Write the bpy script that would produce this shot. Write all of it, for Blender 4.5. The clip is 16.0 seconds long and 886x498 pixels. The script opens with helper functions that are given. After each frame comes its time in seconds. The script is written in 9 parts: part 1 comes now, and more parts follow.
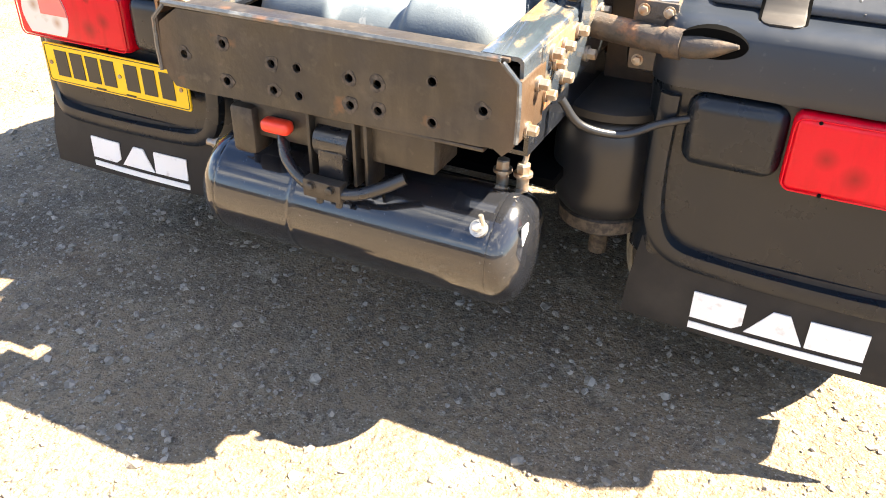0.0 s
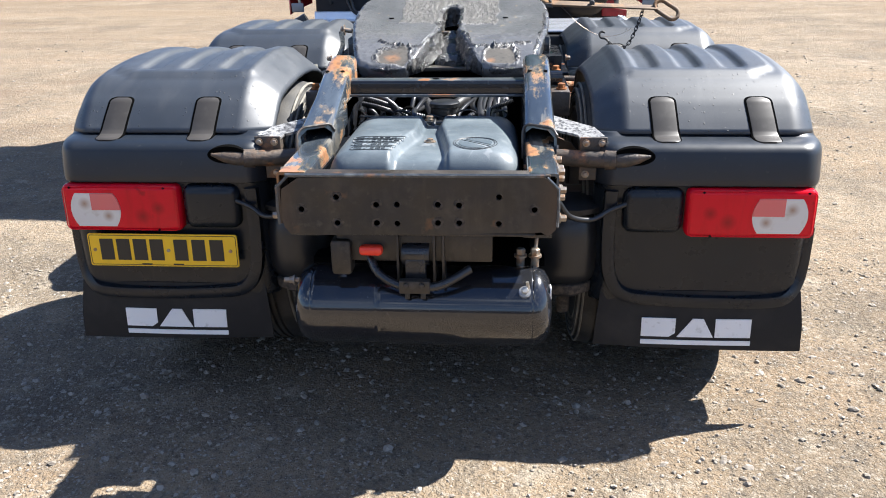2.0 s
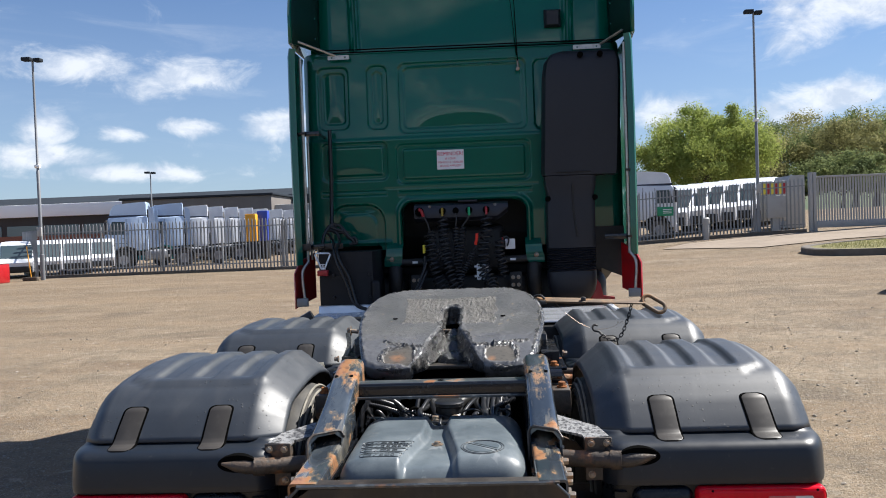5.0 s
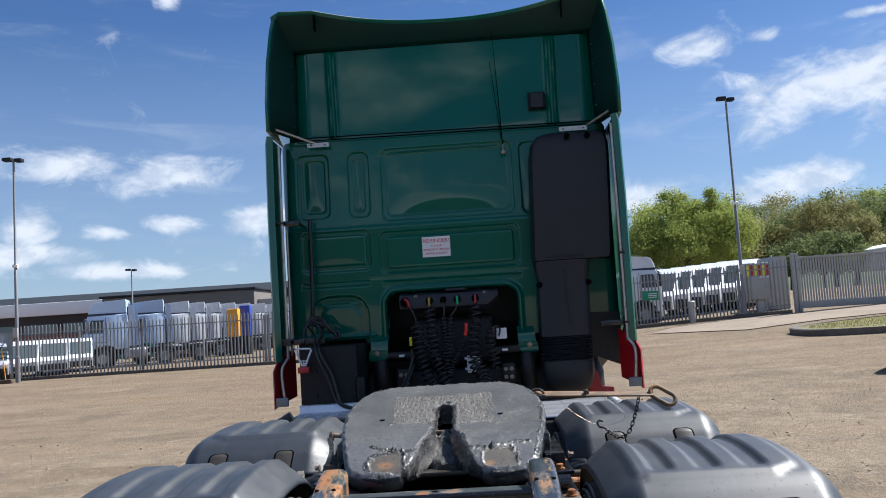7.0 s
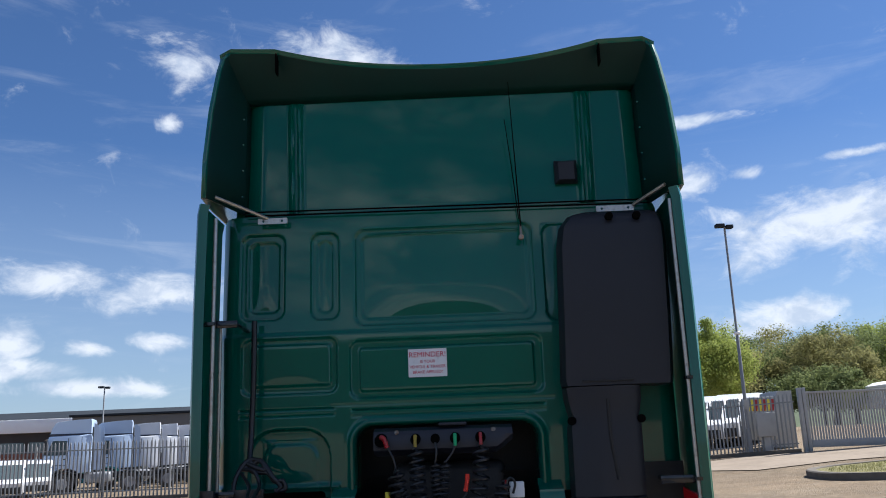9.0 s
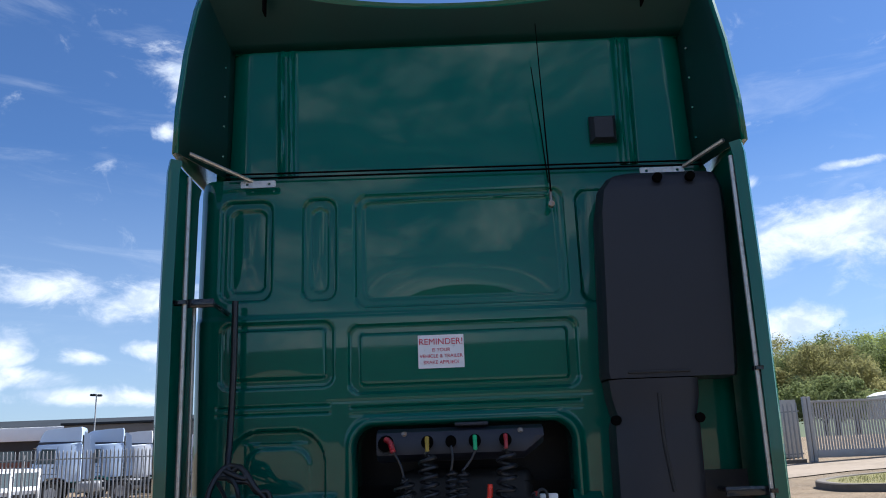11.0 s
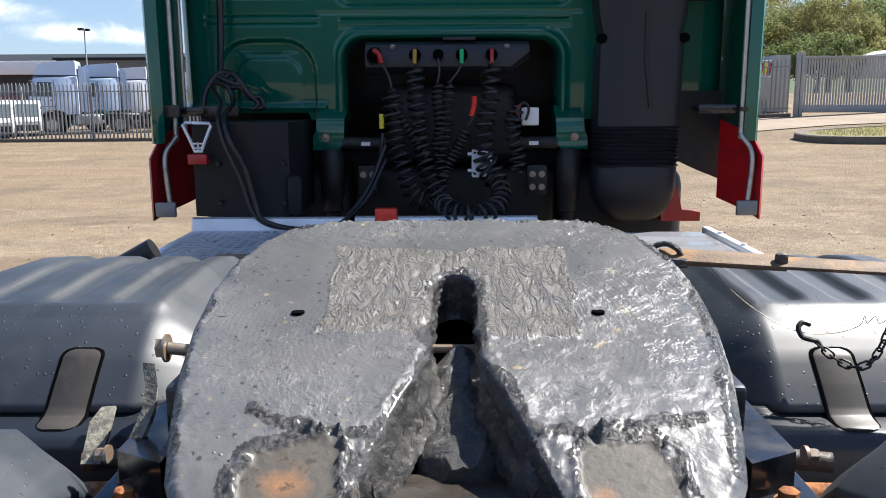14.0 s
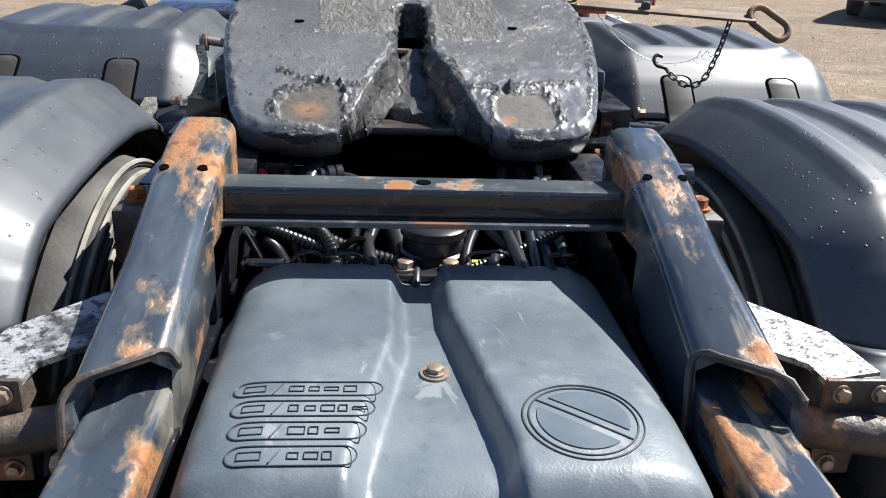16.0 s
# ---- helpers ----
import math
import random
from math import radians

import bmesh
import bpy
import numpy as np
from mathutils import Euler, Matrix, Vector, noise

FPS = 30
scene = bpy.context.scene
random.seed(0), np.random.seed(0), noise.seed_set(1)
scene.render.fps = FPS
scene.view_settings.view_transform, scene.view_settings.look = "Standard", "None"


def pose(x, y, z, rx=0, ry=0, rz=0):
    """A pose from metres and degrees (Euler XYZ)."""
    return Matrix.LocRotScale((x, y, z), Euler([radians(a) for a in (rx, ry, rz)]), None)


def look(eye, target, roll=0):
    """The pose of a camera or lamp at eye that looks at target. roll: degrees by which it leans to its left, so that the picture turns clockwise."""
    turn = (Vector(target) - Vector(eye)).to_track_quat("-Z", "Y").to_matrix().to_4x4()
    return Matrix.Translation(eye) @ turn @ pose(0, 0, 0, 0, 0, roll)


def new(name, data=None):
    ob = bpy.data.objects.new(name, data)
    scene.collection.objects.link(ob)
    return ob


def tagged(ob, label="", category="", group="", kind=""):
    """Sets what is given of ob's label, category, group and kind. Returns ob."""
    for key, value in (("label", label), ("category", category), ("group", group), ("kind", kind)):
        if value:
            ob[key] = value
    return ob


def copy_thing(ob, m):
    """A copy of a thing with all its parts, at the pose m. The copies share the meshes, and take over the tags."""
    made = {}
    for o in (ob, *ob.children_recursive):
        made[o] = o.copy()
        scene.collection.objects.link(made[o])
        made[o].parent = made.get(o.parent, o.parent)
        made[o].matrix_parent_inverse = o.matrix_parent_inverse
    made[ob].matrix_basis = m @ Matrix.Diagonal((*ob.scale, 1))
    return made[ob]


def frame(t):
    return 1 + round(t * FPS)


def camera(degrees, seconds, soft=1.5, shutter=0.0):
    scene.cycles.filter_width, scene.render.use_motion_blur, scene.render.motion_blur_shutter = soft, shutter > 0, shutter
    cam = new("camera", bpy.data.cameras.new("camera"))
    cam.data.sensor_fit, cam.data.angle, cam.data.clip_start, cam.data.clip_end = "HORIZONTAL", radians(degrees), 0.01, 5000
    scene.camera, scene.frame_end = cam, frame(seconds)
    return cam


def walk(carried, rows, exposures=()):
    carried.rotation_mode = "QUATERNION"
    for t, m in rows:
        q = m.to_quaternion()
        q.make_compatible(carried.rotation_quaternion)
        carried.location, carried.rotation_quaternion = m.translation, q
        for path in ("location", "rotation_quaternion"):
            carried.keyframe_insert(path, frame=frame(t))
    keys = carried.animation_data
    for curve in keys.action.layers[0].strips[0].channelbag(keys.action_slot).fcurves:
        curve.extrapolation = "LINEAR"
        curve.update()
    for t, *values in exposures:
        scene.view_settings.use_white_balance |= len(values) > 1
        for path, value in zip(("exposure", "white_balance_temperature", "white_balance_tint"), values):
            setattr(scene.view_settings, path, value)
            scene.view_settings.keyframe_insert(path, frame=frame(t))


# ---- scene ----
cam = camera(56.3, 16.0, soft=1.0)
PATH = [
    (0, (0.85, -1.249, 1.401), (0.127, 0.28, 0.333), 0.9),
    (0.5, (0.693, -1.575, 1.445), (0.27, 0.092, 0.423), 0.4),
    (1, (0.502, -1.789, 1.48), (0.228, -0.011, 0.605), -0.8),
    (1.5, (0.33, -2.038, 1.513), (0.139, -0.202, 0.742), -1.5),
    (2, (0.251, -2.224, 1.529), (0.102, -0.351, 0.843), -0.8),
    (2.5, (0.233, -2.252, 1.539), (0.085, -0.343, 0.96), -0.4),
    (3, (0.226, -2.257, 1.563), (0.089, -0.322, 1.074), -0.8),
    (3.5, (0.223, -2.265, 1.583), (0.096, -0.306, 1.199), -1.1),
    (4, (0.224, -2.275, 1.601), (0.105, -0.298, 1.323), -1.0),
    (4.5, (0.222, -2.286, 1.628), (0.099, -0.297, 1.464), -1.4),
    (5, (0.221, -2.301, 1.653), (0.092, -0.306, 1.601), -2.1),
    (5.2, (0.236, -2.297, 1.649), (0.098, -0.301, 1.64), -2.9),
    (7.3, (0.18, -1.849, 1.661), (0.105, 0.14, 1.856), -3.5),
    (7.5, (0.185, -1.695, 1.675), (0.102, 0.291, 1.898), -3.1),
    (8, (0.12, -1.27, 1.689), (0.062, 0.706, 1.989), -2.9),
    (8.5, (0.091, -0.871, 1.704), (0.064, 1.092, 2.087), -2.8),
    (9, (0.086, -0.433, 1.745), (0.049, 1.513, 2.203), -2.2),
    (9.2, (0.058, -0.29, 1.742), (0.03, 1.649, 2.232), -2.3),
    (11.3, (-0.024, 0.282, 1.715), (-0.053, 2.225, 2.189), -2.0),
    (11.5, (0.001, 0.289, 1.685), (-0.045, 2.247, 2.093), -1.8),
    (12, (-0.002, 0.299, 1.644), (-0.046, 2.281, 1.906), -1.4),
    (12.5, (-0.006, 0.284, 1.649), (-0.04, 2.281, 1.74), -1.2),
    (13, (0.003, 0.283, 1.644), (-0.032, 2.28, 1.535), -1.2),
    (13.5, (0.005, 0.255, 1.615), (-0.027, 2.239, 1.363), -1.0),
    (14, (0.002, 0.2, 1.582), (-0.028, 2.169, 1.23), -0.3),
    (14.5, (-0.012, 0.097, 1.542), (-0.033, 2.051, 1.116), 0.8),
    (15, (0.012, -0.06, 1.504), (-0.005, 1.864, 0.957), 1.2),
    (15.5, (0.012, -0.252, 1.493), (0.02, 1.63, 0.816), 1.5),
    (16, (-0.079, -0.47, 1.466), (0.084, 1.382, 0.729), 2.6),
]
EXPOSURES = [(0, 3.3, 7650, 10), (1.0, 2.55, 6400, 10), (1.5, 2.2, 6200, 10), (2.0, 1.85, 6100, 10), (3.0, 1.42, 6250, 10), (4.0, 1.40, 6300, 10), (5.0, 1.12, 6250, 10), (7.5, 1.0, 5980, 10), (9.0, 1.05, 6050, 10), (11.5, 1.48, 5900, 10), (12.0, 1.66, 6000, 10), (13.0, 1.72, 6200, 10), (14.5, 1.4, 6300, 10), (16.0, 1.42, 6150, 10)]
walk(cam, [(t, look(eye, target, roll)) for t, eye, target, roll in PATH], EXPOSURES)

# ---- light ----
SUN = Vector((0.75, 0.375, 1.0)).normalized()


# azimuth from the truck's axis, elevation, half width and half height of each cloud, in degrees
CLOUDS = [(-26.2, 10.9, 4.8, 1.2), (-21.2, 10.3, 4.8, 1.2), (-19.9, 7.2, 2.2, 0.6), (-24.7, 6.7, 1.6, 0.5), (-29.2, 7.0, 1.6, 1.3), (-23.3, 4.2, 6.0, 0.6), (-18.8, 25.2, 2.4, 1.6), (-8.9, 26.2, 4.4, 2.2), (-20.3, 21.3, 0.8, 0.6), (16.3, 16.3, 2.6, 1.0), (20.1, 16.5, 1.2, 0.5), (22.5, 12.7, 5.8, 2.0), (26.8, 12.9, 4.2, 2.4), (20.8, 6.9, 3.9, 1.3), (16.5, 20.4, 3.9, 0.4), (26.9, 16.8, 2.3, 0.3), (12.0, 7.2, 2.4, 1.3), (-14.7, 7.5, 2.7, 1.0), (-29.7, 5.4, 3.9, 0.8), (34.0, 10.0, 5.0, 2.0), (-38.0, 9.0, 5.0, 1.6)]


def make_world():
    w = bpy.data.worlds.new("sky")
    scene.world = w
    w.use_nodes = True
    nt = w.node_tree
    nt.nodes.clear()
    out = nt.nodes.new("ShaderNodeOutputWorld")
    bg = nt.nodes.new("ShaderNodeBackground")
    sky = nt.nodes.new("ShaderNodeTexSky")
    sky.sky_type, sky.sun_disc = "NISHITA", False
    sky.sun_elevation = math.asin(SUN.z)
    sky.sun_rotation = math.atan2(SUN.x, SUN.y)
    sky.air_density, sky.dust_density, sky.ozone_density = 1.0, 0.3, 4.0
    co = nt.nodes.new("ShaderNodeTexCoord")
    sep = nt.nodes.new("ShaderNodeSeparateXYZ")
    nt.links.new(co.outputs["Generated"], sep.inputs[0])
    # clouds: single cumulus heaps before the lens, a broken layer elsewhere
    def math_node(op, p, q):
        n = nt.nodes.new("ShaderNodeMath")
        n.operation = op
        for k, v in enumerate((p, q)):
            if isinstance(v, (int, float)):
                n.inputs[k].default_value = v
            else:
                nt.links.new(v, n.inputs[k])
        return n.outputs[0]

    def ranged(v, lo, hi, to_lo=0.0, to_hi=1.0, kind="SMOOTHSTEP"):
        n = nt.nodes.new("ShaderNodeMapRange")
        n.interpolation_type = kind
        for k, x in zip(("From Min", "From Max", "To Min", "To Max"), (lo, hi, to_lo, to_hi)):
            n.inputs[k].default_value = x
        nt.links.new(v, n.inputs["Value"])
        return n.outputs[0]

    def cloud_noise(scale, detail, rough, stretch, dist=0.3):
        mp = nt.nodes.new("ShaderNodeMapping")
        mp.inputs["Scale"].default_value = stretch
        mp.inputs["Location"].default_value = (3.1, 1.7, 0.4)
        nt.links.new(co.outputs["Generated"], mp.inputs[0])
        n = nt.nodes.new("ShaderNodeTexNoise")
        n.inputs["Scale"].default_value, n.inputs["Detail"].default_value = scale, detail
        n.inputs["Roughness"].default_value, n.inputs["Distortion"].default_value = rough, dist
        nt.links.new(mp.outputs[0], n.inputs["Vector"])
        return n.outputs["Fac"]

    heap = None
    for az, el, wide, tall in CLOUDS:
        mp = nt.nodes.new("ShaderNodeMapping")
        mp.vector_type = "TEXTURE"
        mp.inputs["Rotation"].default_value = (radians(el), 0, -radians(az))
        mp.inputs["Scale"].default_value = (math.tan(radians(wide)), 1000.0, math.tan(radians(tall)))
        nt.links.new(co.outputs["Generated"], mp.inputs[0])
        ln = nt.nodes.new("ShaderNodeVectorMath")
        ln.operation = "LENGTH"
        nt.links.new(mp.outputs[0], ln.inputs[0])
        one = ranged(ln.outputs["Value"], 1.55, 0.0, kind="LINEAR")
        heap = one if heap is None else math_node("MAXIMUM", heap, one)
    ragged = cloud_noise(15.0, 10.0, 0.63, (1.0, 1.0, 1.8), 0.5)
    dense = math_node("MULTIPLY_ADD", ragged, 2.1)
    nt.links.new(math_node("SUBTRACT", heap, 1.08), dense.node.inputs[2])
    puffs = math_node("MULTIPLY", ranged(dense, 0.16, 0.92), 0.86)
    wisps = math_node("MULTIPLY", ranged(cloud_noise(5.0, 8.0, 0.62, (1.0, 1.0, 4.5), 0.8), 0.50, 0.78), 0.16)
    layer = ranged(cloud_noise(3.6, 9.0, 0.58, (1.0, 1.0, 2.6)), 0.50, 0.68)
    behind = math_node("MULTIPLY", layer, ranged(sep.outputs[1], 0.45, 0.15))
    cover = math_node("MAXIMUM", math_node("MAXIMUM", puffs, wisps), behind)
    mix = nt.nodes.new("ShaderNodeMixRGB")
    nt.links.new(cover, mix.inputs[0])
    # bright crowns, blue-grey hollows
    tone = nt.nodes.new("ShaderNodeMixRGB")
    tone.inputs[1].default_value, tone.inputs[2].default_value = (9.0, 10.0, 11.6, 1), (13.5, 13.8, 14.2, 1)
    nt.links.new(ranged(cloud_noise(24.0, 6.0, 0.6, (1.0, 1.0, 1.6)), 0.36, 0.6), tone.inputs[0])
    nt.links.new(tone.outputs[0], mix.inputs[2])
    deep = nt.nodes.new("ShaderNodeMixRGB")
    deep.blend_type, deep.inputs[0].default_value, deep.inputs[2].default_value = "MULTIPLY", 1.0, (0.94, 1.15, 1.42, 1)
    nt.links.new(sky.outputs[0], deep.inputs[1])
    # paler towards the horizon
    low = nt.nodes.new("ShaderNodeMapRange")
    low.inputs["From Min"].default_value, low.inputs["From Max"].default_value = 0.34, 0.0
    low.inputs["To Min"].default_value, low.inputs["To Max"].default_value = 0.0, 0.55
    nt.links.new(sep.outputs[2], low.inputs["Value"])
    pale = nt.nodes.new("ShaderNodeMixRGB")
    pale.inputs[2].default_value = (7.6, 9.0, 10.4, 1)
    nt.links.new(low.outputs[0], pale.inputs[0])
    nt.links.new(deep.outputs[0], pale.inputs[1])
    nt.links.new(pale.outputs[0], mix.inputs[1])
    nt.links.new(mix.outputs[0], bg.inputs[0])
    bg.inputs[1].default_value = 0.035
    nt.links.new(bg.outputs[0], out.inputs[0])


make_world()
sun = new("sun", bpy.data.lights.new("sun", "SUN"))
sun.data.energy, sun.data.angle, sun.data.color = 5.0, radians(0.53), (1.0, 0.94, 0.85)
sun.matrix_world = look(SUN * 50, (0, 0, 0))

# ---- materials ----
class Mat:
    """A small builder of node materials."""

    def __init__(self, name, color=(0.5, 0.5, 0.5), rough=0.5, metal=0.0, coat=0.0, spec=0.5):
        self.m = bpy.data.materials.new(name)
        self.m.use_nodes = True
        self.nt = self.m.node_tree
        self.b = self.nt.nodes["Principled BSDF"]
        self.b.inputs["Base Color"].default_value = (*color, 1)
        self.b.inputs["Roughness"].default_value = rough
        self.b.inputs["Metallic"].default_value = metal
        self.b.inputs["Coat Weight"].default_value = coat
        self.b.inputs["Specular IOR Level"].default_value = spec
        self.co = self.nt.nodes.new("ShaderNodeTexCoord").outputs["Object"]
        self.col = None
        self.bump_out = None

    def stretch(self, sx, sy, sz):
        mp = self.nt.nodes.new("ShaderNodeMapping")
        mp.inputs["Scale"].default_value = (sx, sy, sz)
        self.nt.links.new(self.co, mp.inputs[0])
        return mp.outputs[0]

    def noise(self, scale, lo, hi, detail=5.0, rough=0.55, co=None, dist=0.0):
        n = self.nt.nodes.new("ShaderNodeTexNoise")
        n.inputs["Scale"].default_value, n.inputs["Detail"].default_value = scale, detail
        n.inputs["Roughness"].default_value, n.inputs["Distortion"].default_value = rough, dist
        self.nt.links.new(co or self.co, n.inputs["Vector"])
        return self.ramp(n.outputs["Fac"], lo, hi)

    def voro(self, scale, lo, hi, feature="F1", co=None, out="Distance"):
        n = self.nt.nodes.new("ShaderNodeTexVoronoi")
        n.feature = feature
        n.inputs["Scale"].default_value = scale
        self.nt.links.new(co or self.co, n.inputs["Vector"])
        return self.ramp(n.outputs[out], lo, hi)

    def ramp(self, sock, lo, hi):
        r = self.nt.nodes.new("ShaderNodeMapRange")
        r.inputs["From Min"].default_value, r.inputs["From Max"].default_value = lo, hi
        self.nt.links.new(sock, r.inputs["Value"])
        return r.outputs[0]

    def mul(self, a, b):
        n = self.nt.nodes.new("ShaderNodeMath")
        n.operation = "MULTIPLY"
        self.nt.links.new(a, n.inputs[0])
        if isinstance(b, (int, float)):
            n.inputs[1].default_value = b
        else:
            self.nt.links.new(b, n.inputs[1])
        return n.outputs[0]

    def tint(self, fac, color, amount=1.0):
        """Lays a colour over the base where fac is 1."""
        x = self.nt.nodes.new("ShaderNodeMixRGB")
        self.nt.links.new(self.mul(fac, amount), x.inputs[0])
        if self.col is None:
            x.inputs[1].default_value = self.b.inputs["Base Color"].default_value[:]
        else:
            self.nt.links.new(self.col, x.inputs[1])
        x.inputs[2].default_value = (*color, 1)
        self.col = x.outputs[0]
        self.nt.links.new(self.col, self.b.inputs["Base Color"])
        return self

    def value(self, name, fac, lo, hi):
        r = self.nt.nodes.new("ShaderNodeMapRange")
        r.inputs["To Min"].default_value, r.inputs["To Max"].default_value = lo, hi
        self.nt.links.new(fac, r.inputs["Value"])
        self.nt.links.new(r.outputs[0], self.b.inputs[name])
        return self

    def bump(self, fac, strength=0.3, dist=0.01):
        n = self.nt.nodes.new("ShaderNodeBump")
        n.inputs["Strength"].default_value, n.inputs["Distance"].default_value = strength, dist
        self.nt.links.new(fac, n.inputs["Height"])
        if self.bump_out:
            self.nt.links.new(self.bump_out, n.inputs["Normal"])
        self.bump_out = n.outputs[0]
        self.nt.links.new(self.bump_out, self.b.inputs["Normal"])
        return self

    def along(self, axis, lo, hi):
        """A ramp along one of the thing's axes."""
        s = self.nt.nodes.new("ShaderNodeSeparateXYZ")
        self.nt.links.new(self.co, s.inputs[0])
        return self.ramp(s.outputs[axis], lo, hi)

    def add(self, a, b, k=1.0):
        n = self.nt.nodes.new("ShaderNodeMath")
        n.operation = "MULTIPLY_ADD"
        self.nt.links.new(b, n.inputs[0])
        n.inputs[1].default_value = k
        self.nt.links.new(a, n.inputs[2])
        return n.outputs[0]

    def rings(self, cx, cy, scale, lo, hi, dist=4.0):
        """Arcs round a point of the level plane, as a wiping hand leaves them."""
        mp = self.nt.nodes.new("ShaderNodeMapping")
        mp.inputs["Location"].default_value = (-cx, -cy, 0)
        self.nt.links.new(self.co, mp.inputs[0])
        w = self.nt.nodes.new("ShaderNodeTexWave")
        w.wave_type, w.rings_direction = "RINGS", "Z"
        w.inputs["Scale"].default_value, w.inputs["Distortion"].default_value = scale, dist
        w.inputs["Detail"].default_value, w.inputs["Detail Scale"].default_value = 5.0, 3.0
        self.nt.links.new(mp.outputs[0], w.inputs["Vector"])
        return self.ramp(w.outputs["Fac"], lo, hi)

    def spot(self, cx, cy, r, upright=False):
        """1 at a point of the level (or the upright) plane, falling to 0 at the distance r."""
        mp = self.nt.nodes.new("ShaderNodeMapping")
        mp.inputs["Location"].default_value = (-cx, 0, -cy) if upright else (-cx, -cy, 0)
        mp.inputs["Scale"].default_value = (1, 0, 1) if upright else (1, 1, 0)
        self.nt.links.new(self.co, mp.inputs[0])
        n = self.nt.nodes.new("ShaderNodeVectorMath")
        n.operation = "LENGTH"
        self.nt.links.new(mp.outputs[0], n.inputs[0])
        return self.ramp(n.outputs["Value"], r, 0.0)

    def random(self):
        return self.nt.nodes.new("ShaderNodeObjectInfo").outputs["Random"]

    def island(self):
        return self.nt.nodes.new("ShaderNodeNewGeometry").outputs["Random Per Island"]


def make_materials():
    M = {}
    m = Mat("guard_plastic", (0.018, 0.024, 0.0335), 0.5, 0.0, 0.12, spec=0.68)
    m.b.inputs["Coat Roughness"].default_value = 0.5
    m.tint(m.noise(5, 0.45, 0.75), (0.037, 0.044, 0.054), 0.6).tint(m.noise(3, 0.5, 0.7, 8, co=m.stretch(2.5, 0.6, 1), dist=0.8), (0.085, 0.087, 0.09), 0.3)
    m.tint(m.noise(70, 0.66, 0.74, 3), (0.13, 0.125, 0.118), 0.2)
    m.value("Roughness", m.noise(9, 0.3, 0.7), 0.45, 0.54).bump(m.noise(420, 0.3, 0.7, 2), 0.03, 0.001)
    wet = m.noise(4, 0.44, 0.52)
    drops = m.mul(m.voro(52, 0.16, 0.115), wet)
    fine = m.mul(m.voro(95, 0.15, 0.11), m.noise(4, 0.44, 0.54, co=m.stretch(1, 1, 1.3)))
    m.tint(fine, (0.012, 0.013, 0.014), 0.8)
    m.bump(drops, 0.5, 0.003).tint(drops, (0.010, 0.011, 0.012), 0.95)
    M["guard"] = m.m
    m = Mat("panel_plastic", (0.007, 0.0105, 0.0155), 0.3, spec=0.38)
    m.tint(m.noise(7, 0.5, 0.8), (0.020, 0.020, 0.021), 0.4).value("Roughness", m.noise(9, 0.3, 0.7), 0.22, 0.36)
    m.tint(m.noise(10, 0.64, 0.74, co=m.stretch(6, 1, 0.7)), (0.05, 0.044, 0.037), 0.2)
    M["panel"] = m.m
    m = Mat("band_plastic", (0.010, 0.014, 0.0205), 0.36, spec=0.5)
    m.tint(m.noise(6, 0.45, 0.75), (0.018, 0.020, 0.025), 0.6).tint(m.noise(60, 0.66, 0.74, 3), (0.09, 0.088, 0.082), 0.25).value("Roughness", m.noise(9, 0.3, 0.7), 0.33, 0.46)
    M["band"] = m.m
    m = Mat("clip_plastic", (0.042, 0.038, 0.034), 0.45, spec=0.4)
    m.tint(m.noise(30, 0.55, 0.75), (0.085, 0.078, 0.07), 0.4).tint(m.noise(9, 0.5, 0.7), (0.058, 0.053, 0.048), 0.6)
    M["clip"] = m.m
    # black of joints and holes, also painted shade deep in the chassis
    M["gap"] = Mat("black_gap_shade", (0.004, 0.004, 0.004), 0.9, spec=0.0).m
    m = Mat("flap_rubber", (0.012, 0.0125, 0.014), 0.55, spec=0.25)
    m.tint(m.noise(8, 0.45, 0.8), (0.045, 0.042, 0.037), 0.5).bump(m.noise(200, 0.3, 0.7), 0.1, 0.002)
    M["flap"] = m.m
    m = Mat("black_paint", (0.010, 0.011, 0.014), 0.22, 0.0, 0.3)
    m.tint(m.noise(14, 0.5, 0.75), (0.06, 0.052, 0.042), 0.35).value("Roughness", m.noise(18, 0.35, 0.7), 0.16, 0.5)
    M["black"] = m.m
    m = Mat("tank_paint", (0.010, 0.011, 0.014), 0.15, 0.0, 0.8)
    m.tint(m.noise(9, 0.45, 0.8, co=m.stretch(0.4, 1, 1)), (0.07, 0.062, 0.052), 0.16)
    m.value("Roughness", m.noise(16, 0.3, 0.7), 0.08, 0.26).tint(m.noise(160, 0.69, 0.73, 2), (0.10, 0.095, 0.09), 0.7)
    M["tank"] = m.m
    m = Mat("dusty_steel", (0.014, 0.0118, 0.0098), 0.4)
    m.tint(m.noise(3.5, 0.35, 0.75), (0.040, 0.031, 0.023), 0.8).tint(m.noise(26, 0.6, 0.72), (0.11, 0.09, 0.07), 0.35).tint(m.noise(7, 0.52, 0.7, 8, 0.6, co=m.stretch(2.2, 1, 0.5)), (0.075, 0.058, 0.042), 0.45)
    m.tint(m.noise(11, 0.64, 0.72), (0.15, 0.065, 0.025), 0.6).tint(m.noise(15, 0.5, 0.64, 8, 0.62), (0.045, 0.036, 0.028), 0.6)
    m.tint(m.along(0, 0.33, 0.41), (0.10, 0.055, 0.028), 0.5).tint(m.along(0, -0.33, -0.41), (0.10, 0.055, 0.028), 0.5)
    m.value("Roughness", m.noise(9, 0.35, 0.65), 0.3, 0.6).bump(m.noise(90, 0.3, 0.7), 0.25, 0.002)
    M["dusty"] = m.m
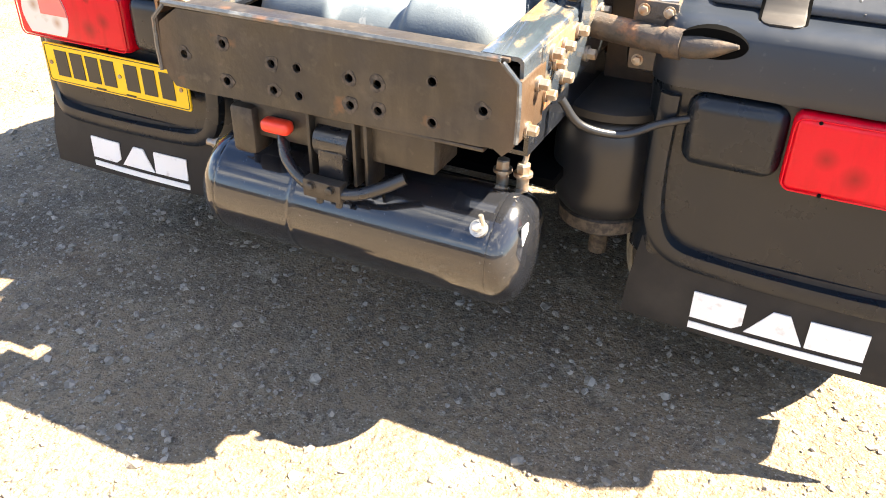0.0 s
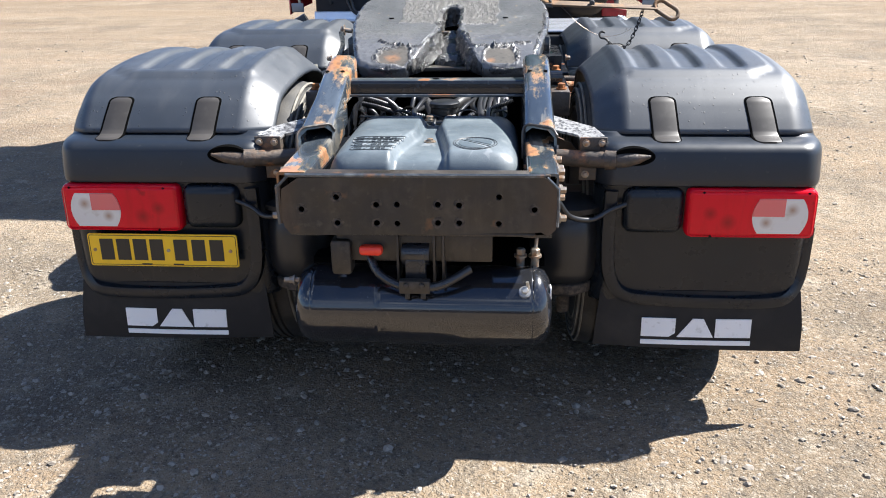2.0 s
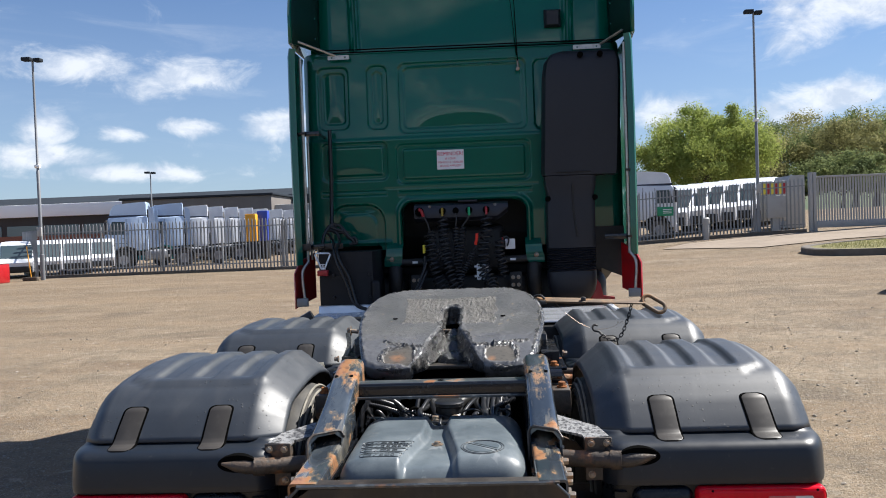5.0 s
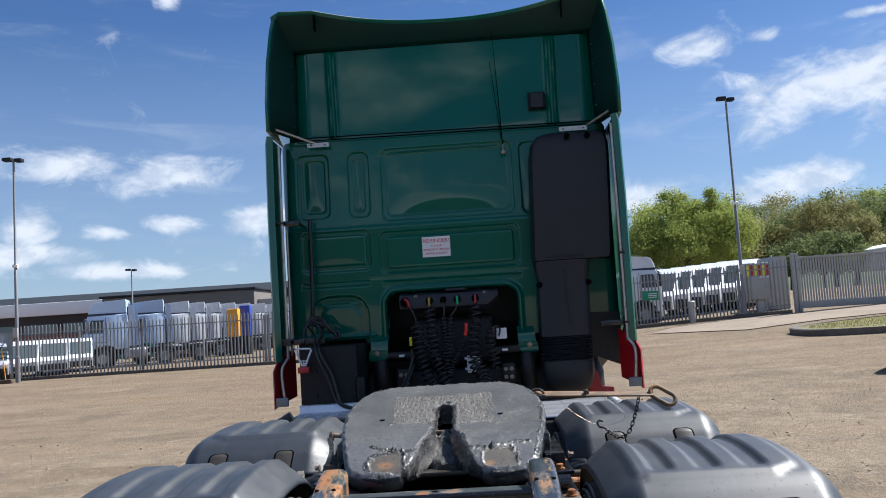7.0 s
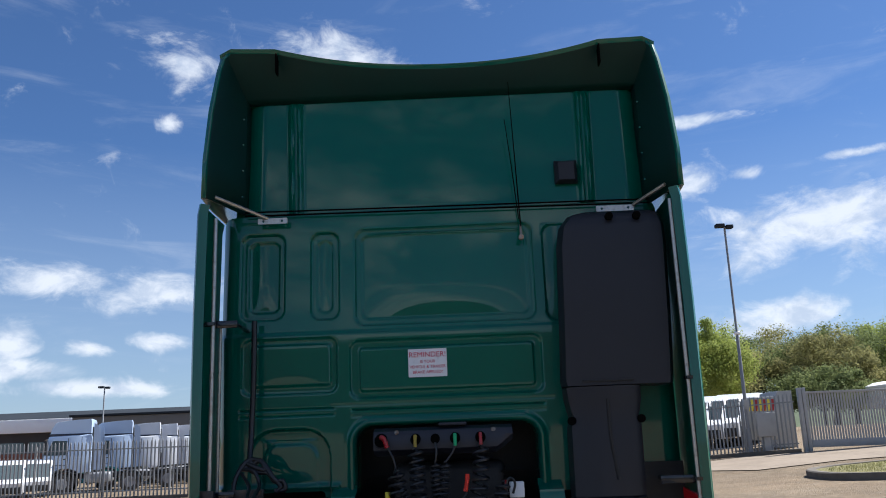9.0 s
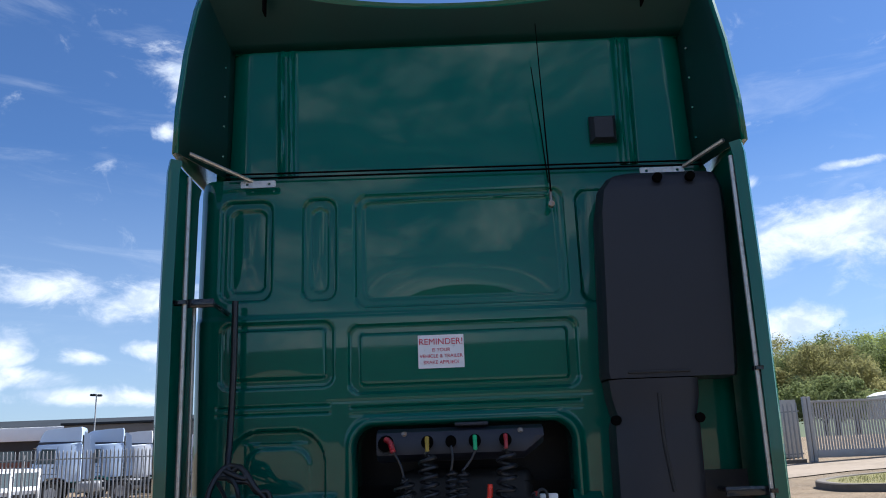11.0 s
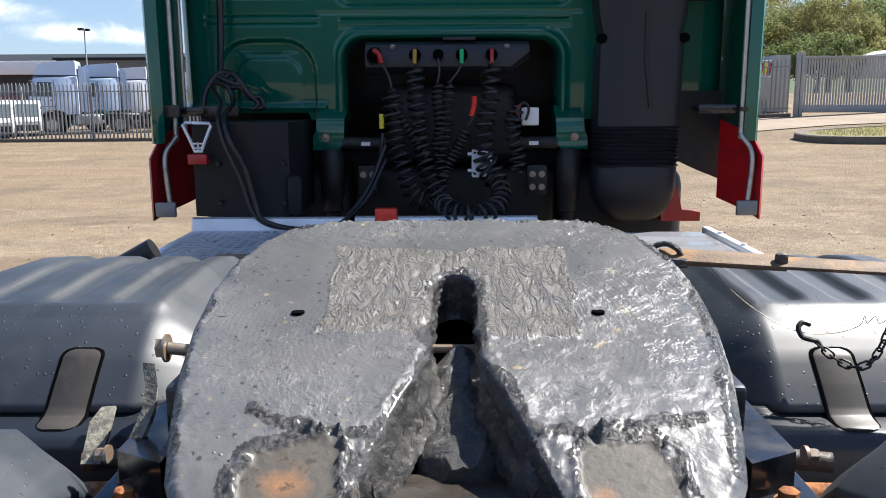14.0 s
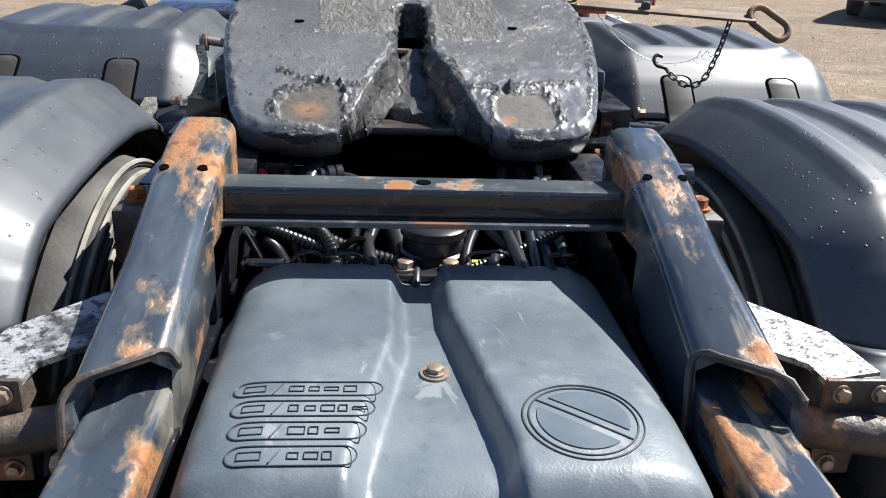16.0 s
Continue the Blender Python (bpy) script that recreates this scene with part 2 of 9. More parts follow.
    m = Mat("scale_ring", (0.075, 0.060, 0.046), 0.8)
    m.tint(m.noise(70, 0.4, 0.6), (0.018, 0.016, 0.014), 0.9).bump(m.noise(150, 0.3, 0.7), 0.4, 0.002)
    M["ring"] = m.m
    # worn painted steel with rust
    m = Mat("rusty_paint", (0.030, 0.038, 0.048), 0.22, 0.0, 0.6)
    m.tint(m.noise(6, 0.45, 0.7, co=m.stretch(2.5, 0.7, 1)), (0.085, 0.10, 0.112), 0.7)
    m.tint(m.noise(5, 0.60, 0.68, 6, co=m.stretch(7, 0.8, 1)), (0.32, 0.29, 0.23), 0.4)
    # rust gathers at both ends and thins out between
    field = m.noise(6.5, 0.0, 1.0, 10, 0.6, co=m.stretch(1.5, 0.7, 1))
    field = m.add(m.add(field, m.along(1, 0.50, 0.74), 0.112), m.along(1, 0.42, 0.375), 0.11)
    field = m.add(field, m.along(0, 0.30, -0.30), 0.035)
    m.tint(m.ramp(field, 0.592, 0.645), (0.22, 0.165, 0.10), 0.75)
    rust = m.ramp(field, 0.628, 0.672)
    m.tint(rust, (0.27, 0.115, 0.038), 0.92).tint(m.mul(rust, m.noise(16, 0.5, 0.62, 6)), (0.36, 0.15, 0.038), 0.75)
    m.tint(m.mul(rust, m.noise(38, 0.52, 0.62)), (0.10, 0.042, 0.02), 0.8).tint(m.noise(60, 0.66, 0.72, 3), (0.02, 0.02, 0.022), 0.6)
    m.value("Roughness", rust, 0.15, 0.85).bump(m.mul(rust, m.noise(120, 0.3, 0.7)), 0.4, 0.003).bump(m.noise(40, 0.3, 0.7), 0.06, 0.004)
    M["rusty"] = m.m
    m = Mat("chipped_edge", (0.045, 0.052, 0.060), 0.25, 0.0, 0.4)
    m.tint(m.noise(14, 0.52, 0.62, 8, co=m.stretch(1, 1, 2)), (0.22, 0.23, 0.23), 0.35).tint(m.noise(8, 0.58, 0.66, 8), (0.22, 0.10, 0.04), 0.8)
    m.bump(m.noise(60, 0.3, 0.7), 0.4, 0.003)
    M["chipped"] = m.m
    m = Mat("brown_bar", (0.048, 0.040, 0.034), 0.5)
    m.tint(m.noise(16, 0.45, 0.65, 8), (0.12, 0.08, 0.052), 0.7).tint(m.noise(9, 0.60, 0.68, 8), (0.28, 0.115, 0.042), 0.7)
    m.tint(m.noise(50, 0.56, 0.66), (0.03, 0.028, 0.026), 0.8).bump(m.noise(80, 0.3, 0.7), 0.4, 0.003)
    M["bar"] = m.m
    m = Mat("worn_black_steel", (0.009, 0.0105, 0.014), 0.2, 0.0, 0.5, spec=0.4)
    r2 = m.noise(7, 0.645, 0.69, 8)
    m.tint(r2, (0.30, 0.11, 0.03), 0.9).tint(m.noise(40, 0.6, 0.7), (0.08, 0.085, 0.09), 0.3)
    m.value("Roughness", r2, 0.2, 0.85).bump(m.noise(70, 0.3, 0.7), 0.12, 0.003)
    M["worn"] = m.m
    m = Mat("dusty_paint", (0.040, 0.047, 0.053), 0.3, 0.0, 0.4)
    m.tint(m.noise(9, 0.45, 0.68, 8, co=m.stretch(0.6, 1.5, 1)), (0.085, 0.095, 0.10), 0.7).tint(m.noise(30, 0.58, 0.68, 6), (0.17, 0.175, 0.17), 0.5)
    worn = m.add(m.mul(m.noise(22, 0.0, 1.0, 9, 0.7), 1.7), m.add(m.spot(-0.05, 0.75, 0.09), m.spot(0.06, 0.77, 0.06)), 0.34)
    m.tint(m.ramp(worn, 1.04, 1.12), (0.30, 0.27, 0.22), 0.7).tint(m.ramp(worn, 1.12, 1.2), (0.28, 0.115, 0.042), 0.9)
    M["dusty_paint"] = m.m
    m = Mat("rust", (0.30, 0.11, 0.03), 0.9)
    m.tint(m.noise(45, 0.4, 0.62), (0.10, 0.038, 0.016), 0.9).tint(m.noise(20, 0.6, 0.7), (0.36, 0.28, 0.2), 0.5).bump(m.noise(130, 0.3, 0.7), 0.5, 0.003)
    M["rust"] = m.m
    m = Mat("tan_rust", (0.15, 0.10, 0.058), 0.75)
    m.tint(m.noise(14, 0.42, 0.62, 6, co=m.stretch(0.5, 2, 2)), (0.085, 0.055, 0.036), 0.8).tint(m.noise(12, 0.55, 0.65), (0.30, 0.15, 0.055), 0.6).tint(m.noise(9, 0.6, 0.7), (0.06, 0.045, 0.035), 0.7).bump(m.noise(130, 0.3, 0.7), 0.4, 0.002)
    M["tan_rust"] = m.m
    m = Mat("scaly_white_steel", (0.36, 0.36, 0.36), 0.4, 0.4)
    m.tint(m.noise(80, 0.48, 0.58, 8, 0.65), (0.03, 0.03, 0.034), 0.9).tint(m.noise(11, 0.52, 0.62), (0.04, 0.04, 0.045), 0.8).bump(m.noise(75, 0.4, 0.6), 0.35, 0.003)
    M["white_scale"] = m.m
    m = Mat("cover_plastic", (0.075, 0.094, 0.108), 0.34)
    m.tint(m.noise(5, 0.4, 0.7), (0.13, 0.155, 0.172), 0.75).tint(m.noise(14, 0.60, 0.72, 8), (0.27, 0.28, 0.28), 0.4)
    m.tint(m.noise(3.5, 0.50, 0.66, 9, 0.66), (0.19, 0.212, 0.222), 0.45).tint(m.noise(26, 0.56, 0.68, 7, 0.62), (0.055, 0.07, 0.08), 0.45)
    m.tint(m.noise(2.2, 0.60, 0.63, 9, 0.62, co=m.stretch(3, 1, 1), dist=2.5), (0.34, 0.35, 0.355), 0.3)
    m.bump(m.noise(260, 0.3, 0.7, 2), 0.1, 0.002).value("Roughness", m.noise(11, 0.3, 0.7), 0.3, 0.5)
    M["cover"] = m.m
    # cover plastic darkened to paint the shade in embossed grooves
    m = Mat("cover_groove_shade", (0.028, 0.032, 0.037), 0.42)
    m.tint(m.noise(30, 0.45, 0.7), (0.06, 0.066, 0.07), 0.6)
    M["groove_shade"] = m.m
    m = Mat("cover_emblem", (0.085, 0.105, 0.122), 0.25)
    m.tint(m.noise(20, 0.45, 0.7), (0.13, 0.15, 0.165), 0.6)
    M["emblem"] = m.m
    m = Mat("grease", (0.092, 0.093, 0.095), 0.34, 0.0, 0.6)
    m.b.inputs["Coat IOR"].default_value = 1.55
    m.tint(m.noise(3.2, 0.44, 0.66), (0.142, 0.140, 0.137), 0.75).tint(m.noise(5, 0.50, 0.72, 8, 0.6, dist=1.6), (0.075, 0.076, 0.078), 0.6)
    m.tint(m.noise(11, 0.54, 0.66, 9, 0.7, dist=0.8), (0.07, 0.07, 0.072), 0.5).tint(m.noise(30, 0.66, 0.70), (0.30, 0.24, 0.14), 0.6).tint(m.noise(80, 0.66, 0.70, 3), (0.02, 0.02, 0.02), 0.8)
    # long swirls of the brush round the throat, then lumps and fine grit
    swirl = m.rings(0.0, 1.50, 34.0, 0.3, 0.9, 3.5)
    m.bump(m.mul(swirl, m.noise(3.0, 0.46, 0.62)), 0.10, 0.003).bump(m.noise(8, 0.3, 0.7, 4, 0.55, dist=1.2), 0.12, 0.005)
    m.bump(m.mul(m.noise(34, 0.42, 0.62, 7, 0.62, dist=0.8), m.noise(5, 0.40, 0.62)), 0.42, 0.004).bump(m.noise(120, 0.3, 0.7, 6, 0.65), 0.16, 0.002)
    brush = m.noise(15, 0.44, 0.60, 7, 0.62, co=m.stretch(4.0, 1.4, 1), dist=0.9)
    m.bump(m.mul(brush, m.noise(3.2, 0.52, 0.66)), 0.25, 0.004)
    m.tint(m.voro(30, 0.11, 0.085), (0.02, 0.02, 0.02), 0.75).bump(m.mul(m.voro(58, 0.16, 0.08), m.noise(9, 0.54, 0.60)), 0.6, 0.004)
    m.value("Roughness", m.noise(7, 0.4, 0.65, dist=0.8), 0.28, 0.42).value("Coat Roughness", m.noise(6, 0.4, 0.65), 0.10, 0.24)
    M["grease"] = m.m
    m = Mat("wrinkled_grease", (0.145, 0.136, 0.124), 0.32, 0.0, 0.75)
    m.b.inputs["Coat Roughness"].default_value = 0.14
    m.tint(m.noise(7, 0.42, 0.66), (0.195, 0.184, 0.168), 0.7).tint(m.noise(34, 0.64, 0.72), (0.28, 0.22, 0.14), 0.35)
    # veins: ridges along the level lines of a stretched field
    co = m.stretch(3.0, 1.3, 1)
    veins = m.mul(m.noise(13, 0.40, 0.50, 6, 0.6, co=co, dist=0.9), m.noise(13, 0.60, 0.50, 6, 0.6, co=co, dist=0.9))
    m.bump(veins, 0.9, 0.006).bump(m.noise(60, 0.3, 0.7, 6, 0.65, co=m.stretch(1.5, 0.8, 1)), 0.35, 0.004)
    M["wrinkled"] = m.m
    # black wet grease, also the painted shade of the throat's right wall
    m = Mat("wet_grease_shade", (0.026, 0.0255, 0.025), 0.3, 0.0, 0.5)
    m.b.inputs["Coat Roughness"].default_value = 0.12
    m.tint(m.noise(14, 0.5, 0.7), (0.045, 0.043, 0.039), 0.6).value("Roughness", m.noise(20, 0.35, 0.65), 0.22, 0.45)
    m.bump(m.noise(34, 0.25, 0.75, 8, 0.66, dist=0.6), 0.7, 0.010).bump(m.noise(150, 0.3, 0.7, 5, 0.65), 0.5, 0.004)
    M["wet"] = m.m
    m = Mat("dried_grease", (0.17, 0.165, 0.135), 0.7)
    m.tint(m.noise(40, 0.45, 0.6, 8, 0.65), (0.05, 0.048, 0.042), 0.8).bump(m.noise(70, 0.3, 0.7, 6), 0.6, 0.004)
    M["dried"] = m.m
    m = Mat("bare_ramp_steel", (0.062, 0.057, 0.050), 0.6, spec=0.4)
    m.tint(m.noise(9, 0.45, 0.7), (0.095, 0.084, 0.070), 0.7)
    stain = m.add(m.spot(-0.215, 1.168, 0.062), m.spot(0.185, 1.150, 0.035))
    m.tint(m.ramp(m.add(stain, m.noise(26, 0.0, 1.0, 8, 0.65), 1.1), 1.0, 1.5), (0.26, 0.12, 0.050), 0.7)
    m.tint(m.mul(stain, m.noise(60, 0.5, 0.6)), (0.30, 0.16, 0.07), 0.3)
    m.tint(m.noise(60, 0.56, 0.66), (0.022, 0.021, 0.020), 0.7).bump(m.noise(90, 0.3, 0.7, 6), 0.2, 0.002)
    M["bare"] = m.m
    m = Mat("green_paint", (0.0006, 0.102, 0.067), 0.4, 0.0, 0.95, spec=0.08)
    m.b.inputs["Coat Roughness"].default_value, m.b.inputs["Coat IOR"].default_value = 0.02, 1.5
    m.tint(m.noise(3, 0.4, 0.8), (0.001, 0.116, 0.077), 0.4).tint(m.noise(40, 0.62, 0.8, 6), (0.02, 0.06, 0.045), 0.25).bump(m.noise(5, 0.3, 0.7, 2), 0.05, 0.010)
    m.value("Coat Roughness", m.noise(7, 0.35, 0.7), 0.012, 0.05)
    M["green"] = m.m
    # shade inside the collars, put into a darker copy of the green
    m = Mat("collar_shaded", (0.0008, 0.030, 0.024), 0.5, spec=0.3)
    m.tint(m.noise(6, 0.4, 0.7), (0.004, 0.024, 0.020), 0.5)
    M["collar_shaded"] = m.m
    m = Mat("red_paint", (0.38, 0.008, 0.012), 0.35, 0.0, 0.4)
    m.tint(m.noise(12, 0.5, 0.75), (0.20, 0.01, 0.012), 0.6)
    M["red"] = m.m
    m = Mat("intake_plastic", (0.014, 0.015, 0.0205), 0.45, spec=0.4)
    m.tint(m.noise(5, 0.45, 0.8), (0.019, 0.020, 0.026), 0.5).bump(m.noise(300, 0.3, 0.7), 0.06, 0.002)
    M["intake"] = m.m
    m = Mat("housing_plastic", (0.0085, 0.009, 0.0115), 0.5, spec=0.3)
    m.tint(m.noise(8, 0.45, 0.8), (0.018, 0.018, 0.021), 0.6).bump(m.noise(300, 0.3, 0.7), 0.06, 0.002)
    M["housing"] = m.m
    m = Mat("connector_plastic", (0.016, 0.017, 0.026), 0.42, spec=0.5)
    m.tint(m.noise(9, 0.45, 0.75), (0.028, 0.029, 0.038), 0.5)
    M["connector"] = m.m
    m = Mat("dark_metal", (0.013, 0.013, 0.014), 0.5, spec=0.4)
    m.tint(m.noise(20, 0.5, 0.75), (0.03, 0.027, 0.024), 0.6)
    M["dark"] = m.m
    m = Mat("hose_rubber", (0.013, 0.0138, 0.016), 0.34, spec=0.5)
    m.tint(m.noise(40, 0.5, 0.75), (0.022, 0.022, 0.022), 0.5)
    M["hose"] = m.m
    m = Mat("aluminium", (0.74, 0.77, 0.82), 0.45, 0.55)
    m.tint(m.noise(10, 0.5, 0.8), (0.45, 0.46, 0.48), 0.6).value("Roughness", m.noise(14, 0.3, 0.7), 0.26, 0.5)
    M["alu"] = m.m
    m = Mat("lid_metal", (0.44, 0.46, 0.50), 0.2, 0.55)
    m.tint(m.noise(7, 0.5, 0.8), (0.48, 0.50, 0.55), 0.6).value("Roughness", m.noise(9, 0.3, 0.7), 0.10, 0.24)
    M["lid"] = m.m
    m = Mat("zinc_rod", (0.50, 0.48, 0.44), 0.35, 0.8)
    m.tint(m.noise(35, 0.5, 0.7), (0.25, 0.2, 0.15), 0.5)
    M["rod"] = m.m
    m = Mat("bolt_steel", (0.30, 0.27, 0.23), 0.45, 0.7)
    m.tint(m.noise(60, 0.45, 0.65), (0.33, 0.16, 0.06), 0.7)
    M["bolt"] = m.m
    m = Mat("red_lens", (0.60, 0.003, 0.016), 0.12, 0.0, 0.0, spec=0.28)
    m.b.inputs["Subsurface Weight"].default_value = 0.0
    m.tint(m.noise(9, 0.5, 0.75, co=m.stretch(3, 1, 0.5)), (0.40, 0.004, 0.010), 0.75).tint(m.noise(26, 0.66, 0.76), (0.16, 0.006, 0.008), 0.6)
    for u, v, r in ((0.952, 0.700, 0.030), (0.895, 0.728, 0.026)):
        m.tint(m.add(m.spot(u, v, r, True), m.spot(-u, v, r, True)), (0.20, 0.004, 0.008), 0.85)
    M["red_lens"] = m.m
    m = Mat("clear_lens", (0.60, 0.58, 0.56), 0.12, 0.0, 0.5)
    m.tint(m.noise(16, 0.58, 0.75), (0.34, 0.27, 0.2), 0.7).bump(m.stretch(1, 1, 1), 0.0, 0.001)
    for u, v, r in ((1.145, 0.742, 0.024), (1.068, 0.700, 0.022)):
        m.tint(m.add(m.spot(u, v, r, True), m.spot(-u, v, r, True)), (0.30, 0.17, 0.10), 0.9)
    M["clear_lens"] = m.m
    M["pink_lens"] = Mat("pink_lens", (0.62, 0.13, 0.13), 0.14, 0.0, 0.5).m
    m = Mat("plate_yellow", (0.82, 0.50, 0.012), 0.35)
    m.tint(m.noise(18, 0.55, 0.8), (0.55, 0.34, 0.03), 0.4)
    M["yellow"] = m.m
    M["ink"] = Mat("plate_ink", (0.012, 0.012, 0.012), 0.4).m
    m = Mat("white_decal", (0.74, 0.75, 0.76), 0.5)
    m.tint(m.noise(40, 0.62, 0.75), (0.4, 0.39, 0.37), 0.5)
    M["white"] = m.m
    M["red_ink"] = Mat("red_ink", (0.55, 0.02, 0.06), 0.5).m
    M["red_tape"] = Mat("red_tape", (0.62, 0.02, 0.025), 0.4).m
    M["orange"] = Mat("orange_plastic", (0.75, 0.045, 0.02), 0.35).m
    M["yellow_plastic"] = Mat("yellow_plastic", (0.75, 0.62, 0.05), 0.4).m
    M["ochre"] = Mat("ochre_plastic", (0.34, 0.24, 0.03), 0.45).m
    M["green_plastic"] = Mat("green_plastic", (0.02, 0.42, 0.16), 0.4).m
    m = Mat("tyre_rubber", (0.030, 0.029, 0.028), 0.75)
    m.tint(m.noise(7, 0.4, 0.65), (0.10, 0.092, 0.08), 0.6).bump(m.noise(120, 0.3, 0.7), 0.2, 0.002)
    M["tyre"] = m.m
    m = Mat("dusty_rib", (0.26, 0.245, 0.21), 0.85, spec=0.2)
    m.tint(m.noise(12, 0.4, 0.65), (0.11, 0.10, 0.088), 0.7)
    M["rib"] = m.m
    # yard gravel
    m = Mat("gravel", (0.205, 0.144, 0.087), 0.95, spec=0.2)
    m.tint(m.noise(0.35, 0.42, 0.6, 6, 0.6), (0.310, 0.246, 0.169), 0.7).tint(m.noise(1.3, 0.46, 0.66, 8, 0.62), (0.115, 0.087, 0.057), 0.85)
    m.tint(m.noise(0.9, 0.50, 0.66, 8, 0.6, co=m.stretch(0.35, 1.3, 1), dist=0.7), (0.135, 0.081, 0.042), 0.85)
    m.tint(m.noise(0.55, 0.53, 0.62, 9, 0.66, dist=0.5), (0.078, 0.057, 0.037), 0.7)
    m.tint(m.noise(0.22, 0.52, 0.62, 8, 0.62, co=m.stretch(0.25, 1.6, 1)), (0.300, 0.212, 0.126), 0.6)
    m.tint(m.noise(9, 0.48, 0.64, 8, 0.68), (0.090, 0.073, 0.054), 0.65).tint(m.noise(4.2, 0.57, 0.67, 8, 0.66), (0.360, 0.310, 0.237), 0.6)
    m.tint(m.noise(38, 0.56, 0.64, 6, 0.62), (0.370, 0.330, 0.265), 0.6).tint(m.noise(45, 0.53, 0.62, 5, 0.6, co=m.stretch(1.1, 0.9, 1.3)), (0.068, 0.054, 0.040), 0.65)
    m.tint(m.voro(110, 0.0, 1.0, out="Color"), (0.330, 0.291, 0.237), 0.3).tint(m.noise(230, 0.55, 0.68, 3), (0.075, 0.062, 0.047), 0.5)
    m.tint(m.noise(120, 0.62, 0.68, 4), (0.460, 0.414, 0.339), 0.75)
    # browner, dustier ground towards the fences
    m.tint(m.mul(m.along(1, 5.0, 20.0), m.noise(0.5, 0.25, 0.6, 8, 0.65, co=m.stretch(0.4, 1.4, 1))), (0.155, 0.112, 0.070), 0.6)
    m.bump(m.voro(120, 0.6, 0.1), 0.5, 0.006).bump(m.noise(40, 0.3, 0.7, 8, 0.65), 0.7, 0.016)
    M["gravel"] = m.m
    m = Mat("stone", (0.33, 0.29, 0.24), 0.9)
    m.tint(m.island(), (0.13, 0.108, 0.085), 0.95).tint(m.noise(60, 0.5, 0.7), (0.36, 0.33, 0.28), 0.4).bump(m.noise(90, 0.3, 0.7), 0.3, 0.004)
    M["stone"] = m.m
    m = Mat("concrete", (0.225, 0.178, 0.132), 0.9)
    m.tint(m.noise(0.8, 0.4, 0.7), (0.15, 0.115, 0.082), 0.8).tint(m.noise(6, 0.5, 0.7, 8), (0.28, 0.235, 0.18), 0.5).bump(m.noise(60, 0.3, 0.7), 0.2, 0.006)
    M["concrete"] = m.m
    m = Mat("kerb_concrete", (0.13, 0.112, 0.092), 0.9)
    m.tint(m.noise(3, 0.4, 0.7), (0.07, 0.060, 0.050), 0.7)
    M["kerb"] = m.m
    m = Mat("grass_turf", (0.17, 0.15, 0.055), 0.95)
    m.tint(m.noise(1.2, 0.4, 0.65), (0.25, 0.22, 0.09), 0.7).tint(m.noise(40, 0.5, 0.7), (0.06, 0.09, 0.02), 0.7).bump(m.noise(60, 0.3, 0.7), 0.6, 0.03)
    M["turf"] = m.m
    m = Mat("galvanised", (0.25, 0.26, 0.275), 0.5, 0.3)
    m.tint(m.random(), (0.17, 0.18, 0.19), 0.7).tint(m.noise(3, 0.45, 0.7), (0.22, 0.22, 0.22), 0.4)
    M["galv"] = m.m
    m = Mat("gate_grey", (0.34, 0.34, 0.33), 0.5)
    m.tint(m.noise(3, 0.45, 0.7), (0.27, 0.265, 0.255), 0.6)
    M["gate"] = m.m
    m = Mat("cab_white", (0.66, 0.68, 0.72), 0.3, 0.0, 0.4)
    m.tint(m.noise(1.2, 0.45, 0.75), (0.52, 0.54, 0.58), 0.6)
    M["cabwhite"] = m.m
    M["cabblue"] = Mat("cab_pale_blue", (0.40, 0.50, 0.66), 0.3, 0.0, 0.4).m
    M["deep_glass"] = Mat("dark_trim", (0.015, 0.022, 0.045), 0.3).m
    m = Mat("dull_alloy", (0.30, 0.31, 0.33), 0.45, 0.4)
    m.tint(m.noise(3, 0.45, 0.7), (0.12, 0.12, 0.125), 0.7)
    M["alu_dull"] = m.m
    M["blue"] = Mat("deep_blue", (0.03, 0.06, 0.35), 0.4).m
    M["amber"] = Mat("amber_panel", (0.75, 0.34, 0.02), 0.5).m
    M["teal"] = Mat("teal_panel", (0.02, 0.24, 0.25), 0.5).m
    M["window"] = Mat("vehicle_glass", (0.05, 0.075, 0.085), 0.06, 0.0, 1.0).m
    m = Mat("roof_dark", (0.028, 0.034, 0.042), 0.95, spec=0.05)
    m.tint(m.noise(0.2, 0.4, 0.7), (0.04, 0.046, 0.056), 0.5)
    M["roof"] = m.m
    m = Mat("clad_grey", (0.06, 0.053, 0.050), 0.8, spec=0.2)
    m.tint(m.noise(0.3, 0.4, 0.7, co=m.stretch(4, 1, 0.2)), (0.07, 0.066, 0.064), 0.6)
    M["clad"] = m.m
    m = Mat("hall_cladding", (0.155, 0.142, 0.132), 0.75, spec=0.2)
    m.tint(m.noise(0.3, 0.4, 0.7, co=m.stretch(4, 1, 0.2)), (0.18, 0.168, 0.158), 0.6)
    M["hall"] = m.m
    m = Mat("clad_white", (0.84, 0.85, 0.86), 0.5)
    m.tint(m.noise(0.3, 0.5, 0.7), (0.74, 0.75, 0.76), 0.5)
    M["cladwhite"] = m.m
    m = Mat("brick_red", (0.20, 0.075, 0.05), 0.85)
    m.tint(m.noise(3, 0.4, 0.7), (0.13, 0.055, 0.04), 0.6)
    M["brick"] = m.m
    m = Mat("bark", (0.10, 0.08, 0.06), 0.9)
    m.tint(m.noise(6, 0.4, 0.7), (0.05, 0.042, 0.034), 0.7).bump(m.noise(12, 0.3, 0.7), 0.6, 0.04)
    M["bark"] = m.m
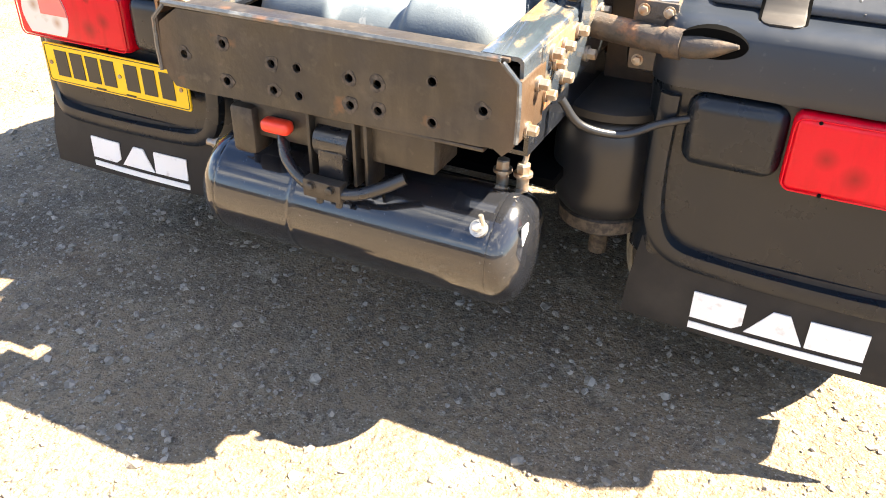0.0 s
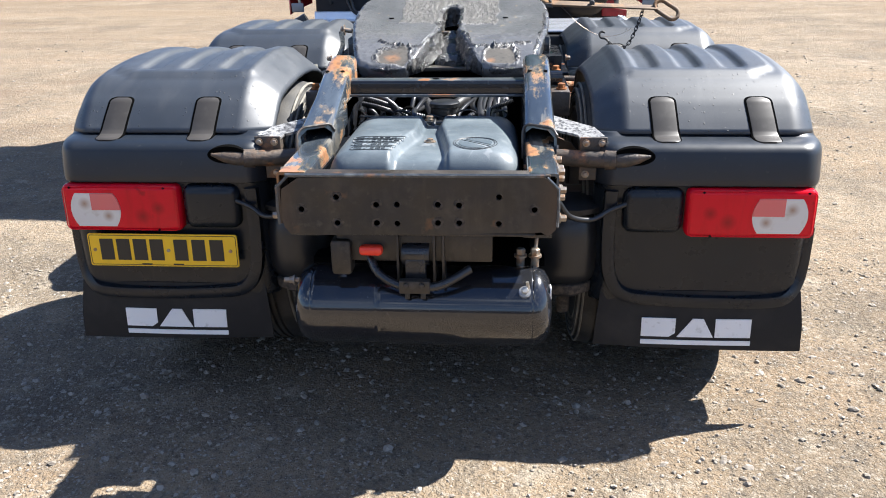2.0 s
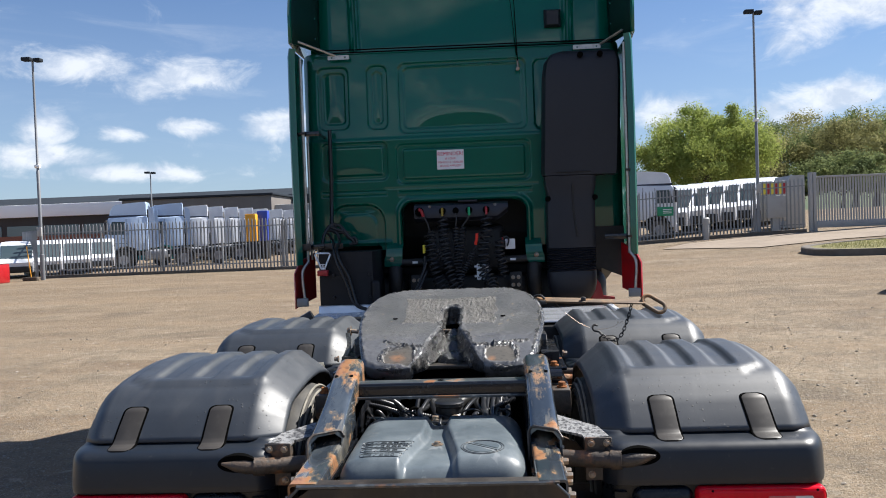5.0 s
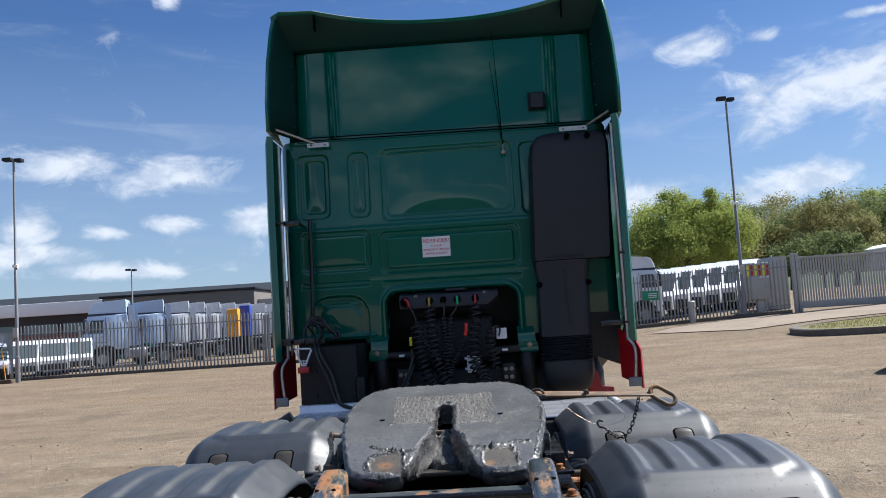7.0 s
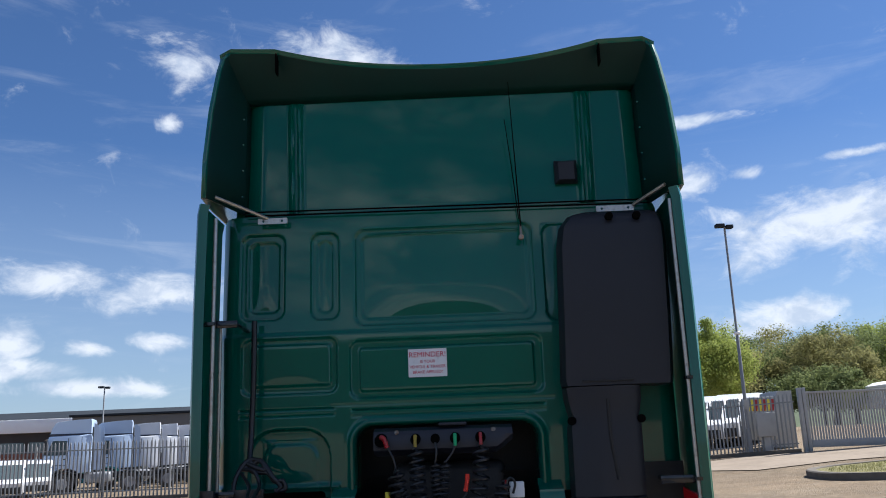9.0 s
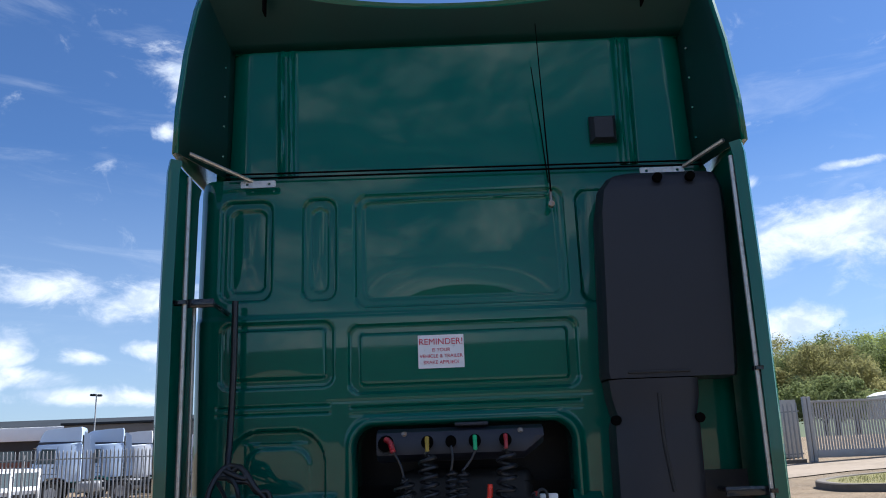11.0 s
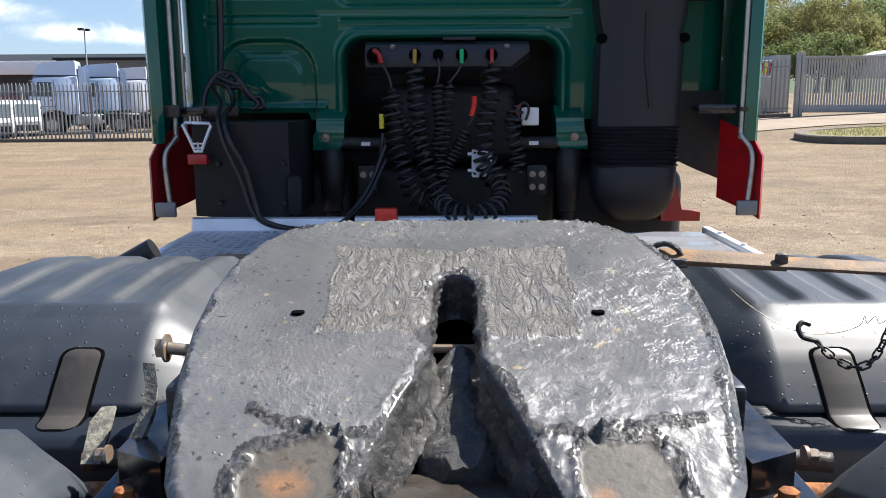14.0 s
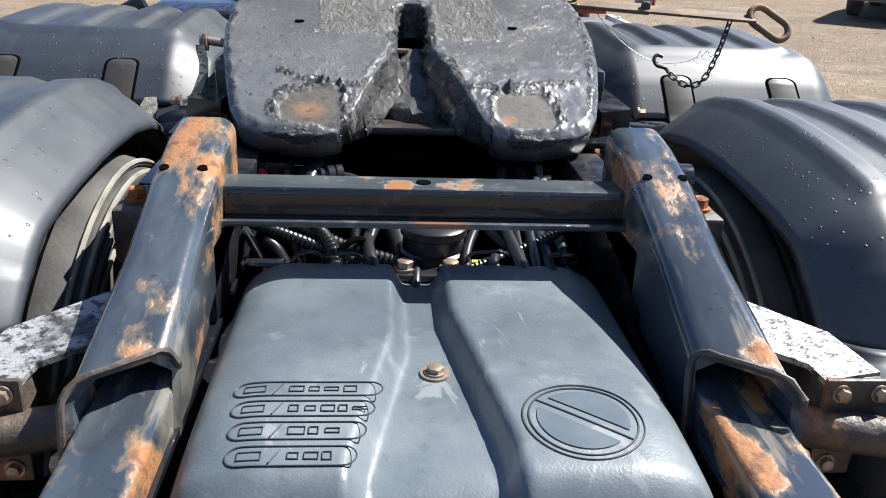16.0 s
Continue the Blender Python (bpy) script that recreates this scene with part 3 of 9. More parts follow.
    for key, a, b in (("leaf_lime", (0.46, 0.50, 0.15), (0.22, 0.29, 0.07)), ("leaf_green", (0.27, 0.31, 0.13), (0.13, 0.17, 0.07)), ("leaf_olive", (0.40, 0.38, 0.17), (0.20, 0.20, 0.085))):
        m = Mat(key, a, 0.9, spec=0.1)
        m.tint(m.noise(0.55, 0.35, 0.68, 4), b, 0.75).tint(m.island(), b, 0.45).tint(m.noise(0.16, 0.45, 0.7, 2), tuple(0.55 * v for v in b), 0.5)
        thin = m.nt.nodes.new("ShaderNodeBsdfTranslucent")
        m.nt.links.new(m.col, thin.inputs[0])
        both = m.nt.nodes.new("ShaderNodeMixShader")
        both.inputs[0].default_value = 0.42
        m.nt.links.new(m.b.outputs[0], both.inputs[1])
        m.nt.links.new(thin.outputs[0], both.inputs[2])
        m.nt.links.new(both.outputs[0], m.nt.nodes["Material Output"].inputs[0])
        M[key] = m.m
    M["sign_green"] = Mat("sign_green", (0.01, 0.22, 0.11), 0.5).m
    M["car_paint"] = Mat("car_paint", (0.05, 0.06, 0.075), 0.25, 0.3, 0.8).m
    m = Mat("hill_far", (0.05, 0.075, 0.035), 0.95)
    m.tint(m.noise(0.08, 0.4, 0.65), (0.085, 0.10, 0.05), 0.8)
    M["hill"] = m.m
    return M


M = make_materials()


# ---- mesh tools ----
def smooth_by_angle(me, deg=40):
    me.polygons.foreach_set("use_smooth", [True] * len(me.polygons))
    me.set_sharp_from_angle(angle=radians(deg))


def link(name, bm, mat, parent=None, label="", deg=40):
    me = bpy.data.meshes.new(name)
    if isinstance(bm, tuple):
        me.from_pydata(*bm)
    else:
        bmesh.ops.recalc_face_normals(bm, faces=bm.faces)
        bm.to_mesh(me)
        bm.free()
    smooth_by_angle(me, deg)
    for one in (mat if isinstance(mat, (list, tuple)) else [mat]):
        me.materials.append(one)
    ob = new(name, me)
    if parent is not None:
        ob.parent = parent
        m = parent.matrix_basis.copy()
        up = parent.parent
        while up is not None:
            m = up.matrix_basis @ parent.matrix_parent_inverse @ m
            parent, up = up, up.parent
        ob.matrix_parent_inverse = m.inverted()
    if label:
        tagged(ob, label)
    return ob


def part(name, bm, mat, parent, label="", deg=40):
    return link(name, bm, mat, parent, label, deg)


def thing(name, at, label, category, group="", kind=""):
    ob = new(name)
    ob.location = at
    ob.empty_display_size = 0.1
    return tagged(ob, label, category, group, kind)


def B():
    return bmesh.new()


def box(bm, x0, x1, y0, y1, z0, z1, bevel=0.0, seg=2, turn=None):
    r = bmesh.ops.create_cube(bm, size=1.0)
    vs = r["verts"]
    bmesh.ops.scale(bm, vec=(abs(x1 - x0), abs(y1 - y0), abs(z1 - z0)), verts=vs)
    if bevel:
        es = list({e for v in vs for e in v.link_edges})
        g = bmesh.ops.bevel(bm, geom=es, offset=bevel, segments=seg, affect="EDGES", profile=0.5)
        vs = list({v for f in g["faces"] for v in f.verts} | {v for v in vs if v.is_valid})
    m = Matrix.Translation(((x0 + x1) / 2, (y0 + y1) / 2, (z0 + z1) / 2))
    if turn is not None:
        m = m @ turn
    bmesh.ops.transform(bm, matrix=m, verts=vs)
    return vs


def loft(bm, rings, ring_closed=True, caps=True):
    rows = [[bm.verts.new(p) for p in ring] for ring in rings]
    n = len(rings[0])
    for a, b in zip(rows, rows[1:]):
        for i in range(n if ring_closed else n - 1):
            j = (i + 1) % n
            bm.faces.new((a[i], a[j], b[j], b[i]))
    if caps and ring_closed:
        bm.faces.new(rows[0][::-1])
        bm.faces.new(rows[-1])
    return rows


def tube(bm, pts, r, seg=8, caps=True, closed=False):
    """A round bar along pts; r is a number or one for each point."""
    pts = [Vector(p) for p in pts]
    n = len(pts)
    rr = r if isinstance(r, (list, tuple)) else [r] * n
    side, rings = None, []
    for i, p in enumerate(pts):
        a = pts[(i - 1) % n] if closed else pts[max(i - 1, 0)]
        b = pts[(i + 1) % n] if closed else pts[min(i + 1, n - 1)]
        d = (b - a).normalized()
        if side is None:
            side = d.orthogonal().normalized()
        side = (side - d * side.dot(d)).normalized()
        up = d.cross(side)
        rings.append([p + (side * math.cos(t) + up * math.sin(t)) * rr[i] for t in (2 * math.pi * k / seg for k in range(seg))])
    if closed:
        rings.append(rings[0])
        loft(bm, rings, True, False)
        bmesh.ops.remove_doubles(bm, verts=bm.verts, dist=1e-5)
    else:
        loft(bm, rings, True, caps)


def cyl(bm, p0, p1, r, r1=None, seg=24):
    tube(bm, [p0, p1], [r, r if r1 is None else r1], seg)


def hexbolt(bm, p, d, r, h):
    """A hexagon head on a washer at p, standing out along d."""
    p, d = Vector(p), Vector(d).normalized()
    cyl(bm, p, p + d * h * 0.25, r * 1.35, seg=16)
    tube(bm, [p + d * h * 0.25, p + d * h * 0.9, p + d * h], [r, r, r * 0.8], 6)


def curve(pts, n=8):
    """A smooth line through pts."""
    P = [Vector(p) for p in pts]
    P = [P[0] * 2 - P[1]] + P + [P[-1] * 2 - P[-2]]
    out = []
    for i in range(1, len(P) - 2):
        for k in range(n):
            t = k / n
            a, b, c, d = P[i - 1 : i + 3]
            out.append(0.5 * (2 * b + (c - a) * t + (2 * a - 5 * b + 4 * c - d) * t * t + (3 * b - a - 3 * c + d) * t ** 3))
    out.append(P[-2])
    return out


def rrect(x0, x1, y0, y1, r, n=6):
    """The outline of a rectangle with round corners, counter-clockwise."""
    out = []
    for cx, cy, a in ((x1 - r, y0 + r, -90), (x1 - r, y1 - r, 0), (x0 + r, y1 - r, 90), (x0 + r, y0 + r, 180)):
        out += [(cx + r * math.cos(radians(a + 90 * k / n)), cy + r * math.sin(radians(a + 90 * k / n))) for k in range(n + 1)]
    return out


def circle(cx, cy, r, n=12):
    return [(cx + r * math.cos(2 * math.pi * k / n), cy + r * math.sin(2 * math.pi * k / n)) for k in range(n)]


def plate(bm, outline, holes, place, depth):
    """A flat sheet with holes; place turns (u, v, w) into a point, w runs over depth."""
    loops = [outline] + list(holes)
    top, edges = [], []
    for lp in loops:
        vs = [bm.verts.new(place(u, v, 0.0)) for u, v in lp]
        top.append(vs)
        edges += [bm.edges.new((vs[i], vs[(i + 1) % len(vs)])) for i in range(len(vs))]
    g = bmesh.ops.triangle_fill(bm, edges=edges, use_beauty=True, use_dissolve=False)
    faces = [f for f in g["geom"] if isinstance(f, bmesh.types.BMFace)]
    mate = {}
    for lp, vs in zip(loops, top):
        for (u, v), a in zip(lp, vs):
            mate[a] = bm.verts.new(place(u, v, depth))
    for f in faces:
        bm.faces.new([mate[v] for v in reversed(f.verts[:])])
    for vs in top:
        for i in range(len(vs)):
            a, b = vs[i], vs[(i + 1) % len(vs)]
            bm.faces.new((a, b, mate[b], mate[a]))


def sd_rrect(x, z, x0, x1, z0, z1, r):
    """Signed distance to a rectangle with round corners (numpy), negative inside."""
    qx = np.abs(x - (x0 + x1) / 2) - (x1 - x0) / 2 + r
    qz = np.abs(z - (z0 + z1) / 2) - (z1 - z0) / 2 + r
    return np.minimum(np.maximum(qx, qz), 0) + np.hypot(np.maximum(qx, 0), np.maximum(qz, 0)) - r


def sd_poly(x, y, pts):
    """Signed distance to a polygon (numpy), negative inside."""
    p = np.array(pts, float)
    d = np.full(x.shape, 1e9)
    inside = np.zeros(x.shape, bool)
    for a, b in zip(p, np.roll(p, -1, 0)):
        e = b - a
        t = np.clip(((x - a[0]) * e[0] + (y - a[1]) * e[1]) / max(e @ e, 1e-12), 0, 1)
        d = np.minimum(d, np.hypot(x - a[0] - t * e[0], y - a[1] - t * e[1]))
        cross = (a[1] > y) != (b[1] > y)
        with np.errstate(divide="ignore", invalid="ignore"):
            inside ^= cross & (x < (b[0] - a[0]) * (y - a[1]) / (b[1] - a[1] + 1e-12) + a[0])
    return np.where(inside, -d, d)


def clipped_grid(us, vs, sd, shape):
    """A grid over us x vs, cut along sd = 0, with its border vertices set on that line; shape(u, v, d) gives the points. Returns verts, faces, border."""
    U, V = np.meshgrid(us, vs, indexing="ij")
    D = sd(U, V)
    e = 1e-4
    for _ in range(3):
        gx, gy = (sd(U + e, V) - sd(U - e, V)) / (2 * e), (sd(U, V + e) - sd(U, V - e)) / (2 * e)
        g = np.maximum(np.hypot(gx, gy), 1e-6)
        out = D > 0
        near = out & (D < 3 * max(us[1] - us[0], vs[1] - vs[0]))
        U, V = np.where(near, U - gx / g * D, U), np.where(near, V - gy / g * D, V)
        D = sd(U, V)
    D0 = sd(*np.meshgrid(us, vs, indexing="ij"))
    keep = (D0[:-1, :-1] < 0) | (D0[1:, :-1] < 0) | (D0[1:, 1:] < 0) | (D0[:-1, 1:] < 0)
    n, m = U.shape
    ids = -np.ones((n, m), int)
    faces, used = [], []
    for i, j in zip(*np.nonzero(keep)):
        f = []
        for a, b in ((i, j), (i + 1, j), (i + 1, j + 1), (i, j + 1)):
            if ids[a, b] < 0:
                ids[a, b] = len(used)
                used.append((a, b))
            f.append(int(ids[a, b]))
        faces.append(f)
    A = np.array(used)
    u, v = U[A[:, 0], A[:, 1]], V[A[:, 0], A[:, 1]]
    d = np.minimum(D[A[:, 0], A[:, 1]], 0)
    pts = shape(u, v, d)
    count = {}
    for f in faces:
        for a, b in zip(f, f[1:] + f[:1]):
            count[(a, b)] = count.get((a, b), 0) + 1
    border = [(a, b) for (a, b) in count if (b, a) not in count]
    return [tuple(p) for p in pts], faces, border


# ---- ground ----
def ground_z(x, y):
    """The yard: level under the truck, rising gently to the fence."""
    k = min(max((y - 4.0) / 32.0, 0.0), 1.5)
    k = k * k / (k + 0.06) * 1.06
    return k * max(0.20 + 0.05 * max(min(x, 22.0), -40.0), 0.0)


def make_ground():
    def axis(lo, hi, step, far, grow):
        a, s, right = hi, step, []
        while a < far:
            s *= grow
            a += s
            right.append(a)
        a, s, left = lo, step, []
        while a > -far:
            s *= grow
            a -= s
            left.append(a)
        return np.array(left[::-1] + list(np.arange(lo, hi + 1e-6, step)) + right)

    xs, ys = axis(-2.6, 2.6, 0.03, 900, 1.16), axis(-1.2, 1.9, 0.03, 1200, 1.13)
    X, Y = np.meshgrid(xs, ys, indexing="ij")
    verts = []
    for x, y in zip(X.ravel(), Y.ravel()):
        near = max(0.0, 1.0 - max(abs(x) / 9.0, abs(y) / 12.0))
        z = ground_z(x, y)
        z += near * (0.006 * noise.noise((x * 3.1, y * 3.1, 0)) + 0.0045 * noise.noise((x * 14, y * 14, 3)) + 0.004 * noise.noise((x * 31, y * 31, 7)))
        verts.append((x, y, z))
    n, m = X.shape
    faces = [(i * m + j, (i + 1) * m + j, (i + 1) * m + j + 1, i * m + j + 1) for i in range(n - 1) for j in range(m - 1)]
    g = link("ground", (verts, [], faces), M["gravel"])
    tagged(g, "dry sandy gravel yard with loose stones", "ground", kind="structure")


make_ground()


def stones():
    rnd = random.Random(4)
    verts, faces = [], []
    base = [Vector(v).normalized() for v in ((1, 1, 1), (-1, -1, 1), (-1, 1, -1), (1, -1, -1), (1, 0, 0), (-1, 0, 0), (0, 1, 0), (0, -1, 0), (0, 0, 1), (0, 0, -1), (1, -1, 1), (-1, 1, 1), (1, 1, -1), (-1, -1, -1))]
    hull = B()
    for v in base:
        hull.verts.new(v)
    bmesh.ops.convex_hull(hull, input=hull.verts)
    hull.verts.index_update()
    hv, hf = [v.co.copy() for v in hull.verts], [[v.index for v in f.verts] for f in hull.faces]
    hull.free()
    for k in range(15000):
        if k < 9000:
            x, y = rnd.uniform(-2.4, 2.4), rnd.uniform(-1.1, 1.9)
            s = min(0.0028 + rnd.expovariate(1 / 0.0024), 0.015)
        else:
            x, y = rnd.gauss(0, 5.5), -1.5 + 15 * rnd.random() ** 1.3
            s = min(0.004 + rnd.expovariate(1 / 0.004), 0.023)
        z = ground_z(x, y) + s * 0.1
        sc = Vector((s * rnd.uniform(0.8, 1.5), s * rnd.uniform(0.7, 1.3), s * rnd.uniform(0.45, 0.85)))
        rot = Euler((rnd.uniform(-0.4, 0.4), rnd.uniform(-0.4, 0.4), rnd.uniform(0, 6.3))).to_matrix()
        o = len(verts)
        for v in hv:
            w = rot @ Vector((v.x * sc.x * rnd.uniform(0.75, 1.2), v.y * sc.y * rnd.uniform(0.75, 1.2), v.z * sc.z))
            verts.append((x + w.x, y + w.y, z + w.z))
        faces += [[o + i for i in f] for f in hf]
    ob = link("loose_stones", (verts, [], faces), M["stone"], deg=25)
    tagged(ob, "loose pale grey stones scattered on the gravel", "stones", kind="stuff")


stones()

# ---- the truck ----
truck = thing("tractor_unit", (0, 2.3, 0), "dark green high-roof tractor unit with black mudguards and rusty chassis ends", "truck")


def crossmember():
    holes = [(-0.33, 0.83), (-0.228, 0.867), (-0.228, 0.79), (-0.114, 0.845), (-0.055, 0.846), (-0.114, 0.791), (-0.055, 0.79), (0.061, 0.847), (0.121, 0.845), (0.061, 0.793), (0.121, 0.793), (0.233, 0.87), (0.233, 0.792), (0.333, 0.834)]
    outline = [(-0.365, 0.755), (-0.31, 0.752), (0.33, 0.765), (0.352, 0.768), (0.372, 0.755), (0.392, 0.775), (0.40, 0.80), (0.40, 0.885), (0.358, 0.928), (-0.335, 0.922), (-0.385, 0.888), (-0.39, 0.80), (-0.382, 0.775)]
    bm = B()
    plate(bm, outline, [circle(x, z, 0.0085) for x, z in holes], lambda u, v, w: (u, w, v), 0.009)
    # flanges folded forward
    box(bm, -0.375, 0.375, 0.004, 0.055, 0.925, 0.934, 0.003)
    box(bm, -0.335, 0.335, 0.004, 0.08, 0.752, 0.761, 0.003)
    box(bm, -0.398, -0.388, 0.0, 0.12, 0.785, 0.90, 0.003)
    box(bm, 0.392, 0.402, 0.0, 0.12, 0.785, 0.90, 0.003)
    cm = part("crossmember", bm, M["dusty"], truck, "dusty dark steel end plate with bolt holes")
    for x, z in holes:
        rnd = random.Random(int(x * 1000))
        bm = B()
        ring = [(u + 0.006 * noise.noise((u * 60, v * 60, rnd.random() * 0.2)), v + 0.006 * noise.noise((u * 60, v * 60, 5.0))) for u, v in circle(x, z, 0.0165, 26)]
        if x in (-0.055, 0.233) and z < 0.88:
            ring = circle(x, z, 0.0115, 14)
        plate(bm, ring, [circle(x, z, 0.0088)], lambda u, v, w: (u, w - 0.0012, v), 0.003)
        part("bolt_mark", bm, M["ring"], cm, "scaly mark round a bolt hole")
    # black sheet added behind the plate as the darkness in its holes
    bm = B()
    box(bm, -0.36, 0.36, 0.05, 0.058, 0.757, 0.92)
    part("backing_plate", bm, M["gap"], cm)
    for sx in (-1, 1):
        bm = B()
        tube(bm, [(sx * 0.397, 0.0, 0.785), (sx * 0.399, -0.001, 0.84), (sx * 0.397, 0.0, 0.895), (sx * 0.365, 0.0, 0.927)], 0.0048, 6)
        part("side_edge", bm, M["chipped"], cm, "chipped rusty edge")
    # worn top edge
    bm = B()
    tube(bm, [(-0.37, 0.002, 0.929), (0.36, 0.002, 0.932)], 0.0065, 6)
    part("top_edge", bm, M["chipped"], cm, "chipped rusty edge")
    for sx in (-1, 1):
        for k in range(5):
            bm = B()
            hexbolt(bm, (sx * 0.402, 0.035 + 0.045 * (k % 5), (0.80, 0.87, 0.835, 0.88, 0.90)[k]), (sx, 0, 0), 0.011, 0.022)
            part("bolt", bm, M["bolt"], cm, "rusty hexagon bolt")


crossmember()


def rails():
    for sx in (-1, 1):
        bm = B()
        ring = [(0.305, 0.72), (0.389, 0.72), (0.389, 0.90), (0.305, 0.90), (0.305, 0.891), (0.380, 0.891), (0.380, 0.729), (0.305, 0.729)]
        loft(bm, [[(sx * x, y, z) for x, z in ring] for y in (0.09, 5.6)])
        part("chassis_rail", bm, M["worn"], truck, "black painted chassis rail with rust")
        # guide ramp: lower strap, upper inverted channel
        xo, xi = sx * 0.402, sx * 0.308
        w = (xo - xi) / 2
        c = (xo + xi) / 2

        def prof(y, z, half, drop, r=0.025):
            h = abs(half)
            pts = [(-h, -drop)]
            pts += [(-h + r - r * math.cos(radians(a)), -r + r * math.sin(radians(a))) for a in (0, 18, 36, 54, 72, 90)]
            pts += [(h - r + r * math.sin(radians(a)), -r + r * math.cos(radians(a))) for a in (0, 18, 36, 54, 72, 90)]
            pts += [(h, -drop), (h - 0.007, -drop)]
            pts += [(h - 0.007, -r), (h - r, -0.008), (-h + r, -0.008), (-h + 0.007, -r), (-h + 0.007, -drop)]
            # the mouth is cut askew and flares a little
            k = max(0.0, (0.46 - y) / 0.09) if drop > 0.07 else 0.0
            return [(c + u * (1 + 0.10 * min(k, 1.0) ** 2), y - k * (0.020 + 0.045 * (sx * u / h) - 0.25 * v), z + v * (1 + 0.1 * k) + 0.006 * min(k, 1.0) ** 2) for u, v in pts]

        bm = B()
        rows = [(0.375, 0.992, 0.10), (0.39, 1.0, 0.11), (0.55, 1.062, 0.13), (0.70, 1.118, 0.15), (0.715, 1.121, 0.15), (0.73, 1.126, 0.15), (0.80, 1.146, 0.16), (0.875, 1.155, 0.17)]
        loft(bm, [prof(y, z, w, d) for y, z, d in rows])
        ra = part("guide_ramp", bm, M["rusty"], truck, "worn dark steel guide ramp with orange rust")
        bm = B()
        loft(bm, [prof(y, z, w * 0.93, d, 0.012) for y, z, d in [(0.012, 0.936, 0.06), (0.12, 0.94, 0.06), (0.25, 0.945, 0.06), (0.42, 0.955, 0.06), (0.6, 0.98, 0.06)]])
        part("ramp_foot", bm, M["rusty"], ra)
        bm = B()
        box(bm, *sorted((sx * 0.391, sx * 0.401)), 0.10, 0.62, 0.80, 0.93, 0.003)
        part("ramp_web", bm, M["rusty"], ra)
        for k in range(6):
            bm = B()
            hexbolt(bm, (sx * 0.401, 0.15 + 0.075 * k, 0.905 - 0.07 * (k % 2)), (sx, 0, 0), 0.012, 0.022)
            part("web_bolt", bm, M["bolt"], ra)
        # torn rust lip at the mouth of the channel
        bm = B()
        mouth = prof(0.372, 0.9925, w, 0.10)[:13]
        lip = [Vector(p) + Vector((0, 0.003 * math.sin(5 * i), 0.001)) for i, p in enumerate(mouth)]
        tube(bm, lip, [0.0045 + 0.0012 * math.sin(3 * i) for i in range(13)], 8)
        part("lip", bm, M["bar"], ra, "rusted brown edge")
        for u in (-0.55, 0.6):
            bm = B()
            hp, hn = Vector((c + u * w, 0.705, 1.1195)), Vector((0, -0.28, 0.96))
            cyl(bm, hp - hn * 0.004, hp + hn * 0.0012, 0.0072, seg=14)
            part("drain_hole", bm, M["gap"], ra)
        bm = B()
        box(bm, c - abs(w) * 0.9, c + abs(w) * 0.9, 0.62, 0.86, 0.97, 1.06, 0.004)
        part("ramp_support", bm, M["worn"], ra)
        bm = B()
        box(bm, *sorted((sx * 0.40, sx * 0.475)), 0.73, 0.86, 0.955, 1.045, 0.008)
        block = part("outer_block", bm, M["bar"], ra, "rusty brown block beside the ramp")
        bm = B()
        hexbolt(bm, (sx * 0.445, 0.775, 1.045), (0, 0, 1), 0.014, 0.022)
        part("bolt", bm, M["rust"], block)
        if sx > 0:
            bm = B()
            cyl(bm, (0.395, 0.845, 1.075), (0.45, 0.845, 1.075), 0.027, seg=20)
            part("bush", bm, M["worn"], block)
    # bar between the ramps
    bm = B()
    y0, y1, z0, z1 = 0.735, 0.80, 1.028, 1.083
    ring = [(y0 + 0.0055, z1 - 0.0015), (y0 + 0.012, z1), (y1, z1), (y1, z1 - 0.008), (y0 + 0.013, z1 - 0.008), (y0 + 0.008, z1 - 0.014), (y0 + 0.008, z0 + 0.008), (y0 - 0.02, z0 + 0.006), (y0 - 0.02, z0), (y0, z0), (y0, z1 - 0.012), (y0 + 0.0015, z1 - 0.0055)]
    loft(bm, [[(x, y, z) for y, z in ring] for x in (-0.315, 0.315)])
    bar = part("cross_bar", bm, [M["worn"], M["dusty_paint"]], truck, "glossy black channel bar with rust patches")
    for p in bar.data.polygons:
        p.material_index = 1 if p.normal.z > 0.8 and p.center.z > z1 - 0.004 else 0
    bm = B()
    cyl(bm, (-0.005, 0.772, z1 - 0.002), (-0.005, 0.772, z1 + 0.0015), 0.012, seg=16)
    part("hole", bm, M["gap"], bar)
    bm = B()
    box(bm, -0.315, 0.315, y0 - 0.024, y0 - 0.012, z0 - 0.001, z0 + 0.009, 0.003)
    part("lower_lip", bm, M["chipped"], bar, "chipped lower edge")


rails()


def resample(pts, n):
    P = [Vector(p) for p in pts]
    L = [0.0]
    for a, b in zip(P, P[1:]):
        L.append(L[-1] + (b - a).length)
    out = []
    for k in range(n):
        s = L[-1] * k / (n - 1)
        i = max(j for j in range(len(L)) if L[j] <= s + 1e-9)
        i = min(i, len(P) - 2)
        out.append(P[i].lerp(P[i + 1], (s - L[i]) / max(L[i + 1] - L[i], 1e-9)))
    return out


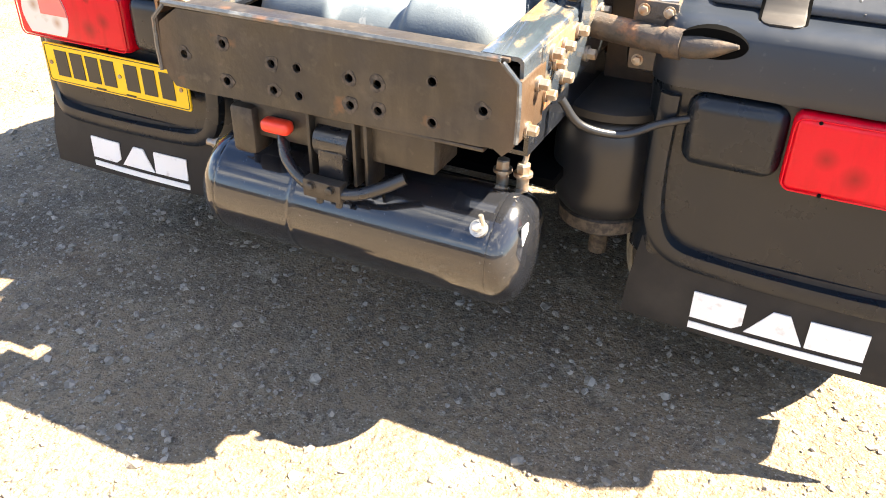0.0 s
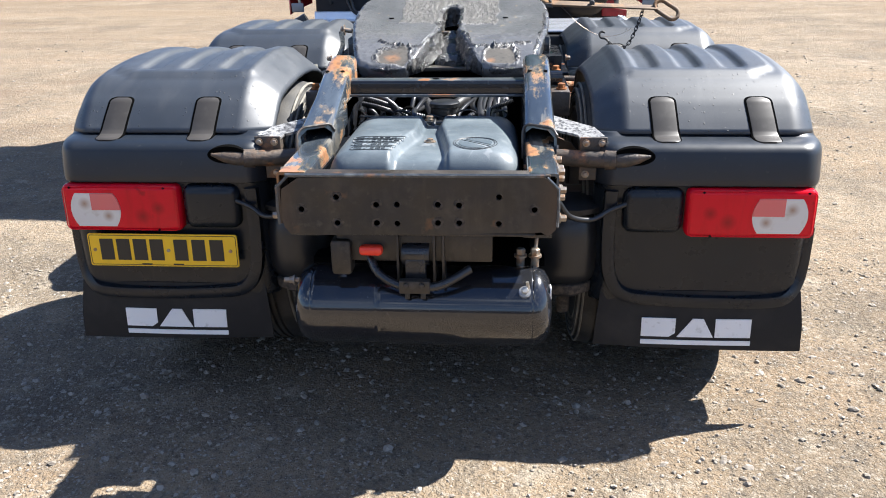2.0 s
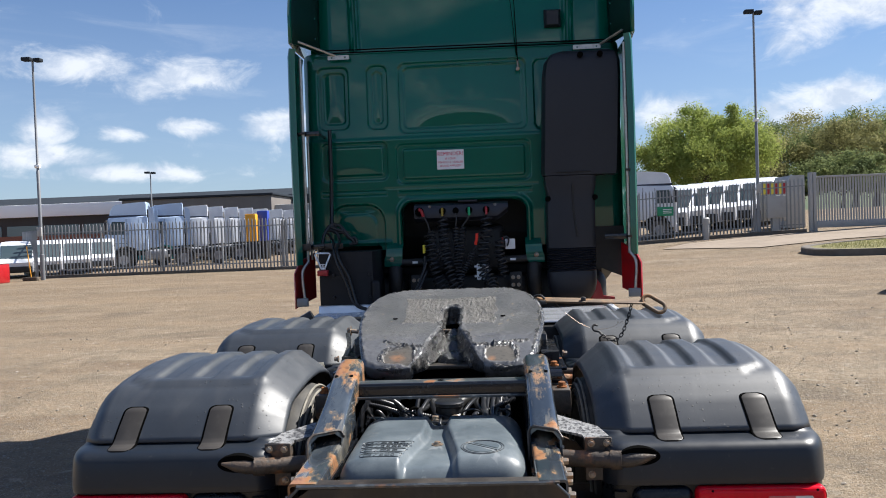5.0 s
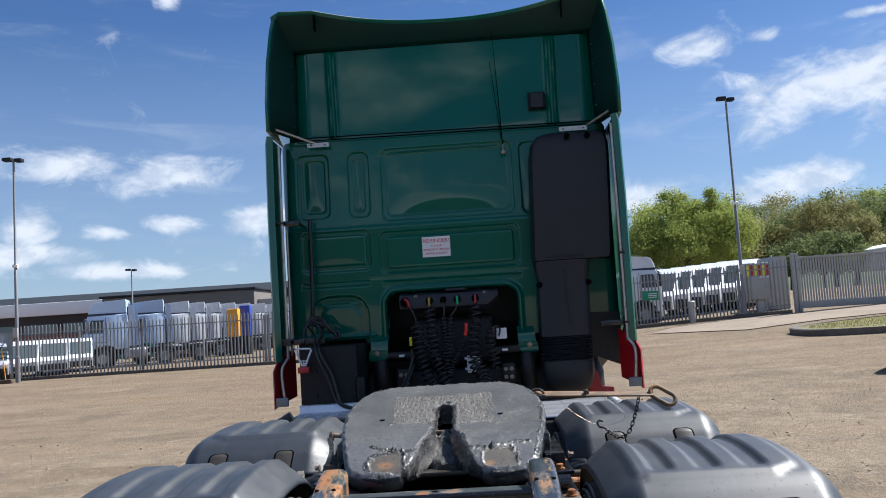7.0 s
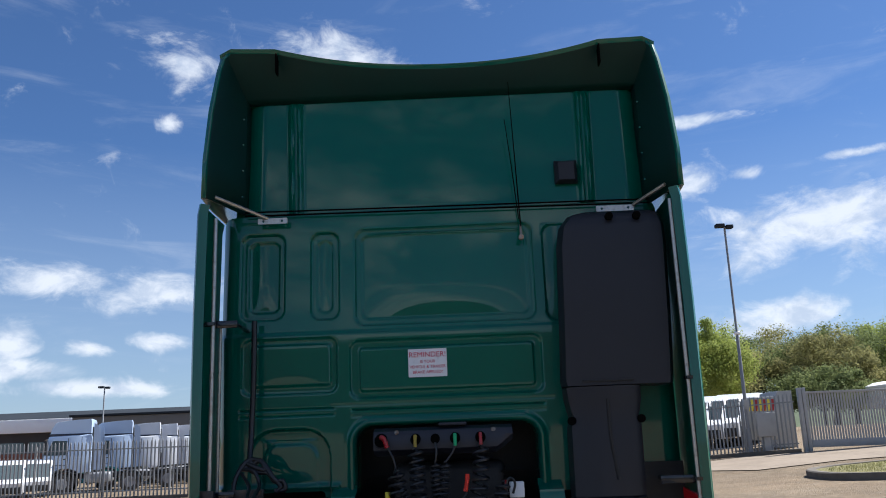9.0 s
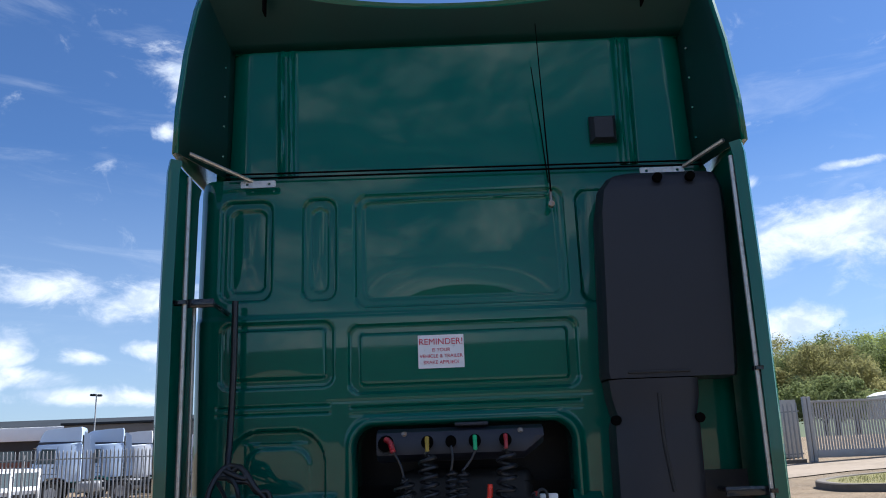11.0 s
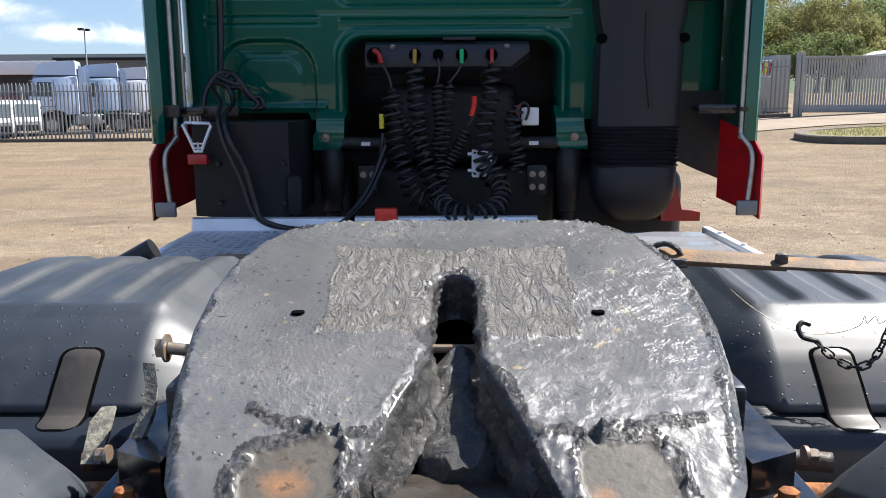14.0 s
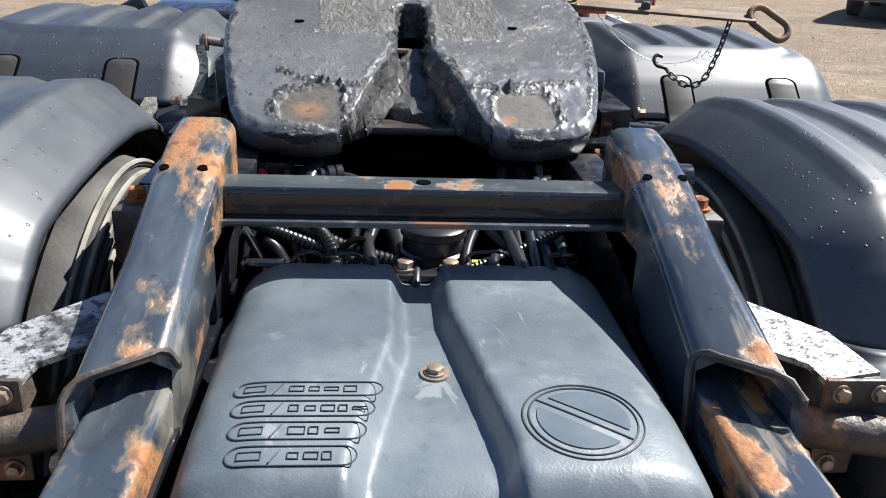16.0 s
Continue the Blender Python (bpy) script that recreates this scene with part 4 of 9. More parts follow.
def gearbox_cover():
    us, vs = np.arange(-0.300, 0.3001, 0.006), np.arange(0.16, 0.79, 0.006)
    sd = lambda u, v: sd_rrect(u, v, -0.293, 0.293, 0.17, 0.772, 0.06)

    def shape(u, v, d):
        z = np.full(u.shape, 0.957)
        # raised pads each side of a valley that widens to the rear
        t = np.clip((0.755 - v) / 0.585, 0, 1)
        left, right = -0.058 - 0.050 * np.clip((t - 0.42) / 0.45, 0, 1), 0.034 + 0.048 * np.clip((t - 0.28) / 0.55, 0, 1)
        inv = np.clip(np.minimum(u - left, right - u) / 0.026, 0, 1)
        inv = inv * inv * (3 - 2 * inv)
        z -= 0.034 * inv
        rear = np.clip((0.235 - v) / 0.065, 0, 1)
        z -= 0.06 * rear ** 2.0 + 0.012 * np.clip((0.36 - v) / 0.16, 0, 1) ** 2
        z -= 0.004 * np.clip((v - 0.63) / 0.14, 0, 1) ** 2.5
        z -= 0.042 * np.clip((np.abs(u) - 0.19) / 0.105, 0, 1) ** 2.6
        e = np.clip((0.028 + d) / 0.028, 0, 1)
        z -= 0.04 * (1 - np.sqrt(np.maximum(1 - e * e, 0)))
        return np.stack([u, v, z], 1)

    pts, faces, border = clipped_grid(us, vs, sd, shape)
    low = {}
    for a, b in border:
        for k in (a, b):
            if k not in low:
                low[k] = len(pts)
                x, y, z = pts[k]
                pts.append((x * 1.06, y + (0.02 if y > 0.6 else -0.01 if y < 0.25 else 0), 0.74))
        faces.append([b, a, low[a], low[b]])
    cover = part("gearbox_cover", (pts, [], faces), M["cover"], truck, "scuffed grey plastic cover with embossed signs", deg=50)
    bm = B()
    cyl(bm, (0, 0.458, 0.921), (0, 0.458, 0.926), 0.020, seg=24)
    hexbolt(bm, (0, 0.458, 0.926), (0, 0, 1), 0.011, 0.009)
    part("cover_bolt", bm, M["bolt"], cover, "rusty hexagon bolt with washer")
    # embossed signs follow the curved top; the shade of their grooves is in the dark colour
    def top(u, v):
        return 0.9576 - 0.042 * max(0.0, (abs(u) - 0.19) / 0.105) ** 2.6 - 0.012 * max(0.0, (0.36 - v) / 0.16) ** 2

    cx, cy = 0.155, 0.305
    for r in (0.068, 0.061):
        bm = B()
        tube(bm, [(u, v, top(u, v)) for u, v in circle(cx, cy, r, 56)], 0.0012, 6, closed=True)
        part("emblem_ring", bm, M["groove_shade"], cover)
    ca, sa = math.cos(radians(-38)), math.sin(radians(-38))
    for side in (-1, 1):
        def half_disc(u, v):
            d = np.hypot(u - cx, v - cy) - 0.052
            across = side * (-(u - cx) * sa + (v - cy) * ca)
            return np.maximum(d, 0.012 - across)

        pts, faces, _ = clipped_grid(np.arange(cx - 0.06, cx + 0.06, 0.003), np.arange(cy - 0.06, cy + 0.06, 0.003), half_disc, lambda u, v, d: np.stack([u, v, np.array([top(p, q) + 0.0008 for p, q in zip(u, v)])], 1))
        part("emblem", (pts, [], faces), M["emblem"], cover, "plain half disc of the emblem")
    bm = B()
    tube(bm, [(cx + k * ca, cy + k * sa, top(cx + k * ca, cy + k * sa)) for k in np.arange(-0.060, 0.0601, 0.01)], 0.0011, 6)
    part("emblem_bar", bm, M["groove_shade"], cover)
    for k in range(4):
        y = 0.366 - 0.040 * k
        x0, x1 = -0.238 + 0.003 * k, -0.068 - 0.009 * k
        rnd = random.Random(k)
        bm = B()
        outline = rrect(x0, x1, y - 0.0145, y + 0.0145, 0.0144, 5)
        dense = [Vector((u, v, 0)) for u, v in outline]
        dense = resample(dense + dense[:1], 61)[:-1]
        tube(bm, [(p.x, p.y, top(p.x, p.y) + 0.0003) for p in dense], 0.0010, 6, closed=True)

        def frame_of(xa, xb, h):
            tube(bm, [(p, q, top(p, q) + 0.0003) for p, q in ((xa, y - h), (xb, y - h), (xb, y + h), (xa, y + h))], 0.0009, 5, closed=True)

        frame_of(x0 + 0.012, x0 + 0.036, 0.006)
        tube(bm, [(x0 + 0.045, y - 0.011, top(x0 + 0.045, y)), (x0 + 0.055, y + 0.011, top(x0 + 0.055, y))], 0.0009, 6)
        x = x0 + 0.063
        while x < x1 - 0.024:
            wd = rnd.uniform(0.009, 0.018)
            frame_of(x, x + wd, rnd.uniform(0.0025, 0.0065))
            x += wd + rnd.uniform(0.004, 0.009)
        part("pictogram", bm, M["groove_shade"], cover, "embossed pictogram strip")


gearbox_cover()


def air_tank():
    R, yc, zc = 0.125, 0.15, 0.476
    bm = B()
    prof = [(-0.398, 0.0), (-0.397, 0.045), (-0.390, 0.085), (-0.374, 0.112), (-0.350, 0.124), (-0.338, 0.125), (-0.336, 0.1235), (-0.332, 0.125), (-0.326, 0.125), (-0.142, 0.125), (-0.135, 0.125), (-0.133, 0.1262), (-0.128, 0.1262), (-0.126, 0.125), (-0.119, 0.125), (0.326, 0.125), (0.332, 0.125), (0.336, 0.1235), (0.338, 0.125), (0.350, 0.124), (0.374, 0.112), (0.390, 0.085), (0.397, 0.045), (0.398, 0.0)]
    rings = [[(x, yc + max(r, 0.0006) * math.cos(a), zc + max(r, 0.0006) * math.sin(a)) for a in (2 * math.pi * k / 56 for k in range(56))] for x, r in prof]
    loft(bm, rings)
    tank = part("air_tank", bm, M["tank"], truck, "glossy black dusty air tank with domed ends")
    bm = B()
    for x in (0.30, 0.345):
        cyl(bm, (x, 0.20, 0.58), (x, 0.20, 0.622), 0.013, seg=12)
        hexbolt(bm, (x, 0.20, 0.62), (0, 0, 1), 0.015, 0.028)
    tube(bm, curve([(0.345, 0.20, 0.64), (0.35, 0.22, 0.70), (0.345, 0.26, 0.76)]), 0.006, 8)
    part("fitting", bm, M["bolt"], tank, "brass and steel pipe fittings")
    bm = B()
    d = Vector((0, -0.75, 0.66)).normalized()
    p = Vector((0.312, yc, zc)) + d * (R - 0.002)
    cyl(bm, p, p + d * 0.012, 0.018, seg=20)
    hexbolt(bm, p + d * 0.01, d, 0.011, 0.02)
    tube(bm, [p + d * 0.012 + Vector((0.01, 0, 0.012)), p + d * 0.016 + Vector((0.006, 0, 0.03))], 0.005, 8)
    part("drain_valve", bm, M["rod"], tank, "steel drain valve")
    bm = B()
    box(bm, 0.388, 0.3925, yc - 0.06, yc - 0.03, zc + 0.045, zc + 0.085, 0.001)
    part("label", bm, M["white"], tank, "small white label")
    bm = B()
    cyl(bm, (-0.44, 0.15, 0.55), (-0.385, 0.15, 0.55), 0.009, seg=10)
    hexbolt(bm, (-0.405, 0.15, 0.55), (-1, 0, 0), 0.012, 0.02)
    part("end_plug", bm, M["bolt"], tank)


air_tank()


def tow_gear():
    bm = B()
    box(bm, -0.245, 0.215, 0.05, 0.16, 0.655, 0.752, 0.006)
    t = part("rear_valve_block", bm, M["dusty"], truck, "dark valve housing under the end plate")
    bm = B()
    box(bm, -0.262, -0.20, 0.03, 0.10, 0.615, 0.725, 0.012)
    part("bracket", bm, M["dusty"], t)
    bm = B()
    box(bm, -0.175, -0.105, 0.015, 0.05, 0.682, 0.712, 0.012, 3)
    part("latch", bm, M["orange"], t, "orange red plastic latch")
    bm = B()
    cyl(bm, (-0.05, 0.06, 0.68), (0.03, 0.06, 0.68), 0.036, seg=28)
    box(bm, -0.04, 0.02, 0.025, 0.06, 0.59, 0.67, 0.004)
    part("bush", bm, M["black"], t, "glossy black bush")
    for x in (-0.062, 0.045, 0.072):
        bm = B()
        box(bm, x - 0.004, x + 0.004, 0.03, 0.10, 0.60, 0.745, 0.002)
        part("clevis", bm, M["dusty"], t)
    bm = B()
    tube(bm, curve([(-0.15, 0.06, 0.665), (-0.12, 0.03, 0.625), (-0.06, 0.005, 0.598), (0.0, 0.0, 0.592), (0.06, 0.005, 0.598), (0.11, 0.03, 0.615), (0.15, 0.05, 0.635)], 6), 0.013, 12)
    part("bent_bar", bm, M["black"], t, "bent glossy steel bar")
    bm = B()
    for x in (-0.035, 0.012):
        hexbolt(bm, (x, -0.012, 0.605), (0, -1, 0), 0.009, 0.012)
        hexbolt(bm, (x, 0.02, 0.57), (0, -0.3, -1), 0.008, 0.02)
    box(bm, -0.055, 0.035, -0.014, 0.014, 0.578, 0.618, 0.003)
    part("clamp", bm, M["dusty"], t)


tow_gear()


# ---- mudguards ----
ARCH = [(0.432, 0.958), (0.466, 1.002), (0.505, 1.047), (0.56, 1.092), (0.60, 1.114), (0.63, 1.123), (0.70, 1.136), (0.80, 1.147), (0.90, 1.154), (0.98, 1.156), (1.12, 1.151), (1.24, 1.132), (1.34, 1.10), (1.43, 1.02), (1.49, 0.94), (1.53, 0.85), (1.55, 0.77)]
PANEL = [(0.456, 0.958), (0.436, 0.944), (0.412, 0.941), (0.386, 0.937), (0.366, 0.930), (0.354, 0.918), (0.347, 0.89), (0.342, 0.86), (0.338, 0.822), (0.340, 0.816), (0.358, 0.812), (0.366, 0.74), (0.366, 0.64), (0.369, 0.54), (0.372, 0.46), (0.372, 0.40)]


def shell(sx, prof, inner, outer, centre, groove=None, n=56, m=46, flat=0.0):
    """A bent sheet along prof (y, z); inner and outer: edge x, width and depth of the turned side, depth of the skirt, bend.
    flat: the y up to which the sides turn straight forward instead of towards centre."""
    line = resample([Vector((y, z, 0)) for y, z in prof], n)
    cy, cz = centre
    cols = []
    x, w, d, skirt, e = inner
    cols += [(x, d + skirt), (x, d + skirt * 0.4)] + [(x + w * k / 10, d * (1 - k / 10) ** e) for k in range(11)]
    x1, w1, d1, skirt1, e1 = outer
    a, b = x + w, x1 - w1
    cols += [(a + (b - a) * (k + 1) / (m + 1), 0.0) for k in range(m)]
    cols += [(b + w1 * k / 12, d1 * (k / 12) ** e1) for k in range(13)] + [(x1, d1 + skirt1 * 0.4), (x1, d1 + skirt1)]
    verts, faces = [], []
    for i, p in enumerate(line):
        t = (line[min(i + 1, n - 1)] - line[max(i - 1, 0)]).normalized()
        nr = Vector((-t.y, t.x, 0))
        if nr.dot(Vector((p.x - cy, p.y - cz, 0))) < 0:
            nr = -nr
        k = min(max((p.x - flat) / 0.09, 0.0), 1.0)
        turn = Vector((-1, 0.1, 0)).lerp(nr, k).normalized()
        for x, off in cols:
            q = p - turn * off - nr * (groove(x, p.x) if groove else 0.0)
            verts.append((sx * x, q.x, q.y))
    w = len(cols)
    for i in range(n - 1):
        for j in range(w - 1):
            f = (i * w + j, i * w + j + 1, (i + 1) * w + j + 1, (i + 1) * w + j)
            faces.append(f if sx > 0 else f[::-1])
    return verts, faces


def thicken(ob, t, offset=-1.0):
    md = ob.modifiers.new("thickness", "SOLIDIFY")
    md.thickness, md.offset = t, offset
    return ob


def bell(x, lo, hi, e):
    a, b = min(max((x - lo) / e, 0), 1), min(max((hi - x) / e, 0), 1)
    t = min(a, b)
    return t * t * (3 - 2 * t)


def grooves(x, y):
    d = 0.0
    for c in (0.72, 0.865, 1.01):
        d += bell(x, c - 0.046, c + 0.046, 0.024)
    r = 0.05 * max(0.0, abs(x - 0.86) - 0.19) / 0.08
    return 0.017 * d * bell(y, 0.645, 1.36, 0.05) - 0.011 * bell(x, 0.615, 1.145, 0.024) * bell(y, 0.60 + r, 1.36, 0.022)


def mudguard(sx, dy, dz, rear):
    # the front pair has a flatter crown
    arch = [(y + dy, z + dz - (0.0 if rear else 0.026 * min(1.0, max(0.0, (y - 0.54) / 0.28)))) for y, z in ARCH]
    v, f = shell(sx, arch, (0.535, 0.105, 0.075, 0.012, 1.35), (1.237, 0.085, 0.062, 0.16, 1.9), (0.98 + dy, 0.5), lambda x, y: grooves(x, y - dy), n=72, m=56, flat=0.44 + dy)
    guard = part("mudguard", (v, [], f), M["guard"], truck, "black plastic mudguard with three pressed grooves, water spotted", deg=60)
    thicken(guard, 0.006)
    base = [(y + dy, z + dz) for y, z in PANEL]
    if not rear:
        base = base[:8] + [(0.345 + dy, 0.74 + dz), (0.36 + dy, 0.6)]
    v, f = shell(sx, base, (0.545, 0.06, 0.05, 0.02, 2.2), (1.242, 0.075, 0.075, 0.13, 2.4), (0.98 + dy, 0.62), n=64, m=40, flat=5.0)
    panel = part("rear_panel", (v, [], f), [M["panel"], M["band"]], guard, "lower black plastic panel", deg=60)
    for p in panel.data.polygons:
        if p.center.z > 0.817 + dz:
            p.material_index = 1
    thicken(panel, 0.006)
    for xc, lean in ((0.752, 0.010), (1.055, 0.018)):
        path = [(0.522, 1.061), (0.505, 1.047), (0.486, 1.0255), (0.466, 1.002), (0.436, 0.9635), (0.424, 0.952), (0.41, 0.947), (0.392, 0.942), (0.376, 0.937)]
        full = resample([Vector((y + dy, z + dz, 0)) for y, z in path], 45)
        for nm, half, off, th, mt in (("clip_gap", 0.0445, 0.0010, 0.008, "gap"), ("strap_clip", 0.0390, 0.0018, 0.010, "clip")):
            line = full if mt == "gap" else full[1:-1]
            last = len(line) - 1
            run = [0.0]
            for a, b in zip(line, line[1:]):
                run.append(run[-1] + (b - a).length)
            bm = B()
            rings = []
            for i, p in enumerate(line):
                a, b = line[max(i - 1, 0)], line[min(i + 1, last)]
                t = (b - a).normalized()
                nr = Vector((t.y, -t.x, 0))
                if nr.y < 0 and nr.x > 0:
                    nr = -nr
                s = i / last
                # both ends are rounded
                e = max(0.0, 0.02 - min(run[i], run[-1] - run[i])) / 0.02
                h = half - 0.022 * (1 - math.sqrt(1 - e * e * 0.97))
                cx = xc + lean * s * sx * (1 if sx > 0 else -1)
                lift = 0.004 * max(0.0, (s - 0.62) / 0.38) ** 2 if mt == "clip" else 0.0
                lo, hi = p + nr * (off - th), p + nr * (off + lift)
                rings.append([(sx * (cx - h), lo.x, lo.y), (sx * (cx - h), hi.x, hi.y), (sx * (cx - h + 0.004), hi.x + nr.x * 0.0012, hi.y + nr.y * 0.0012), (sx * (cx + h - 0.004), hi.x + nr.x * 0.0012, hi.y + nr.y * 0.0012), (sx * (cx + h), hi.x, hi.y), (sx * (cx + h), lo.x, lo.y)])
            loft(bm, rings)
            part(nm, bm, M[mt], guard, "grey strap clip" if mt == "clip" else "")
    if not rear:
        return
    # raised border round the lower panel
    bm = B()
    path = curve([(x, z, 0) for x, z in ((0.592, 0.79), (0.588, 0.62), (0.60, 0.50), (0.645, 0.435), (0.75, 0.418), (0.95, 0.412), (1.12, 0.416), (1.19, 0.440), (1.221, 0.51), (1.229, 0.66))], 6)
    rings = []
    for i, p in enumerate(path):
        a, b = path[max(i - 1, 0)], path[min(i + 1, len(path) - 1)]
        t = (b - a).normalized()
        nr = Vector((-t.y, t.x, 0)) if sx > 0 else Vector((-t.y, t.x, 0))
        y = 0.352 + 0.05 * max(0, (p.x - 1.14) / 0.09) ** 2
        row = []
        for u, w in ((-0.026, 0.018), (-0.022, -0.004), (0.0, -0.012), (0.016, -0.008), (0.022, 0.018)):
            q = p + nr * u
            row.append((sx * q.x, y + w, q.y))
        rings.append(row)
    loft(bm, rings)
    part("panel_border", bm, M["panel"], guard)
    # flap
    bm = B()
    n = 14
    rows = []
    for k in range(n + 1):
        x = 0.555 + (1.243 - 0.555) * k / n
        bow = 0.012 * ((k / n - 0.5) * 2) ** 2
        xt, xm = 0.575 + 0.652 * k / n, 0.560 + 0.680 * k / n
        rows.append([(sx * xt, 0.362 + bow, 0.445), (sx * xm, 0.344 + bow, 0.33), (sx * x, 0.341 + bow, 0.236 + 0.012 * (1 - k / n)), (sx * x, 0.348 + bow, 0.236 + 0.012 * (1 - k / n)), (sx * xm, 0.352 + bow, 0.33), (sx * xt, 0.370 + bow, 0.445)])
    loft(bm, rows)
    flap = part("mudflap", bm, M["flap"], guard, "black rubber mudflap with white maker's mark")
    return guard


for sx in (-1, 1):
    for dy, dz, rear in ((0.0, 0.0, True), (1.295, 0.029, False)):
        mudguard(sx, dy, dz, rear)


def flap_marks():
    """White blocks and a bar in place of the maker's lettering."""
    def face(x, z):
        k = (abs(x) - 0.555) / 0.688
        return (0.344 + 0.06 * (z - 0.33) if z > 0.33 else 0.344 - 0.033 * (0.33 - z)) + 0.012 * (2 * k - 1) ** 2

    for x0 in (-1.075, 0.712):
        at = lambda u, v, w: (u, face(u, v) - 0.0030 + w, v)
        for k, (a, b, cut) in enumerate(((0.0, 0.112, 0.0), (0.118, 0.238, 0.05), (0.243, 0.36, 0.0))):
            bm = B()
            outline = [(x0 + a, 0.286), (x0 + b, 0.286), (x0 + b - 0.035, 0.352), (x0 + a + cut, 0.352)] if k == 1 else [(x0 + a, 0.286), (x0 + b - (0.02 if k != 1 else 0), 0.286), (x0 + b, 0.30 if k == 0 else 0.286), (x0 + b - (0.0 if k != 1 else 0.035), 0.352), (x0 + a + cut, 0.352)]
            plate(bm, outline, [], at, 0.004)
            part("maker_mark", bm, M["white"], truck, "white painted block")
        bm = B()
        loft(bm, [[at(x0 + 0.362 * i / 8, z, w) for z, w in ((0.258, 0.004), (0.258, 0.0), (0.274, 0.0), (0.274, 0.004))] for i in range(9)])
        part("maker_mark", bm, M["white"], truck, "white painted underline")


flap_marks()


def rear_lamp(sx):
    bm = B()
    box(bm, *sorted((sx * 0.822, sx * 1.222)), 0.318, 0.40, 0.646, 0.806, 0.020, 5)
    lamp = part("tail_lamp", bm, M["red_lens"], truck, "red tail lamp with clear and pink sections")
    # the outer end wraps round the corner
    bm = B()
    side = [(0.020 * (1 - ((v - 0.721) / 0.057) ** 2), v) for v in (0.664 + 0.114 * k / 14 for k in range(15))]
    clear = [(1.044 - b, v) for b, v in side[::-1]] + [(1.174 + b, v) for b, v in side]
    plate(bm, [(sx * u, v) for u, v in clear][:: sx], [], lambda u, v, w: (u, 0.3165 + w, v), 0.004)
    part("clear_lens", bm, M["clear_lens"], lamp, "clear reversing lens")
    bm = B()
    pink = [(1.044 - b, v) for b, v in side[::-1] if v > 0.718] + [(1.122, 0.7205), (1.122, 0.7775)]
    plate(bm, [(sx * u, v) for u, v in pink][:: sx], [], lambda u, v, w: (u, 0.3145 + w, v), 0.003)
    part("pink_lens", bm, M["pink_lens"], lamp)
    bm = B()
    tube(bm, [(sx * u, 0.318, v) for u, v in rrect(0.828, 1.216, 0.652, 0.800, 0.018)], 0.0018, 6, closed=True)
    part("lens_rim", bm, M["red_lens"], lamp)
    for u, v in ((0.87, 0.797), (0.90, 0.653), (1.19, 0.797)):
        bm = B()
        cyl(bm, (sx * u, 0.316, v), (sx * u, 0.32, v), 0.004, seg=10)
        part("screw", bm, M["gap"], lamp)
    bm = B()
    box(bm, *sorted((sx * 0.625, sx * 0.818)), 0.324, 0.41, 0.652, 0.806, 0.034, 6)
    part("lamp_blank", bm, M["panel"], truck, "smooth black blanking box")
    bm = B()
    tube(bm, curve([(sx * 0.41, 0.20, 0.80), (sx * 0.45, 0.22, 0.745), (sx * 0.52, 0.27, 0.72), (sx * 0.58, 0.32, 0.735), (sx * 0.635, 0.34, 0.75)], 6), 0.0085, 10)
    part("cable", bm, M["hose"], truck, "ribbed cable conduit")


rear_lamp(-1)
rear_lamp(1)


def number_plate():
    bm = B()
    plate(bm, rrect(-1.160, -0.643, 0.519, 0.634, 0.008), [], lambda u, v, w: (u, 0.326 + w, v), 0.005)
    p = part("number_plate", bm, M["yellow"], truck, "yellow number plate with dark bars")
    for x in [-1.119 + 0.058 * k for k in range(4)] + [-0.862 + 0.062 * k for k in range(3)]:
        bm = B()
        box(bm, x, x + 0.046, 0.3242, 0.328, 0.541, 0.616)
        part("character_bar", bm, M["ink"], p)
    bm = B()
    tube(bm, [(u, 0.3255, v) for u, v in rrect(-1.155, -0.648, 0.524, 0.629, 0.008)], 0.0012, 4, closed=True)
    box(bm, -0.98, -0.945, 0.3245, 0.327, 0.524, 0.529)
    box(bm, -0.87, -0.835, 0.3245, 0.327, 0.524, 0.529)
    part("border", bm, M["ink"], p)
    for x in (-1.138, -0.882, -0.668):
        bm = B()
        cyl(bm, (x, 0.3225, 0.577), (x, 0.328, 0.577), 0.006, seg=12)
        part("screw", bm, M["bolt"], p)


number_plate()


